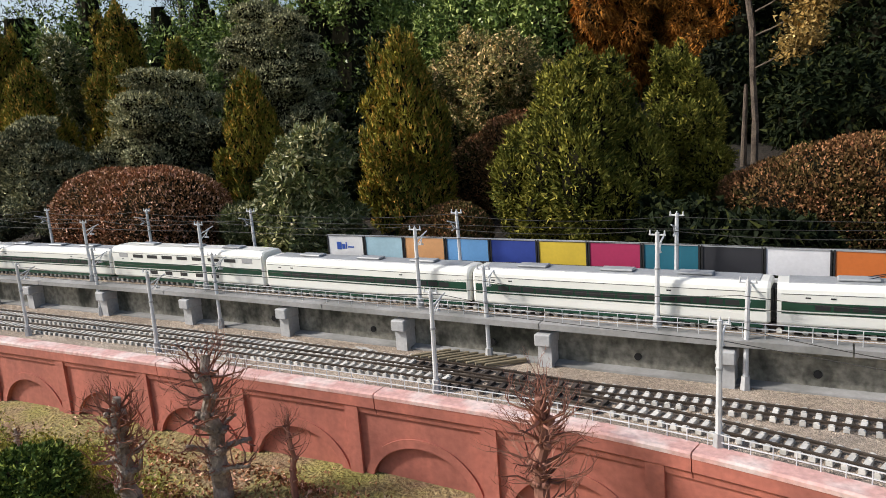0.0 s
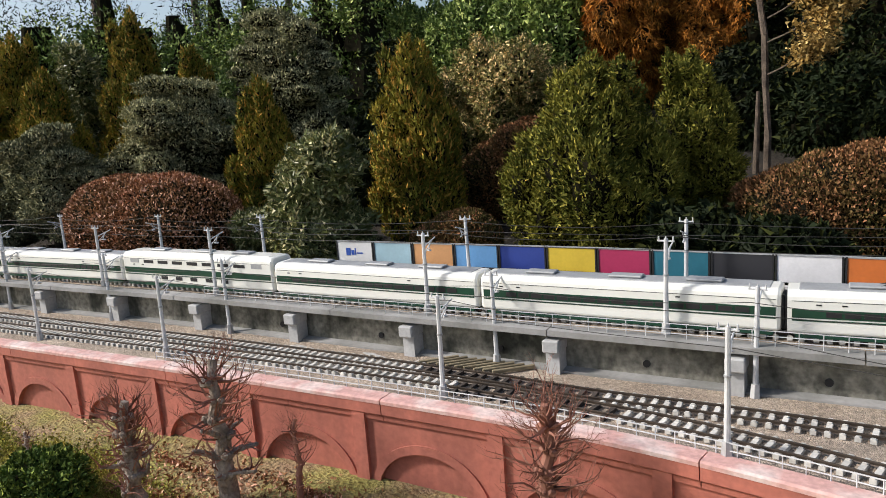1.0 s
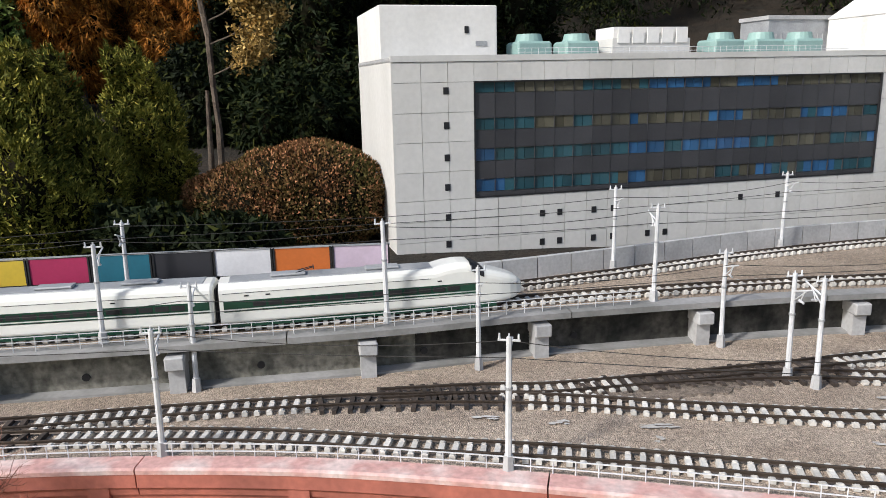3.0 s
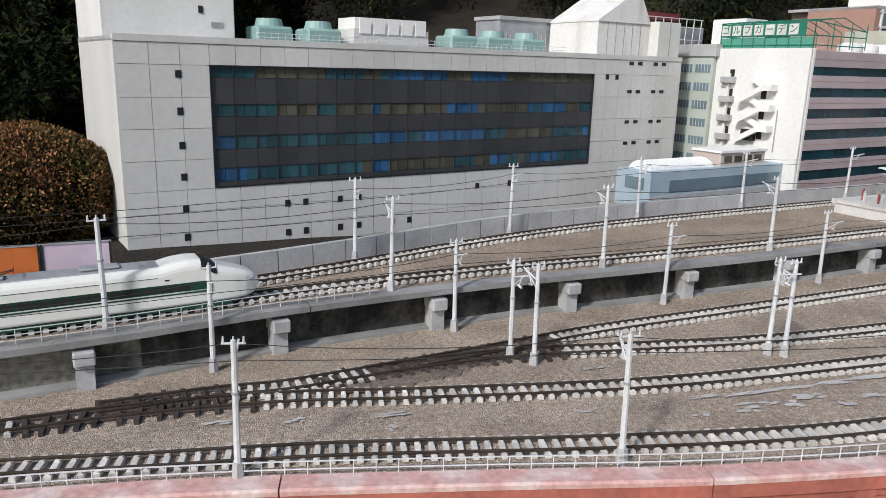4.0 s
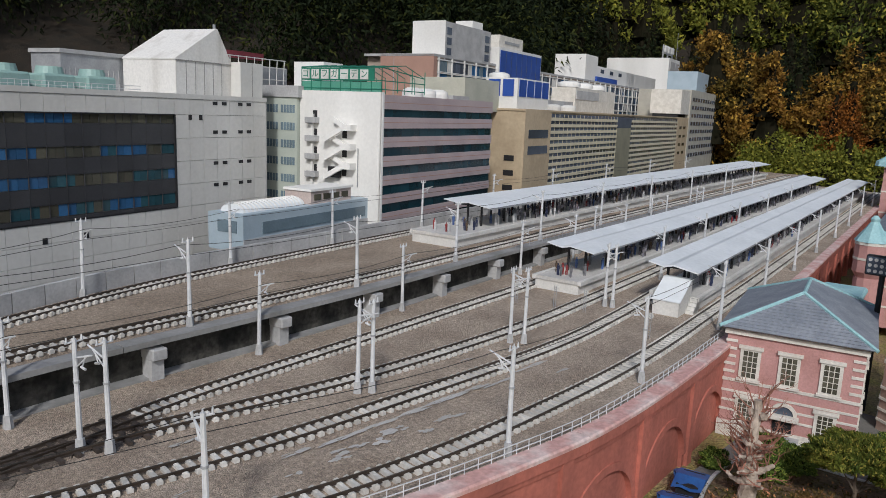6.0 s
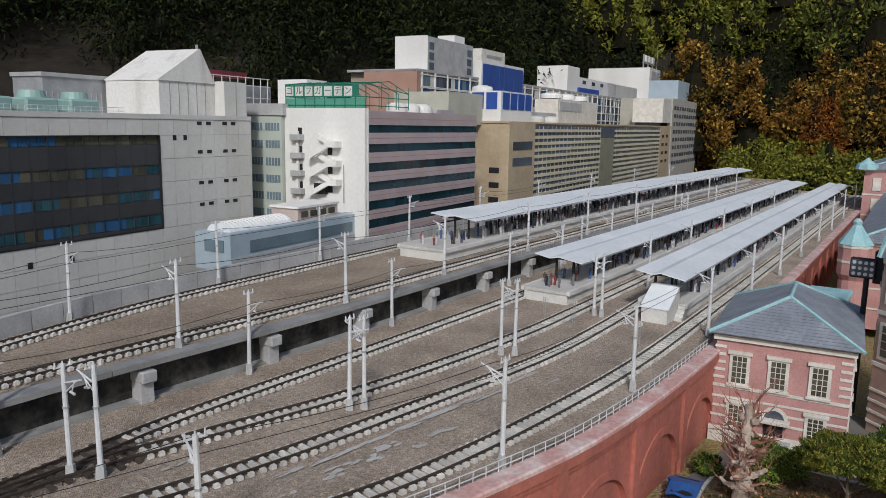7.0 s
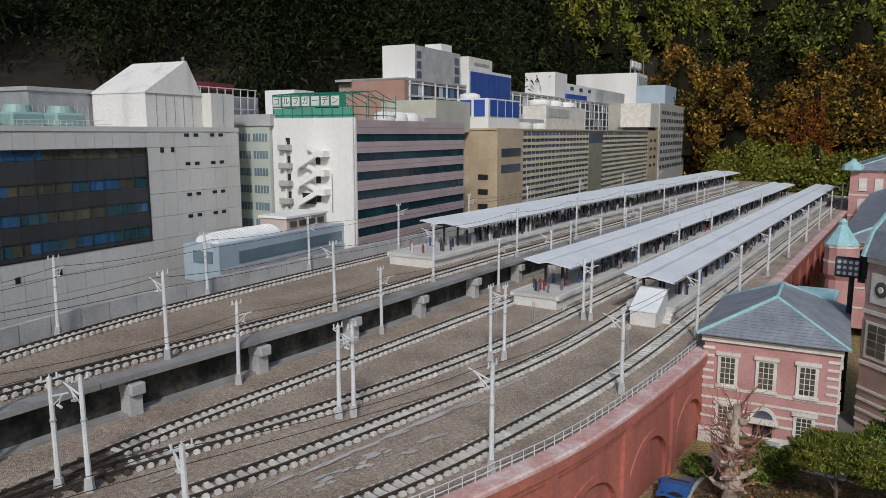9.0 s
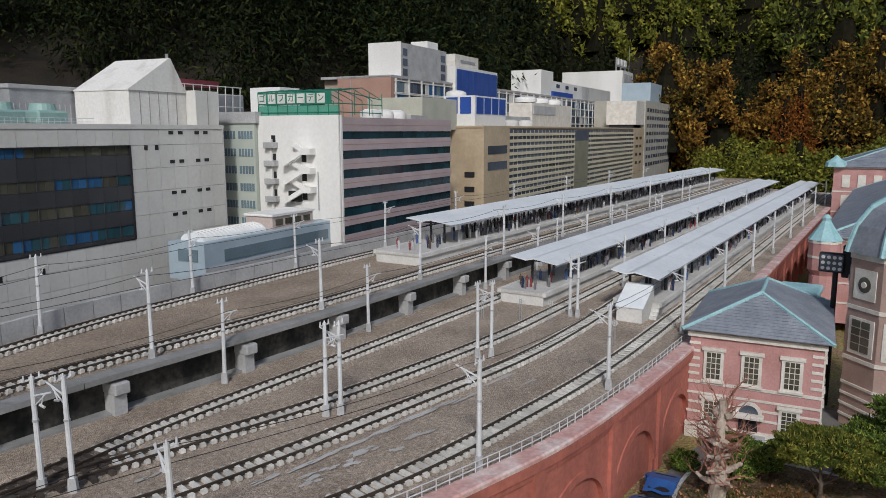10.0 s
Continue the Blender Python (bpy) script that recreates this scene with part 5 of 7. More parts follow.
for k in range(4):
    z = 1.53 - 0.155 * k
    for j in range(130):
        piece("window", APT[pick.choice((0, 0, 0, 1, 1, 2, 3))], b6, Matrix.Translation((0.13 + 0.1085 * j, 0, z)))
    part("floor_band", B(0.08, 14.5, -0.016, 0.0, z + 0.054, z + 0.066), M_WALLB, b6)
    part("sill_rail", B(0.08, 14.5, -0.014, 0.0, z - 0.084, z - 0.076), M_WALLB, b6)
bar = mesh_of("mullion", B(-0.012, 0.012, -0.018, 0.0, 0.98, 1.62), M_WALLB)
for j in range(45):
    piece("mullion", bar, b6, Matrix.Translation((0.124 + 0.3255 * j, 0, 0)))
th = part("white_tower", B(0.27, 1.51, 0.0, 0.45, 1.6, 2.05), M_CONCL, b6)
part("white_flank", B(0.26, 0.27, -0.004, 0.46, 1.6, 2.06), M_WALLB, th)
for z in (1.66, 1.78, 1.90):
    part("tower_window", B(0.31, 0.42, -0.006, 0.002, z, z + 0.085), M_GREYG, th)
    part("tower_window", B(1.34, 1.46, -0.006, 0.002, z, z + 0.085), M_GREYG, th)
part("roof_house", B(1.15, 1.45, 0.1, 0.35, 2.05, 2.16), M_WALLB, b6)
bt = part("blue_faced_tower", B(1.69, 3.2, -0.05, 0.5, 1.0, 1.88), M_WALLB, b6)
part("blue_face", B(1.73, 3.17, -0.058, -0.05, 1.38, 1.84), M_BLUE, bt)
for k in range(1, 8):
    part("seam", B(1.73 + 0.18 * k - 0.004, 1.73 + 0.18 * k + 0.004, -0.061, -0.057, 1.38, 1.84), M_GREYG, bt)
part("roof_house", B(1.78, 2.58, 0.0, 0.3, 1.88, 2.05), M_STONE, b6)
part("logo_bar", B(1.95, 2.45, -0.006, 0.0, 1.94, 1.98), M_GREY, b6)
part("roof_house", B(5.7, 6.4, 0.1, 0.7, 1.62, 2.12), M_WALLB, b6)
part("roof_house", B(6.2, 9.0, 0.1, 0.7, 1.62, 1.95), M_WALLB, b6)
part("blue_sheet", B(6.3, 7.6, 0.06, 0.1, 1.65, 1.75), M_BLUE, b6)
for u in (6.6, 7.2, 7.8):
    part("window", B(u, u + 0.2, 0.092, 0.102, 1.83, 1.9), M_GREYG, b6)
part("roof_house", B(11.69, 12.88, 0.0, 1.6, 1.62, 2.52), M_WALLB, b6)
part("shutter_front", B(11.85, 12.72, -0.012, 0.0, 1.66, 2.44), M_CONCL, b6, "pale grey front panel")
part("roof_house", B(8.4, 10.9, 0.1, 0.8, 1.62, 1.95), M_WALLW, b6)
part("roof_house", B(13.2, 14.6, 0.0, 0.8, 1.62, 2.1), M_WALLW, b6)
bm = bmesh.new()
for u in (11.8, 12.3, 12.8):
    rod(bm, (u, 0.2, 2.52), (u, 0.2, 2.86), 0.02)
rod(bm, (11.75, 0.2, 2.66), (12.85, 0.2, 2.66), 0.02)
part("roof_lamp_rack", bm, M_GREY, b6)
for u in (11.97, 12.31, 12.65):
    part("roof_lamp", B(u - 0.13, u + 0.13, 0.14, 0.2, 2.67, 2.84, bevel=0.02), M_PLATW, b6)
for x, y, z0, z1 in ((5.6, 5.35, 1.08, 1.45), (13.6, 6.6, 1.9, 2.5)):
    ob = put("antenna", rod(bmesh.new(), (x, y, z0), (x, y, z1), 0.005, 0.002), M_GREY)
    tagged(ob, "thin grey rooftop antenna rod", "antenna", "antennas")

# ---- station buildings in front of the red wall ----
def sash_window(parent, u, z, w, h, label="cream framed sash window", arch=False):
    """Built on a front that faces along -y of its parent's frame."""
    wd = part("window", B(u - w / 2 - 0.012, u + w / 2 + 0.012, -0.008, 0.004, z - 0.008, z + h + 0.008), M_STONE, parent, label)
    part("sill", B(u - w / 2 - 0.018, u + w / 2 + 0.018, -0.014, 0.0, z - 0.018, z - 0.007), M_STONE, wd)
    part("lintel", B(u - w / 2 - 0.020, u + w / 2 + 0.020, -0.014, 0.0, z + h + 0.007, z + h + 0.022), M_STONE, wd)
    nx, nz = 2 if w < 0.05 else 3, 5
    for i in range(nx):
        for j in range(nz):
            a0, a1 = u - w / 2 + w * i / nx, u - w / 2 + w * (i + 1) / nx
            c0, c1 = z + h * j / nz, z + h * (j + 1) / nz
            part("pane", B(a0 + 0.0018, a1 - 0.0018, -0.0095, -0.007, c0 + 0.0018, c1 - 0.0018), M_BROWNG, wd)
    return wd


def hip_roof(parent, x0, x1, y0, y1, z, h, along, inset, single=False):
    """Slated hip roof with copper ridges; the ridge runs along y ('y') or x ('x')."""
    if along == "y":
        xm = (x0 + x1) / 2
        r0, r1 = Vector((xm, y0 + inset, z + h)), Vector((xm, y1 - inset, z + h))
    else:
        ym = (y0 + y1) / 2
        r0, r1 = Vector((x0 + inset, ym, z + h)), Vector((x1 - inset, ym, z + h))
    c = [Vector((x0, y0, z)), Vector((x1, y0, z)), Vector((x1, y1, z)), Vector((x0, y1, z))]
    planes = [(c[0], c[1], r0, r0), (c[1], c[2], r1, r0), (c[2], c[3], r1, r1), (c[3], c[0], r0, r1)] if along == "y" else [(c[0], c[1], r1, r0), (c[1], c[2], r1, r1), (c[2], c[3], r0, r1), (c[3], c[0], r0, r0)]
    bm = bmesh.new()
    vs = [bm.verts.new(p) for p in (*c, r0, r1)]
    for f in ((0, 1, 4), (1, 2, 5, 4), (2, 3, 5), (3, 0, 4, 5)) if along == "y" else ((0, 1, 5, 4), (1, 2, 5), (2, 3, 4, 5), (3, 0, 4)):
        bm.faces.new([vs[i] for i in f])
    bm.faces.new([vs[i] for i in (3, 2, 1, 0)])
    roof = part("roof", bm, M_SLATE, parent)
    # slates in courses, each a thin wedge
    rest = bmesh.new()
    for a, b, tb, ta in planes:
        nrm = (b - a).cross((ta + tb) / 2 - a).normalized()
        rows_ = 15
        for i in range(rows_):
            f0, f1 = i / rows_, min(1.0, (i + 1.25) / rows_)
            p0, p1 = a.lerp(ta, f0), b.lerp(tb, f0)
            q0, q1 = a.lerp(ta, f1), b.lerp(tb, f1)
            n_ = max(1, int((p1 - p0).length / 0.024))
            for j in range(n_):
                g0, g1 = j / n_, (j + 1) / n_ - 0.012 / n_
                bm = bmesh.new() if single else rest
                lo = [p0.lerp(p1, g0) + nrm * 0.0045, p0.lerp(p1, g1) + nrm * 0.0045]
                hi = [q0.lerp(q1, g0) + nrm * 0.001, q0.lerp(q1, g1) + nrm * 0.001]
                vv = [bm.verts.new(p) for p in (p0.lerp(p1, g0) - nrm * 0.001, p0.lerp(p1, g1) - nrm * 0.001, lo[1], lo[0], hi[1], hi[0])]
                bm.faces.new((vv[3], vv[2], vv[4], vv[5]))
                bm.faces.new((vv[0], vv[1], vv[2], vv[3]))
                if single:
                    part("slate", bm, M_SLATE, roof)
    if single:
        rest.free()
    else:
        part("slating", rest, M_SLATE, roof)["kind"] = "stuff"
    bm = bmesh.new()
    for p, q in ((c[0], r0), (c[1], r0 if along == "y" else r1), (c[2], r1), (c[3], r1 if along == "y" else r0), (r0, r1)):
        rod(bm, p + Vector((0, 0, 0.003)), q + Vector((0, 0, 0.003)), 0.009, seg=6)
    part("ridge_flashing", bm, M_COPPER, parent, "verdigris copper ridge flashing")
    return roof


# corner pavilion; its front faces the garden: local x runs along the front, y goes back
mh = pose(4.18, 1.575, -0.44, 0, 0, -77)
hb = thing("station_pavilion", "rose brick two storey station pavilion with cream stone bands", "building", mh)
HW, HD, HT = 0.55, 0.80, 0.515
part("brick_body", B(0.0, HW, 0.0, HD, 0.0, HT), M_BRICK, hb)
part("plinth", B(-0.008, HW + 0.008, -0.008, HD, 0.0, 0.085), M_STONE, hb)
part("cornice", B(-0.012, HW + 0.012, -0.012, HD + 0.01, HT - 0.018, HT + 0.004), M_STONE, hb)
part("brick_frieze", B(-0.008, HW + 0.008, -0.008, HD, HT + 0.004, HT + 0.014), M_BRICKD, hb)
for z, t in ((0.275, 0.014), (0.225, 0.010), (0.180, 0.010), (0.135, 0.010)):
    part("stone_band", B(-0.004, HW + 0.004, -0.004, HD, z, z + t), M_STONE, hb)
for k in range(5):
    z = 0.315 + 0.036 * k
    for u0, u1 in ((-0.004, 0.045), (HW - 0.045, HW + 0.004)):
        part("quoin", B(u0, u1, -0.004, 0.05, z, z + 0.012), M_STONE, hb)
for u in (0.105, 0.265, 0.43):
    sash_window(hb, u, 0.305, 0.062, 0.125)
sash_window(hb, 0.43, 0.105, 0.062, 0.095)
sash_window(hb, 0.105, 0.105, 0.062, 0.095)
dr = part("door", B(0.225, 0.305, -0.006, 0.004, 0.03, 0.15), M_BLACK, hb, "dark recessed doorway")
bm = bmesh.new()
n = 14
loft(bm, [[(0.265 + rr * -math.cos(math.pi * i / n), y, 0.165 + rr * math.sin(math.pi * i / n)) for rr, y in ((0.042, -0.012), (0.056, -0.012), (0.056, 0.0), (0.042, 0.0))] for i in range(n + 1)])
part("door_arch", bm, M_STONE, hb)
bm = bmesh.new()
loft(bm, [[(0.265 - 0.042 * math.cos(math.pi * i / n), y, 0.165 + 0.042 * math.sin(math.pi * i / n)) for i in range(n + 1)] for y in (-0.006, 0.0)])
part("fanlight", bm, M_GREYG, hb)
part("door_hood", B(0.20, 0.33, -0.04, 0.0, 0.148, 0.168, bevel=0.003), M_STONE, hb)
for k in range(4):
    part("step", B(0.19, 0.34, -0.11 + 0.026 * k, 0.0, 0.0, 0.018 * (k + 1)), M_CONCL, hb)
sd = thing("side_window_row", "narrow pale windows on the pavilion flank", "window", mh @ pose(HW, 0.0, 0.0, 0, 0, 90))
for k in range(5):
    for z in (0.305, 0.105):
        sash_window(sd, 0.10 + 0.14 * k, z, 0.045, 0.11)
hip_roof(hb, -0.035, HW + 0.035, -0.035, HD + 0.035, HT + 0.014, 0.15, "y", 0.25)

# domed tower and long wing beyond
def station_tower(x, y, r, z0, zt, turn, material, label, dome=True):
    t = thing("station_tower", label, "building", pose(x, y, z0, 0, 0, turn), group="station towers")
    n = 8
    oct_ = lambda rr, z: [(rr * math.cos(2 * math.pi * (i + 0.5) / n), rr * math.sin(2 * math.pi * (i + 0.5) / n), z) for i in range(n)]
    h = zt - z0
    part("shaft", loft(bmesh.new(), [oct_(r, 0), oct_(r, h)]), material, t)
    for f, e in ((0.10, 0.012), (0.16, 0.012), (0.22, 0.012), (0.28, 0.012), (0.42, 0.018), (0.70, 0.018), (0.97, 0.03)):
        part("stone_band", loft(bmesh.new(), [oct_(r + 0.006, h * f), oct_(r + 0.006, h * f + e)]), M_STONE, t)
    ap = r * math.cos(math.pi / n)
    for i in range(n):
        face = Matrix.Rotation(2 * math.pi * i / n, 4, "Z") @ Matrix.Translation((ap, 0, 0)) @ Matrix.Rotation(math.pi / 2, 4, "Z")
        holder = part("bay", B(-r * 0.30, r * 0.30, -0.004, 0.002, h * 0.46, h * 0.66), M_STONE, t, m=face)
        for a in range(2):
            for b in range(4):
                part("pane", B(-r * 0.22 + r * 0.23 * a, -r * 0.02 + r * 0.23 * a, -0.0065, -0.003, h * (0.48 + 0.043 * b), h * (0.517 + 0.043 * b)), M_BROWNG, holder)
        holder = part("bay", B(-r * 0.26, r * 0.26, -0.004, 0.002, h * 0.76, h * 0.92), M_STONE, t, m=face)
        part("pane", rod(bmesh.new(), (0, -0.007, h * 0.84), (0, 0.0, h * 0.84), r * 0.15, seg=14), M_BROWNG, holder)
        part("pane_boss", rod(bmesh.new(), (0, -0.012, h * 0.84), (0, -0.006, h * 0.84), r * 0.06, seg=10), M_STONE, holder)
    if dome:
        rings_ = [oct_(r * 1.10, h), oct_(r * 1.06, h + r * 0.16), oct_(r * 0.96, h + r * 0.5), oct_(r * 0.74, h + r * 0.82), oct_(r * 0.4, h + r * 1.05), oct_(r * 0.2, h + r * 1.12)]
        part("dome", loft(bmesh.new(), rings_), M_SLATE, t)
        bm = bmesh.new()
        for i in range(n):
            for p, q in zip(rings_, rings_[1:]):
                rod(bm, p[i], q[i], 0.012)
        part("dome_rib", bm, M_COPPER, t, "verdigris copper dome ribs")
        part("lantern", rod(bmesh.new(), (0, 0, h + r * 1.05), (0, 0, h + r * 1.35), r * 0.16, r * 0.12, 8), M_COPPER, t)
    return t


station_tower(4.86, 0.84, 0.245, -0.44, 0.43, 8, M_BRICKD, "octagonal brown brick station tower with slate dome")
# small turret with a bell roof
tr = thing("turret", "rose brick turret with a verdigris bell roof", "turret", pose(6.35, 1.53, -0.3))
for r0, r1, z0, z1, mt, nm in ((0.085, 0.085, 0.0, 0.32, M_BRICK, "shaft"), (0.06, 0.10, 0.30, 0.36, M_BRICK, "corbel"), (0.10, 0.10, 0.36, 0.56, M_BRICK, "drum"), (0.104, 0.104, 0.44, 0.455, M_STONE, "stone_band"), (0.104, 0.104, 0.54, 0.56, M_STONE, "stone_band")):
    part(nm, rod(bmesh.new(), (0, 0, z0), (0, 0, z1), r0, r1, 12), mt, tr)
bm = bmesh.new()
loft(bm, [[(r * math.cos(2 * math.pi * i / 8), r * math.sin(2 * math.pi * i / 8), z) for i in range(8)] for r, z in ((0.112, 0.56), (0.085, 0.60), (0.05, 0.65), (0.026, 0.69), (0.03, 0.71), (0.012, 0.73))])
part("bell_roof", bm, M_COPPER, tr)
# long wing between the towers
wg = thing("station_wing", "long rose brick station wing with slate roof", "building", pose(6.55, 1.60, -0.35, 0, 0, 9))
part("brick_body", B(0.0, 4.8, -0.75, -0.02, 0.0, 0.60), M_BRICK, wg)
part("cornice", B(-0.01, 4.81, -0.76, -0.01, 0.58, 0.60), M_STONE, wg)
for z in (0.14, 0.28, 0.42):
    part("stone_band", B(-0.005, 4.805, -0.755, -0.015, z, z + 0.012), M_STONE, wg)
hip_roof(wg, -0.03, 4.83, -0.78, 0.01, 0.60, 0.17, "x", 0.3)
lo = thing("low_annex", "small brick annex with a copper roof", "building", pose(5.55, 1.60, -0.4, 0, 0, 8))
part("brick_body", B(0, 0.3, -0.22, 0.0, 0.0, 0.40), M_BRICK, lo)
part("copper_roof", B(-0.012, 0.312, -0.232, 0.012, 0.40, 0.44, bevel=0.012), M_COPPER, lo)
part("window", B(-0.004, 0.0, -0.15, -0.07, 0.2, 0.32), M_BLACK, lo)
# far pavilion
fp = thing("far_pavilion", "far rose brick pavilion with slate roof and copper turrets", "building", pose(11.4, 2.62, -0.35, 0, 0, -78))
part("brick_body", B(0.0, 1.5, 0.0, 1.6, 0.0, 0.88), M_BRICK, fp)
for z in (0.30, 0.56, 0.86):
    part("stone_band", B(-0.006, 1.506, -0.006, 1.6, z, z + 0.018), M_STONE, fp)
for k in range(8):
    for z in (0.36, 0.62):
        part("window", B(0.10 + 0.175 * k, 0.19 + 0.175 * k, -0.012, 0.0, z, z + 0.16), M_STONE, fp)
hip_roof(fp, -0.04, 1.54, -0.04, 1.64, 0.88, 0.28, "y", 0.6)
for u, v, h in ((0.02, 0.02, 0.12), (0.75, 0.6, 0.34)):
    bm = bmesh.new()
    loft(bm, [[(u + r * math.cos(2 * math.pi * i / 8), v + r * math.sin(2 * math.pi * i / 8), 0.88 + z) for i in range(8)] for r, z in ((0.13, 0), (0.12, h * 0.5), (0.06, h * 0.8), (0.03, h * 1.0), (0.01, h * 1.2))])
    part("copper_turret", bm, M_COPPER, fp)

# floodlight
fl = thing("floodlight", "square floodlight on a dark bracket", "floodlight", pose(5.0, 1.17, -0.42))
part("post", rod(bmesh.new(), (0, 0, 0.0), (0, 0, 0.78), 0.013), M_BLACK, fl)
part("bracket", B(-0.02, 0.03, -0.07, -0.03, 0.68, 0.84), M_BLACK, fl)
part("housing", B(-0.03, 0.0, -0.045, 0.075, 0.70, 0.80, bevel=0.006), M_BLACK, fl)
part("lens", B(-0.036, -0.029, -0.038, 0.068, 0.708, 0.792, bevel=0.002), M_GREYG, fl)
for a in range(4):
    for b in range(3):
        part("led", rod(bmesh.new(), (-0.040, -0.025 + 0.026 * a, 0.722 + 0.028 * b), (-0.034, -0.025 + 0.026 * a, 0.722 + 0.028 * b), 0.009, seg=8), M_PLATW, fl)
# sheds under blue sheets beside the red wall
for x, y, w, a in ((3.50, 1.395, 0.085, 12), (3.30, 1.36, 0.07, 20)):
    sh = thing("covered_shed", "small dark shed under a blue tarpaulin", "shed", pose(x, y, -0.43, 0, 0, a))
    part("shed_body", B(-w * 0.8, w * 0.8, -0.04, 0.04, 0.0, 0.085), M_BLACK, sh)
    bm = bmesh.new()
    loft(bm, [[(-w, yy, 0.078 + dz + 0.004 * math.sin(yy * 90)), (0, yy, 0.096 + dz), (w, yy, 0.080 + dz)] for yy in (-0.055, -0.02, 0.02, 0.055) for dz in (0.0,)], caps=False)
    bmesh.ops.solidify(bm, geom=bm.faces, thickness=0.005)
    part("tarpaulin", bm, M_TARP, sh)
# paved yard in front of the pavilion
bm = B(2.6, 4.9, -0.2, 1.46, -0.48, -0.398)
tagged(put("yard_paving", bm, M_PAVE), "grey asphalt yard before the pavilion", "paving", kind="structure")


# ---- trees, hedges and woods ----
def leaves_np(blobs, n, length, width, rng, up=0.3, out=0.8, wild=0.6, shell=(0.78, 1.06), lump=0.18, cull=0.8):
    """Slim leaves over lumpy ellipsoids, three corners each; those buried in a neighbouring mass are left out."""
    blobs = np.array(blobs, float)
    w = (blobs[:, 3] * blobs[:, 4] + blobs[:, 3] * blobs[:, 5] + blobs[:, 4] * blobs[:, 5])
    total = int(n * (2.6 if cull else 1))
    pick = rng.choice(len(blobs), total, p=w / w.sum())
    b = blobs[pick]
    d = rng.normal(size=(total, 3))
    d /= np.linalg.norm(d, axis=1)[:, None]
    k = 1 + lump * np.sin(d[:, 0] * 7 + b[:, 0] * 9) * np.sin(d[:, 1] * 6 + b[:, 1] * 5) + lump * 0.8 * np.sin(d[:, 2] * 9 + d[:, 0] * 5 + b[:, 2] * 7)
    p = b[:, :3] + d * b[:, 3:6] * (rng.uniform(*shell, total) * k)[:, None]
    keep = np.ones(total, bool)
    if cull:
        for i, q in enumerate(blobs):
            keep &= (pick == i) | (np.linalg.norm((p - q[:3]) / q[3:6], axis=1) > cull)
    keep = np.flatnonzero(keep)[:n]
    p, b, d = p[keep], b[keep], d[keep]
    n = len(p)
    outw = d / b[:, 3:6]
    outw /= np.linalg.norm(outw, axis=1)[:, None]
    t = outw * out + np.array([0, 0, up]) + rng.normal(size=(n, 3)) * wild
    t /= np.linalg.norm(t, axis=1)[:, None]
    s = np.cross(t, outw + rng.normal(size=(n, 3)) * 0.45)
    s /= np.linalg.norm(s, axis=1)[:, None]
    sc = rng.uniform(0.65, 1.35, n)[:, None]
    c = p + t * length * 0.6 * sc
    m = p - t * length * 0.4 * sc
    return np.stack([m - s * width * 0.6 * sc, c, m + s * width * 0.6 * sc], 1).reshape(-1, 3)


def leaf_mesh(name, chunks, material):
    v = np.concatenate(chunks)
    n = len(v) // 3
    me = bpy.data.meshes.new(name)
    me.vertices.add(3 * n)
    me.vertices.foreach_set("co", v.astype(np.float32).ravel())
    me.loops.add(3 * n)
    me.loops.foreach_set("vertex_index", np.arange(3 * n, dtype=np.int32))
    me.polygons.add(n)
    me.polygons.foreach_set("loop_start", np.arange(0, 3 * n, 3, dtype=np.int32))
    me.update(calc_edges=True)
    me.materials.append(material)
    return me


def core_bm(blobs, f=0.8):
    bm = bmesh.new()
    for x, y, z, rx, ry, rz in blobs:
        vs = bmesh.ops.create_icosphere(bm, subdivisions=2, radius=1.0)["verts"]
        for v in vs:
            q = v.co * (f + 0.08 * noise.noise(v.co * 2.3 + Vector((x, y, z))))
            v.co = (x + q.x * rx, y + q.y * ry, z + q.z * rz)
    return bm


RNG = np.random.default_rng(7)
# Near-black fill for crowns: the shade between the leaves put into its colour.
M_CORE = mat("painted_crown_shade", (0.018, 0.016, 0.010), (0.010, 0.010, 0.006), rough=0.95, spec=0.0)
L_CYP = leaf_mat("yellow_green_cypress", (0.27, 0.235, 0.033), (0.135, 0.145, 0.024), tip=(0.40, 0.21, 0.045))
L_THUJA = leaf_mat("green_thuja", (0.185, 0.180, 0.028), (0.085, 0.098, 0.018), tip=(0.33, 0.28, 0.055))
L_JUN = leaf_mat("blue_green_juniper", (0.29, 0.285, 0.15), (0.14, 0.145, 0.078), tip=(0.52, 0.48, 0.28))
L_BROWN = leaf_mat("red_brown_hedge_leaves", (0.34, 0.145, 0.07), (0.24, 0.125, 0.055), tip=(0.62, 0.38, 0.27))
L_OLIVE = leaf_mat("brown_green_hedge_leaves", (0.17, 0.085, 0.035), (0.09, 0.078, 0.024), tip=(0.33, 0.15, 0.075))
L_BROAD = leaf_mat("grey_green_broad_leaves", (0.175, 0.190, 0.059), (0.099, 0.120, 0.036), rough=0.4, gloss=0.3, tip=(0.538, 0.470, 0.252))
L_PALE = leaf_mat("pale_shrub_leaves", (0.292, 0.250, 0.090), (0.152, 0.150, 0.045), rough=0.45, tip=(0.702, 0.480, 0.234))
L_LAUREL = leaf_mat("dark_laurel_leaves", (0.155, 0.215, 0.050), (0.090, 0.140, 0.034), rough=0.28, tip=(0.36, 0.40, 0.13))
L_ORANGE = leaf_mat("rusty_cedar_foliage", (0.36, 0.13, 0.022), (0.2, 0.09, 0.018), tip=(0.5, 0.2, 0.03))
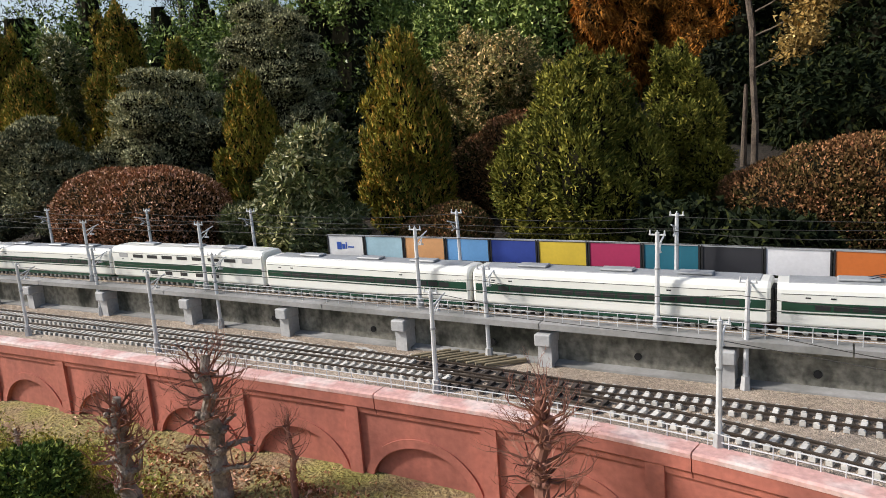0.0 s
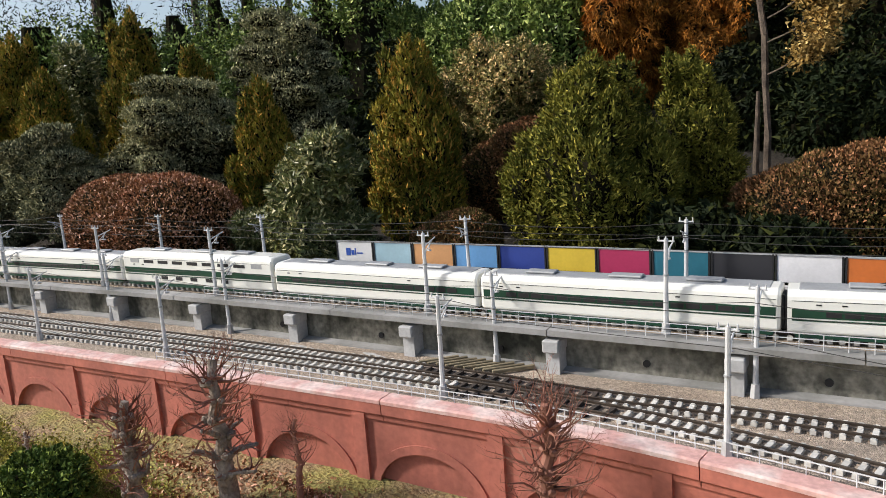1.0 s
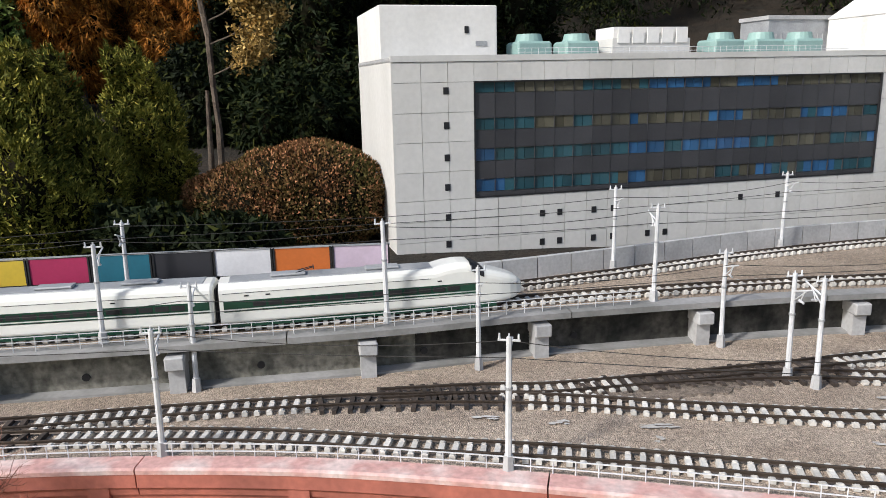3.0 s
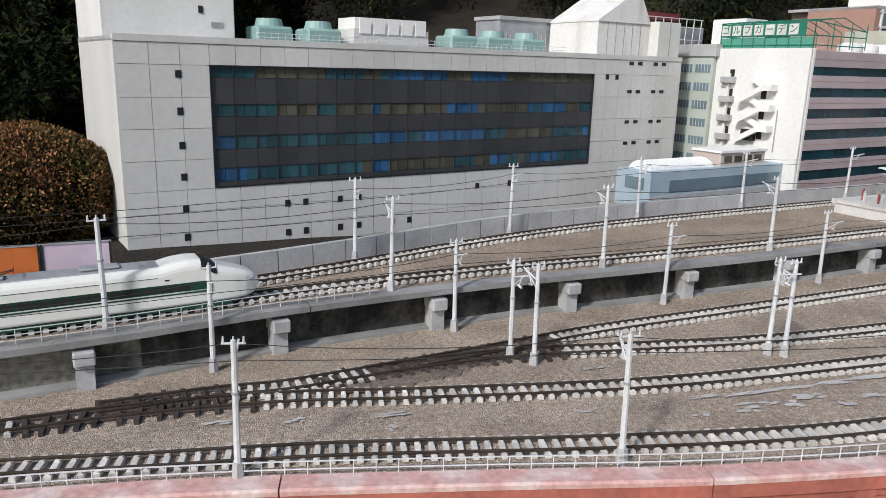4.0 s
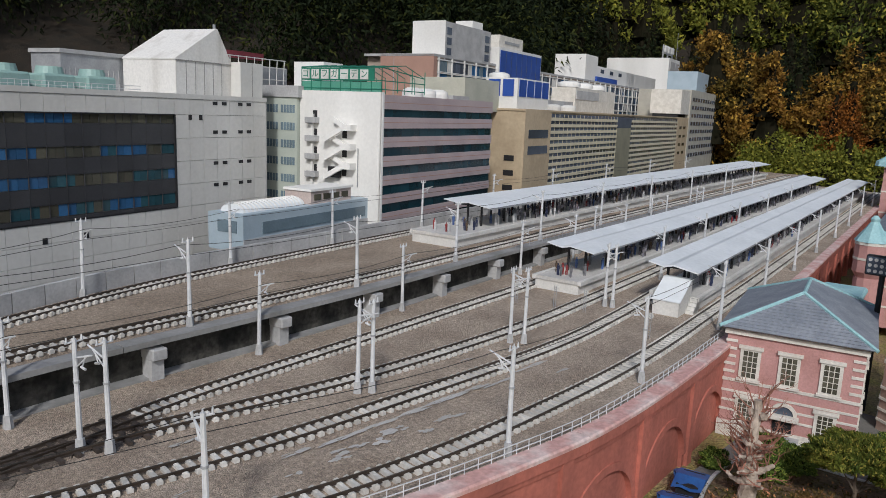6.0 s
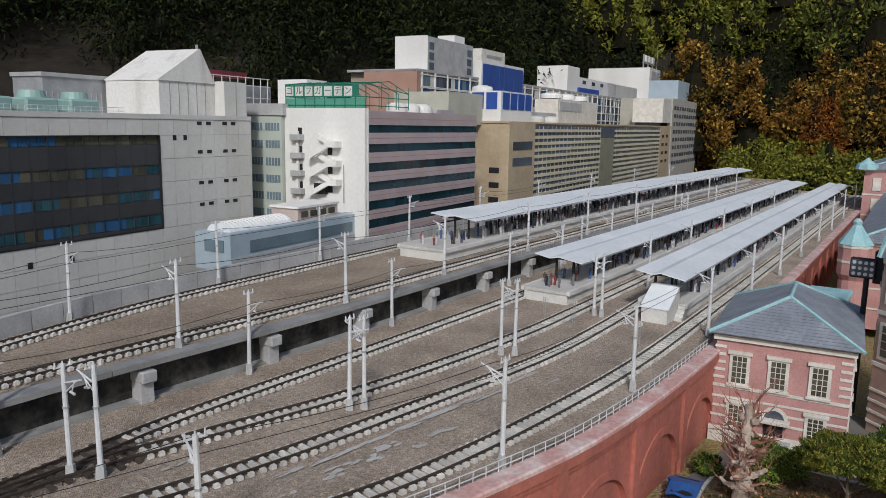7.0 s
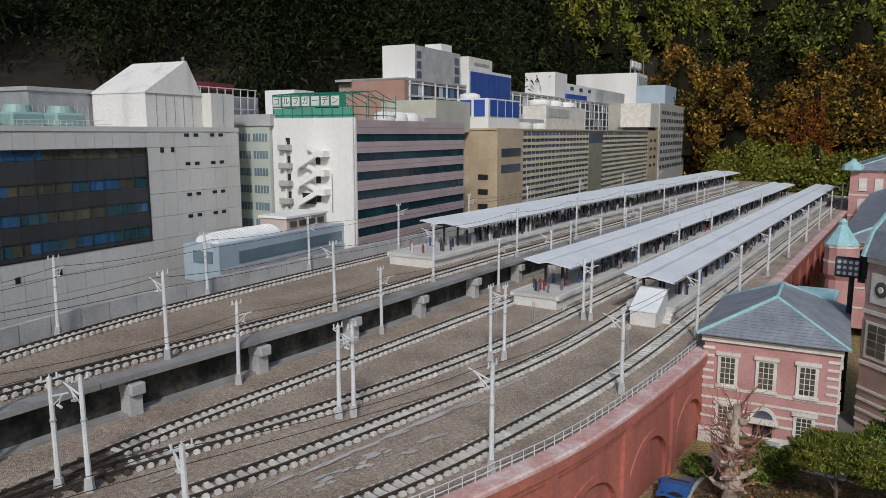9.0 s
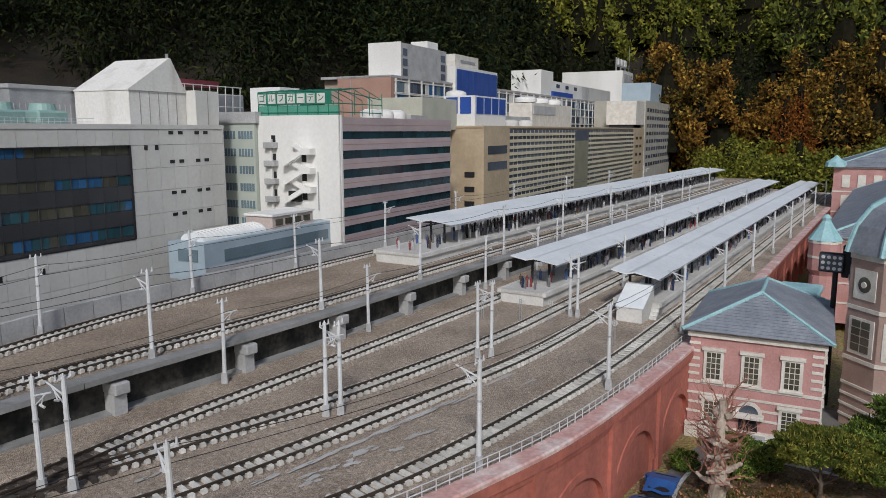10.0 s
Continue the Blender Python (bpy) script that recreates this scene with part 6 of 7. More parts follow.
L_RUST = leaf_mat("deep_rust_foliage", (0.22, 0.075, 0.014), (0.12, 0.045, 0.010), scale=1.0, tip=(0.30, 0.11, 0.02), vary=(0.7, 1.3))
L_GOLD = leaf_mat("golden_autumn_leaves", (0.312, 0.192, 0.054), (0.180, 0.120, 0.036), tip=(0.504, 0.360, 0.144))
# Deep shade of the woods is put into these near-black greens.
L_DARK = leaf_mat("foliage_with_painted_shade", (0.014, 0.022, 0.008), (0.008, 0.012, 0.005), scale=0.5, tip=(0.034, 0.039, 0.009), vary=(0.7, 1.3))
L_HILL = leaf_mat("olive_hill_foliage", (0.135, 0.145, 0.022), (0.058, 0.074, 0.015), scale=0.12, tip=(0.22, 0.20, 0.03), vary=(0.7, 1.3))
L_AUT = leaf_mat("brown_orange_autumn_foliage", (0.19, 0.095, 0.018), (0.075, 0.055, 0.012), scale=1.1, tip=(0.33, 0.20, 0.035), vary=(0.7, 1.3))
L_BONSAI = leaf_mat("bright_olive_needles", (0.127, 0.138, 0.022), (0.066, 0.094, 0.018), scale=9, tip=(0.198, 0.165, 0.033))
L_SHRUB = leaf_mat("fresh_green_leaves", (0.105, 0.155, 0.030), (0.058, 0.098, 0.022), scale=9, tip=(0.22, 0.26, 0.05))


def tree(name, label, cat, x, y, z0, blobs, leafm, n, length, width, group="", trunk_r=0.03, trunk_top=None, core=0.64, **kw):
    """A crown of leaves over lumpy masses, on a tapered trunk. Masses are given relative to the foot."""
    t = thing(name, label, cat, pose(x, y, z0), group)
    top = trunk_top if trunk_top else max(b[2] for b in blobs)
    bm = bmesh.new()
    pts = [Vector((0.04 * noise.noise((x, y, i * 0.7)) * i / 5, 0.04 * noise.noise((y, x, i * 0.7)) * i / 5, top * i / 6 - 0.03)) for i in range(7)]
    for i, (p, q) in enumerate(zip(pts, pts[1:])):
        rod(bm, p, q, trunk_r * (1 - i / 8), trunk_r * (1 - (i + 1) / 8), 8)
    for b in blobs[:8]:
        rod(bm, pts[3], b[:3], trunk_r * 0.35, trunk_r * 0.12, 5)
    part("trunk", bm, M_DKBARK, t)
    me = leaf_mesh("crown", [leaves_np(blobs, n, length, width, RNG, **kw)], leafm)
    ob = new("crown", me)
    ob.parent = t
    # Added dark core that paints the shade inside the crown.
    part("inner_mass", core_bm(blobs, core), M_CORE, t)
    return t


def column(r, z0, z1, n=7, fat=1.0, seed=0, cone=0.0):
    """Masses for an upright conifer: many clumps under an uneven outline, with a few leaders of different height."""
    rnd = random.Random(seed)
    out = []
    h = z1 - z0

    def env(f):
        egg = (0.80 + 0.28 * math.sin(math.pi * min(1.0, f * 1.5))) * math.sqrt(max(0.04, 1 - max(0.0, (f - 0.5) / 0.52) ** 2))
        tip = min(1.04, 0.80 + 0.9 * f) if f < 0.3 else 1.06 * max(0.06, 1 - (f - 0.3) / 0.72) ** 0.72
        return r * fat * (egg * (1 - cone) + tip * cone)

    for i in range(n * 9):
        f = (i + 0.5) / (n * 9)
        e = env(f)
        a = rnd.uniform(0, 6.28)
        d = e * rnd.uniform(0.52, 0.88)
        s = e * rnd.uniform(0.17, 0.31) + 0.012
        out.append((math.cos(a) * d, math.sin(a) * d, z0 + h * (0.03 + 0.90 * f), s, s, s * rnd.uniform(1.1, 2.0)))
    for i in range(6):
        f = 0.08 + 0.15 * i
        q = env(f) * 0.60
        out.append((0, 0, z0 + h * f, q, q, h * 0.13))
    for i in range(5):
        a, d = rnd.uniform(0, 6.28), rnd.uniform(0.25, 0.6) * r
        out.append((math.cos(a) * d, math.sin(a) * d, z0 + h * rnd.uniform(0.70, 0.90), r * 0.17, r * 0.17, h * rnd.uniform(0.08, 0.12)))
    out.append((0.05 * r, 0, z1 - h * 0.07, r * 0.16, r * 0.16, h * 0.09))
    return out


def pads(r, z0, z1, n=14, seed=0):
    """Masses for a layered juniper: flat pads."""
    rnd = random.Random(seed)
    out = []
    for i in range(n * 2):
        f = i / (n * 2 - 1)
        a = rnd.uniform(0, 6.28)
        d = r * rnd.uniform(0.45, 0.82) * math.sqrt(max(0.12, 1 - f ** 2))
        s = r * rnd.uniform(0.20, 0.36)
        out.append((math.cos(a) * d, math.sin(a) * d, z0 + (z1 - z0) * (0.08 + 0.88 * f), s, s, s * 0.45))
    out.append((0, 0, z0 + (z1 - z0) * 0.45, r * 0.66, r * 0.66, (z1 - z0) * 0.44))
    return out


def gz(x, y):
    return ground_z(x, y) - 0.02


def plant(kind, x, y, hw, z0, z1, seed=0):
    g = gz(x, y)
    zl, zh = z0 - g, z1 - g
    if kind == "cypress":
        tree("cypress_tree", "yellow green upright cypress with rusty inner sprays", "tree", x, y, g, column(hw, min(zl, 0.1) + 0.02, zh, seed=seed, cone=0.25), L_CYP, int(36000 * (hw / 0.25)), 0.030, 0.0095, "garden trees", up=0.9, out=0.55, wild=0.4, lump=0.22)
    elif kind == "thuja":
        tree("thuja_tree", "dense green thuja with feathery flat sprays", "tree", x, y, g, column(hw, 0.03, zh, 9, 1.12, seed, 0.75), L_THUJA, int(62000 * (hw / 0.4)), 0.027, 0.009, "garden trees", up=0.55, out=0.8, wild=0.45, lump=0.2)
    elif kind == "juniper":
        tree("juniper_tree", "blue green juniper in flat layered pads", "tree", x, y, g, pads(hw * 1.15, max(zl * 0.6, 0.1), zh, 26, seed), L_JUN, 52000, 0.021, 0.009, "garden trees", up=0.5, out=0.7, wild=0.6, lump=0.12)
    elif kind == "hedge":
        tree("clipped_hedge", "rounded clipped hedge with red brown winter leaves", "hedge", x, y, g, [(hw * 0.35 * s, 0.02 * s, zh * 0.45, hw * 0.72, hw * 0.55, zh * 0.56) for s in (-1, 0, 1)], L_BROWN, 45000, 0.016, 0.010, "clipped hedges", up=0.5, out=0.9, wild=0.6, lump=0.03, shell=(0.93, 1.02), core=0.93)
    elif kind == "olive_hedge":
        tree("clipped_hedge", "rounded clipped hedge with brown and green leaves", "hedge", x, y, g, [(hw * 0.30 * s, 0.02 * s, zh * 0.40, hw * 0.74, hw * 0.6, zh * (0.40, 0.54, 0.60)[s + 1]) for s in (-1, 0, 1)], L_OLIVE, 38000, 0.016, 0.010, "clipped hedges", up=0.5, out=0.9, wild=0.6, lump=0.03, shell=(0.93, 1.02), core=0.93)
    elif kind == "broad":
        rnd = random.Random(seed)
        bl = [(rnd.uniform(-0.6, 0.6) * hw, rnd.uniform(-0.4, 0.4) * hw, rnd.uniform(0.25, 0.85) * zh, hw * 0.5, hw * 0.5, zh * 0.24) for _ in range(9)]
        tree("evergreen_shrub", "glossy grey green broadleaf shrub", "shrub", x, y, g, bl, L_BROAD, 26000, 0.040, 0.0125, "garden shrubs", up=0.25, out=0.9, wild=0.8, lump=0.2)
    elif kind == "pale":
        rnd = random.Random(seed)
        bl = [(rnd.uniform(-0.7, 0.7) * hw, rnd.uniform(-0.4, 0.4) * hw, rnd.uniform(0.2, 0.9) * zh, hw * 0.45, hw * 0.5, zh * 0.22) for _ in range(10)]
        tree("pale_shrub", "loose pale green shrub with dry tips", "shrub", x, y, g, bl, L_PALE, 36000, 0.028, 0.011, "garden shrubs", up=0.3, out=0.7, wild=0.9, lump=0.25)
    elif kind == "laurel":
        rnd = random.Random(seed)
        bl = [(hw * (-1 + 2 * i / 9), rnd.uniform(-0.2, 0.2), zh * (0.45 + 0.05 * rnd.random()), hw * 0.26, 0.6, zh * 0.56) for i in range(10)]
        tree("laurel_hedge", "long tall dark green laurel hedge on the bank", "hedge", x, y, g, bl, L_LAUREL, 110000, 0.050, 0.024, "laurel hedges", up=0.4, out=0.8, wild=0.7, lump=0.08, shell=(0.88, 1.04), core=0.86)
    elif kind == "rusty":
        tree("cedar_tree", "tall cedar with rust orange hanging foliage", "tree", x, y, g, column(hw, 0.3, zh, 9, 1.0, seed), L_ORANGE, 70000, 0.060, 0.011, "cedar trees", up=-0.5, out=0.5, wild=0.35, lump=0.3, trunk_r=0.06)
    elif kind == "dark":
        tree("cedar_tree", "dark green evergreen with shade painted into its foliage", "tree", x, y, g, column(hw, 0.03, zh, 9, 1.0, seed), L_DARK, 22000, 0.060, 0.020, "cedar trees", up=-0.2, out=0.6, wild=0.5, lump=0.3, trunk_r=0.07)


PLANTS = """hedge -4.05 2.80 .70 .08 .64
juniper -4.92 3.63 .53 .48 1.30
juniper -5.25 2.70 .40 .24 1.00
juniper -5.6 2.3 .35 .1 .75
cypress -6.09 3.15 .30 .7 1.49
juniper -4.70 4.60 .52 .5 1.88
cypress -3.78 3.55 .22 .40 1.22
broad -2.55 3.02 .34 .1 .77
cypress -2.47 3.66 .27 .15 1.34
cypress -2.75 4.1 .22 .3 1.36
pale -2.86 5.21 .42 .4 1.34
pale -3.35 5.3 .3 .4 1.15
broad -3.2 4.6 .35 .2 1.0
laurel -5.2 7.6 1.7 .6 2.15
olive_hedge -2.05 4.25 .46 .1 .84
thuja -1.36 3.82 .40 .1 1.12
thuja -1.10 4.54 .25 .1 1.14
thuja -1.75 4.5 .26 .1 1.05
rusty -2.9 7.6 .50 .5 3.0
rusty -2.1 7.9 .42 .5 3.2
dark -1.6 8.3 .6 .3 4.0
dark -.9 8.2 .6 .3 4.0
dark -.2 8.6 .6 .3 4.2
dark -.55 7.2 .45 .3 3.5
dark .4 7.8 .6 .3 4.0
dark 1.2 8.6 .7 .3 4.5
olive_hedge -.22 4.28 .54 .0 .62
olive_hedge .15 4.9 .40 .0 .5
broad -6.9 3.80 .38 1.0 1.68
cypress -5.25 3.50 .20 .8 1.46
cypress -5.35 4.12 .22 .9 1.62
cypress -6.25 4.10 .36 1.0 2.03
juniper -6.9 2.6 .5 .3 1.3
cypress -7.2 3.4 .35 .5 1.9
broad -3.9 4.4 .3 .2 .8
dark -1.3 6.4 .5 .2 1.2
dark -.5 6.2 .5 .2 1.0
dark .1 6.5 .5 .2 1.2
dark .7 6.2 .4 .2 1.1
dark -3.7 4.9 .35 .2 1.5
dark -4.3 3.9 .3 .2 .9
dark -3.2 3.9 .22 .1 .7
dark -.75 3.60 .24 .0 .30
broad -3.0 3.25 .26 .0 .42
olive_hedge -1.95 3.35 .26 .0 .38
dark -.35 3.62 .22 .0 .26
broad -3.35 3.05 .24 .0 .36"""
for i, row in enumerate(PLANTS.splitlines()):
    kind, *v = row.split()
    plant(kind, *map(float, v), seed=i)


# slender tree with golden leaves
def limb(bm, p, d, length, r, depth, rnd, tips, spread=0.5, lift=0.15):
    steps = 4
    for i in range(steps):
        q = p + d * (length / steps)
        rod(bm, p, q, r * (1 - 0.18 * i / steps), r * (1 - 0.18 * (i + 1) / steps), 6)
        p = q
        d = (d + Vector((rnd.uniform(-1, 1), rnd.uniform(-1, 1), rnd.uniform(-0.6, 1))) * 0.16).normalized()
    tips.append(p)
    if depth:
        for _ in range(3 if depth > 1 else 4):
            nd = (d + Vector((rnd.uniform(-1, 1), rnd.uniform(-1, 1), rnd.uniform(-0.5, 0.8) + lift)) * spread).normalized()
            limb(bm, p, nd, length * rnd.uniform(0.5, 0.8), r * 0.5, depth - 1, rnd, tips, spread, lift)


rnd = random.Random(3)
gt = thing("slender_tree", "slender pale trunk with sparse golden leaves", "tree", pose(-0.90, 5.35, gz(-0.9, 5.35)))
bm, tips = bmesh.new(), []
limb(bm, Vector((0, 0, 0)), Vector((0.02, 0, 1)), 1.2, 0.024, 0, rnd, tips)
limb(bm, tips[-1], Vector((0.05, 0, 1)), 0.9, 0.018, 3, rnd, tips, 0.9)
for z in (0.65, 0.85, 1.0, 1.15):
    limb(bm, Vector((0, 0, z)), Vector((1, -0.3, 0.35)).normalized(), 0.22, 0.006, 2, rnd, tips, 0.8)
part("trunk", bm, M_DKBARK, gt)
part("second_trunk", rod(bmesh.new(), (-0.07, 0, 0), (-0.06, 0.02, 0.55), 0.022, 0.012, 8), M_DKBARK, gt)
ob = new("crown", leaf_mesh("crown", [leaves_np([(p.x, p.y, p.z, 0.10, 0.10, 0.08) for p in tips if p.z > 0.5], 13000, 0.026, 0.015, RNG, shell=(0.1, 1.2), wild=1.2, cull=0.0)], L_GOLD))
ob.parent = gt

# far woods: one mass of cones behind the town, another on the hill
def wood(name, label, leafm, spots, per, length, width, **kw):
    chunks, masses, clump = [], [], random.Random(len(spots) + per)
    for x, y, g, r, h in spots:
        bl = []
        for i in range(7):
            f = i / 6
            rr = r * (1 - 0.78 * f) if kw.get("cone", True) else r * math.sin(math.pi * (0.18 + 0.72 * f))
            bl.append((x, y, g + h * (0.12 + 0.82 * f), rr, rr, h * 0.13))
        masses += bl[::2]
        if not kw.get("cone", True):
            lumps = []
            for b in bl:
                for _ in range(3):
                    a, d, q = clump.uniform(0, 6.28), b[3] * clump.uniform(0.55, 0.9), r * clump.uniform(0.22, 0.36)
                    lumps.append((x + d * math.cos(a), y + d * math.sin(a), b[2] + clump.uniform(-0.1, 0.1) * h, q, q, q * 1.1))
            bl = lumps
        chunks.append(leaves_np(bl, per, length, width, RNG, up=kw.get("up", 0.2), out=0.7, wild=0.6, lump=0.34, shell=(0.62, 1.1), cull=0.0))
    ob = new(name, leaf_mesh(name, chunks, leafm))
    tagged(ob, label, "woods", kind="stuff")
    # Added near-black cones paint the shade within the trees.
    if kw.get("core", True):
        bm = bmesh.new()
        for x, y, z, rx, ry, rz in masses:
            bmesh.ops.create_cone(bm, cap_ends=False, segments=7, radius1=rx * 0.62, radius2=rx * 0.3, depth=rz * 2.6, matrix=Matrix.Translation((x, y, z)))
        put("painted_wood_shade", bm, M_CORE, ob)


def spots(a0, a1, r0, r1, n, rr, hh, seed):
    rnd = random.Random(seed)
    out = []
    for _ in range(n):
        a, r = radians(rnd.uniform(a0, a1)), math.sqrt(rnd.uniform(r0 * r0, r1 * r1))
        x, y = 0.9 + r * math.cos(a), 0.3 + r * math.sin(a)
        out.append((x, y, gz(x, y), rnd.uniform(*rr), rnd.uniform(*hh)))
    return out


wood("dark_woods", "dense conifer woods with deep shade painted into the foliage", L_DARK, spots(36, 112, 14.5, 23, 165, (0.7, 1.1), (4.5, 8.0), 1), 2600, 0.11, 0.035, up=-0.5, core=False)
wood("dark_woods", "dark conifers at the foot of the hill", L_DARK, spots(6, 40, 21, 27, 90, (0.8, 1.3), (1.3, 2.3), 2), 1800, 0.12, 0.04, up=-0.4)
wood("hill_woods", "olive green wooded hillside in autumn light", L_HILL, spots(0, 52, 27, 45, 200, (0.9, 1.6), (2.0, 3.6), 3), 1700, 0.15, 0.08, cone=False, up=0.4)
wood("hill_woods", "olive green upper hillside in autumn light", L_HILL, spots(0, 52, 45, 82, 420, (1.5, 2.6), (3.0, 5.0), 13), 700, 0.30, 0.18, cone=False, up=0.4)
wood("rear_woods", "dark evergreen trees behind the garden bank", L_LAUREL, spots(112, 172, 9.5, 13, 85, (0.5, 0.9), (1.0, 2.1), 8), 3400, 0.050, 0.024, cone=False)
wood("autumn_woods", "brown and orange autumn trees at the hill foot", L_AUT, spots(7, 26, 17.5, 20.5, 34, (0.55, 0.95), (1.7, 3.3), 4), 5200, 0.075, 0.045, cone=False)
wood("autumn_woods", "olive shrubs below the autumn trees", L_HILL, spots(6, 20, 15.6, 17, 16, (0.5, 0.8), (0.7, 1.15), 5), 4000, 0.055, 0.040, cone=False)
wood("rusty_woods", "rust orange cedars among the autumn trees", L_RUST, spots(14.3, 16.8, 16.7, 17.3, 4, (0.45, 0.6), (1.7, 2.3), 21), 6000, 0.065, 0.026)
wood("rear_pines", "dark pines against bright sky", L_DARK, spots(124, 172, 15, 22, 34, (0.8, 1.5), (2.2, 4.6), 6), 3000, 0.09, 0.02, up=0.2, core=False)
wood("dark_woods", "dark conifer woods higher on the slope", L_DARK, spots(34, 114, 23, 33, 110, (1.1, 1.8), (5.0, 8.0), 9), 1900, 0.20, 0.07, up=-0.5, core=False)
rnd = random.Random(12)
for k in range(6):
    a, r = radians(134 + 6.4 * k), 16 + 3 * rnd.random()
    x, y = 0.9 + r * math.cos(a), 0.3 + r * math.sin(a)
    ob = put("pine_trunk", rod(bmesh.new(), (0, 0, -0.3), (0.1, 0, 6.5), 0.09, 0.06, 8), M_DKBARK, m=pose(x, y, gz(x, y)))
    tagged(ob, "tall bare dark pine trunk against the sky", "tree trunk", "pine trunks")


# bare pollarded trees in the garden
def bare_tree(x, y, z0, h, r, bark, twigs, label, seed, dense=1.0, limbs=0):
    rnd = random.Random(seed)
    t = thing("pollard_tree", label, "tree", pose(x, y, z0), "bare pollarded trees")
    pts = [Vector((0, 0, -0.03))]
    for i in range(8):
        pts.append(Vector((rnd.uniform(-1, 1) * 0.02 * h, rnd.uniform(-1, 1) * 0.02 * h, h * 0.85 * (i + 1) / 8)))
    bm = bmesh.new()
    for i, (p, q) in enumerate(zip(pts, pts[1:])):
        rod(bm, p, q, r * (1 - i / 13), r * (1 - (i + 1) / 13), 10)
    for i in range(44):
        f = rnd.uniform(0.25, 1)
        p = pts[min(8, int(f * 8))]
        a = rnd.uniform(0, 6.28)
        ball(bm, p + Vector((math.cos(a), math.sin(a), 0)) * r * 0.75, r * rnd.uniform(0.28, 0.5), 1)
    ends = []
    for i in range(limbs):
        a = 6.28 * i / limbs + rnd.uniform(-0.3, 0.3)
        p, d, w = pts[2 + i % 3], Vector((math.cos(a), math.sin(a), rnd.uniform(-0.1, 0.25))), r * rnd.uniform(0.34, 0.48)
        for _ in range(5):
            q = p + d.normalized() * h * rnd.uniform(0.022, 0.050)
            rod(bm, p, q, w, w * 0.84, 7)
            ball(bm, q, w * 1.15, 1)
            ends.append(q)
            p, w = q, w * 0.84
            d = d + Vector((rnd.uniform(-0.5, 0.5), rnd.uniform(-0.5, 0.5), rnd.uniform(-0.15, 0.5)))
    part("trunk", bm, bark, t)
    v, f_ = [], []

    def twig(p, d, length, rr, depth):
        for _ in range(3):
            q = p + d * length / 3
            s = d.orthogonal().normalized()
            u = d.cross(s)
            k = len(v)
            for c, w in ((p, rr), (q, rr * 0.75)):
                for j in range(3):
                    b = 2 * math.pi * j / 3
                    v.append(c + (s * math.cos(b) + u * math.sin(b)) * w)
            for j in range(3):
                f_.append((k + j, k + (j + 1) % 3, k + 3 + (j + 1) % 3, k + 3 + j))
            p, rr = q, rr * 0.75
            d = (d + Vector((rnd.uniform(-1, 1), rnd.uniform(-1, 1), rnd.uniform(-0.5, 1))) * 0.5).normalized()
        if depth:
            for _ in range(rnd.choice((2, 3))):
                nd = (d + Vector((rnd.uniform(-1, 1), rnd.uniform(-1, 1), rnd.uniform(-0.4, 1.0))) * 0.75).normalized()
                twig(p, nd, length * 0.6, rr * 0.8, depth - 1)

    for i in range(int(70 * dense)):
        f = 0.28 + 0.72 * rnd.random() ** 0.6
        p = pts[min(8, int(f * 8))] + Vector((rnd.uniform(-1, 1), rnd.uniform(-1, 1), rnd.uniform(-1, 1))) * r * 0.4
        a = rnd.uniform(0, 6.28)
        d = Vector((math.cos(a), math.sin(a), rnd.uniform(-0.1, 0.9 if f < 0.85 else 2.0))).normalized()
        twig(p, d, h * rnd.uniform(0.09, 0.20), max(0.0022, r * rnd.uniform(0.10, 0.22)), 2)
    for q in ends:
        twig(q, Vector((rnd.uniform(-1, 1), rnd.uniform(-1, 1), rnd.uniform(0.0, 1.2))).normalized(), h * 0.11, r * 0.12, 2)
    me = bpy.data.meshes.new("twig_crown")
    me.from_pydata(v, [], f_)
    me.materials.append(twigs)
    ob = new("twig_crown", me)
    ob.parent = t
    return t


bare_tree(-1.45, 1.47, -0.30, 0.58, 0.034, M_BARK, M_TWIG, "bare knobbly pollarded tree with reddish twigs", 1, 1.0, 6)
bare_tree(-1.67, 1.28, -0.30, 0.45, 0.032, M_BARK, M_TWIG, "bare knobbly pollarded tree with reddish twigs", 2, 1.1, 7)
bare_tree(-0.43, 1.74, -0.32, 0.56, 0.028, M_TWIG, M_TWIG, "bare pollarded tree with dense red brown twigs", 3, 1.5)
bare_tree(-1.25, 1.60, -0.30, 0.34, 0.012, M_TWIG, M_TWIG, "thin bare shrub with reddish shoots", 4, 0.6)
bare_tree(-0.80, 1.52, -0.30, 0.18, 0.010, M_PALEBARK, M_PALEBARK, "low bare shrub with pale twigs", 5, 0.5)
bare_tree(3.58, 1.21, -0.42, 0.50, 0.036, M_PALEBARK, M_TWIG, "bare pale barked pollard with spreading knobbly limbs", 6, 0.9, 9)
bare_tree(-2.25, 1.20, -0.30, 0.22, 0.012, M_PALEBARK, M_TWIG, "low bare shrub with pale twigs", 9, 0.5)


def shrub(x, y, z, bl, leafm, n, length, width, label, name="garden_shrub"):
    tree(name, label, "shrub", x, y, z, bl, leafm, n, length, width, "garden shrubs", trunk_r=0.012, core=0.75)


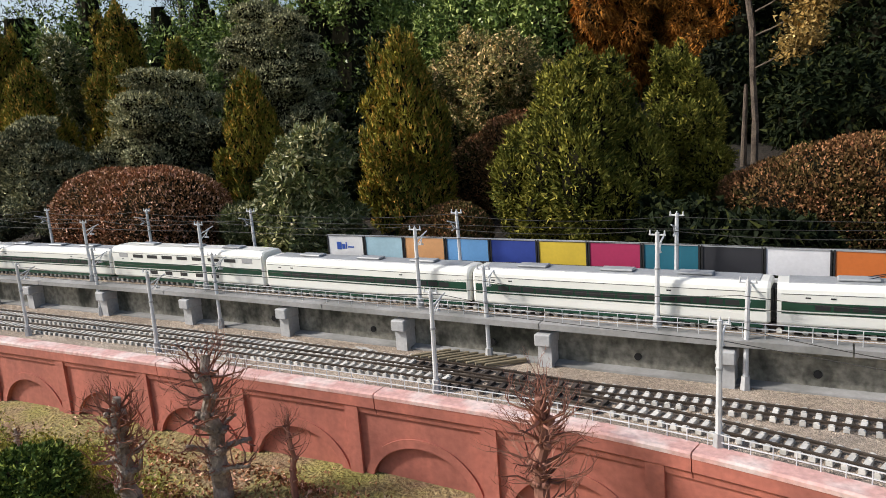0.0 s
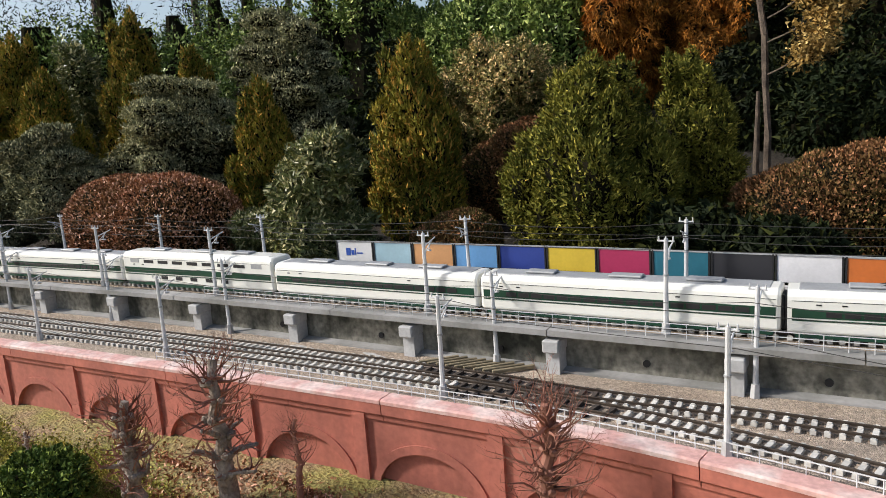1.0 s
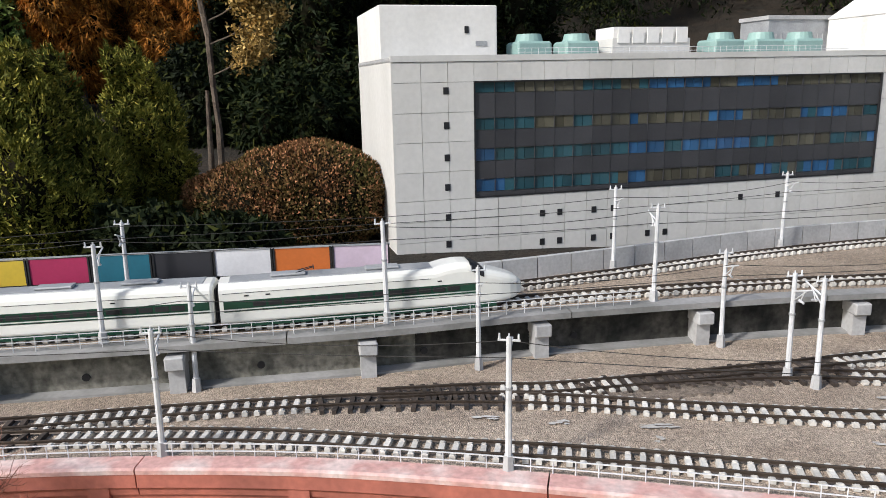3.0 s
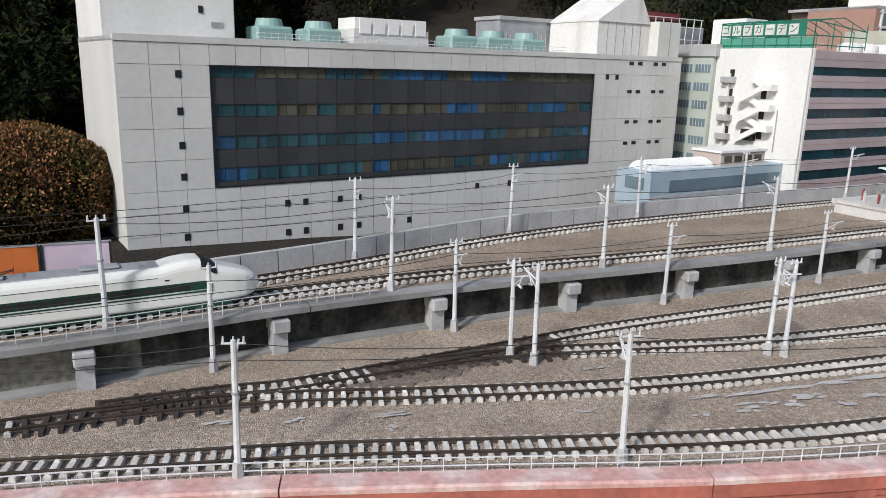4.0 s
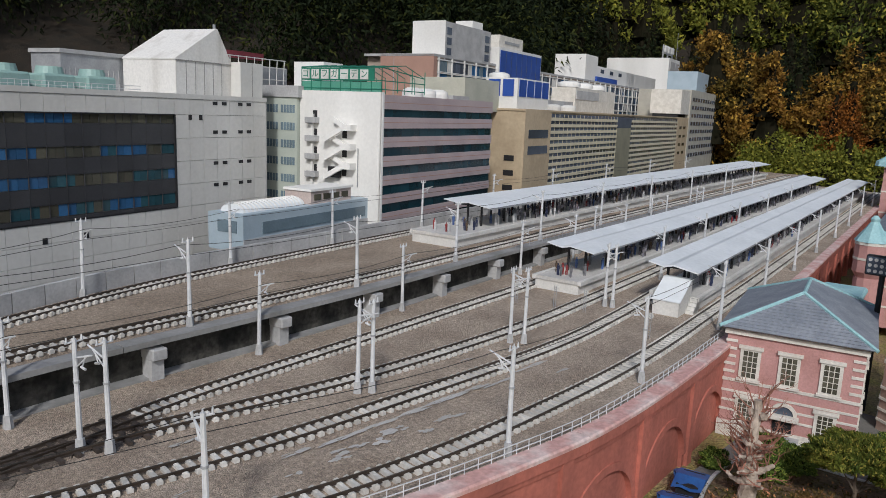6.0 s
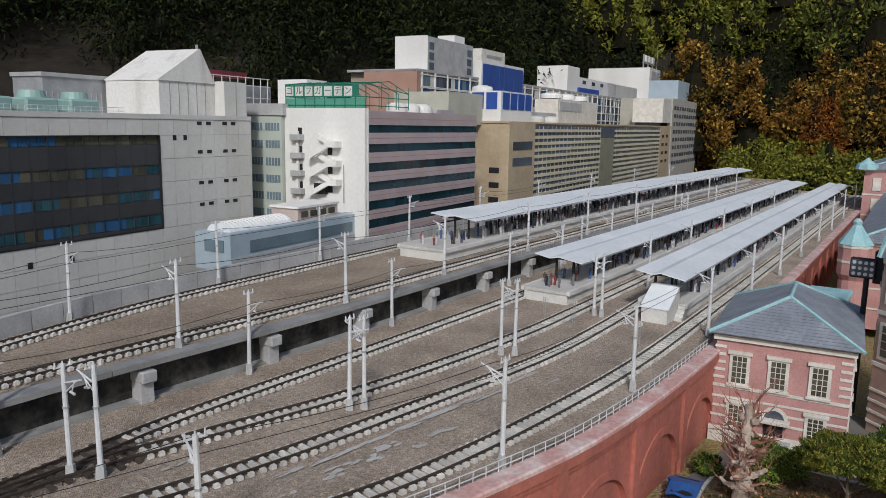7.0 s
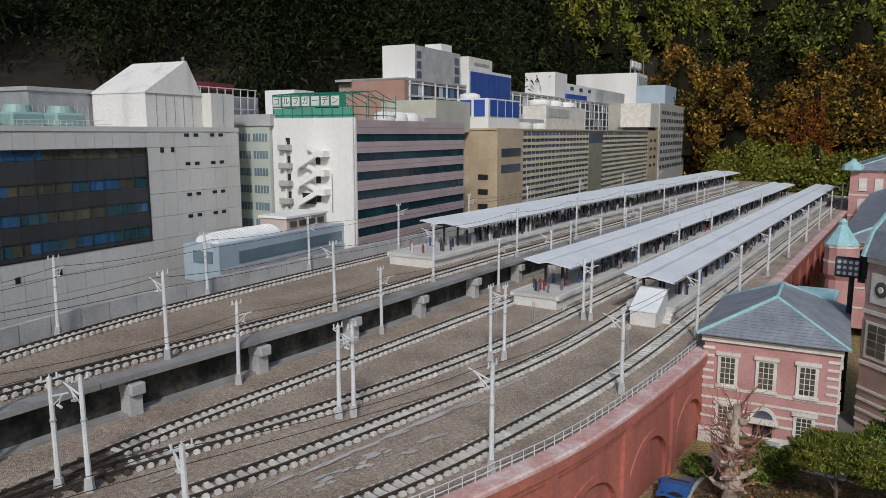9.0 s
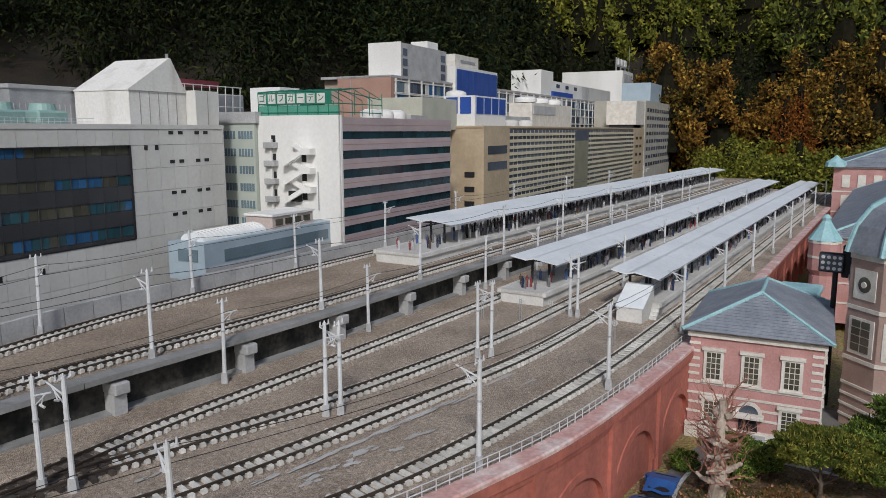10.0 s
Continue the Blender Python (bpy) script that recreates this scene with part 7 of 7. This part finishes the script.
shrub(-1.98, 1.13, -0.30, [(0, 0, 0.11, 0.13, 0.13, 0.085), (-0.1, 0.02, 0.09, 0.1, 0.1, 0.07), (0.08, 0.0, 0.08, 0.09, 0.1, 0.06)], L_SHRUB, 12000, 0.016, 0.009, "low rounded fresh green garden shrub")
shrub(-1.72, 1.02, -0.30, [(0, 0, 0.05, 0.07, 0.07, 0.05)], L_BONSAI, 5000, 0.012, 0.005, "small yellow green clipped shrub")
shrub(3.93, 1.27, -0.42, [(0, 0, 0.10, 0.09, 0.07, 0.06), (0.02, -0.12, 0.09, 0.08, 0.07, 0.05), (-0.08, -0.05, 0.06, 0.07, 0.07, 0.05)], L_SHRUB, 14000, 0.014, 0.006, "dark green cloud pruned pine shrub")
shrub(3.78, 1.42, -0.42, [(0, 0, 0.05, 0.06, 0.05, 0.045)], L_SHRUB, 5000, 0.013, 0.006, "dark green cloud pruned pine shrub")
shrub(3.82, 0.92, -0.42, [(0, 0, 0.25, 0.13, 0.13, 0.06), (-0.09, 0.06, 0.25, 0.09, 0.09, 0.05), (0.08, -0.08, 0.22, 0.10, 0.10, 0.05), (0.0, -0.13, 0.20, 0.08, 0.08, 0.045)], L_BONSAI, 30000, 0.014, 0.005, "olive green bonsai tree with spreading crown", "bonsai_tree")
shrub(4.02, 0.70, -0.42, [(0, 0, 0.38, 0.10, 0.10, 0.045), (0.0, 0.05, 0.27, 0.13, 0.13, 0.05), (-0.02, 0.02, 0.15, 0.14, 0.14, 0.05)], L_SHRUB, 24000, 0.014, 0.005, "layered dark green garden pine", "garden_pine")
# planting bed in the yard, with a pale kerb round it
BED = [(3.05, 1.20), (3.51, 1.345), (3.70, 1.375), (3.86, 1.37), (4.0, 1.30), (4.06, 1.12), (4.08, 0.95), (4.13, 0.72), (4.2, 0.3), (3.0, 0.3)]
bm = bmesh.new()
lo_, hi_ = [bm.verts.new((x, y, -0.41)) for x, y in BED], [bm.verts.new((x, y, -0.390)) for x, y in BED]
bm.faces.new(hi_)
for i in range(len(BED)):
    k = (i + 1) % len(BED)
    bm.faces.new((lo_[i], lo_[k], hi_[k], hi_[i]))
bmesh.ops.recalc_face_normals(bm, faces=bm.faces)
tagged(put("planting_bed", bm, mat("dark_brown_bed_soil", (0.155, 0.095, 0.06), (0.085, 0.07, 0.032), rough=0.95, scale=14, fine=80, bump=1.0, depth=0.01, grit=0.45)), "dark brown planting bed beside the asphalt yard", "planting bed", kind="structure")
KERB = Line(BED[:9])
kb = thing("kerb", "narrow pale concrete kerb round the planting bed", "kerb", kind="structure")
for k in range(int(KERB.length / 0.16)):
    part("kerb_stone", KERB.sweep(bmesh.new(), 0.16 * k, 0.16 * k + 0.157, [(-0.004, -0.41), (0.010, -0.41), (0.010, -0.384), (-0.004, -0.384)], step=0.04), M_CONCL, kb)
# fallen leaves and moss tufts on the garden soil
def ground_cover(name, label, cat, patches, n, length, width, leafm, lift, up):
    """Small leaves strewn over patches (x, y, rx, ry) of the soil."""
    v = leaves_np([(x, y, 0.0, rx, ry, 0.003) for x, y, rx, ry in patches], n, length, width, RNG, up=up, out=0.0, wild=0.7, shell=(0.0, 1.0), lump=0.4, cull=0.0)
    low = v.reshape(-1, 3, 3)
    base = np.array([ground_z(*q) for q in low[:, :, :2].mean(1)])
    low[:, :, 2] += (base + lift - low[:, :, 2].min(1))[:, None]
    ob = new(name, leaf_mesh(name, [low.reshape(-1, 3)], leafm))
    tagged(ob, label, cat, kind="stuff")


L_MOSS = leaf_mat("yellow_green_moss", (0.36, 0.33, 0.065), (0.22, 0.23, 0.045), scale=7, tip=(0.48, 0.40, 0.12))
ground_cover("fallen_leaves", "dry brown fallen leaves on the soil", "fallen leaves", [(-1.5, 1.38, 1.0, 0.30), (-1.0, 1.62, 0.7, 0.14), (-0.75, 1.66, 0.5, 0.12), (-1.9, 1.55, 0.9, 0.09), (-1.3, 1.65, 0.9, 0.09)], 5000, 0.014, 0.008, L_BROWN, 0.0, 0.0)
ground_cover("moss", "yellow green moss patches on the soil", "moss", [(-2.2, 1.35, 0.5, 0.14), (-1.75, 1.30, 0.35, 0.12), (-1.2, 1.33, 0.3, 0.10), (-0.72, 1.58, 0.22, 0.09), (-2.9, 1.25, 0.6, 0.12), (-1.05, 1.50, 0.2, 0.06)], 40000, 0.009, 0.006, L_MOSS, 0.0, 1.0)
ground_cover("bed_litter", "dead leaves and low weeds on the planting bed", "fallen leaves", [(3.75, 1.05, 0.35, 0.28), (3.6, 1.2, 0.25, 0.15)], 3500, 0.014, 0.008, L_OLIVE, 0.034, 0.3)
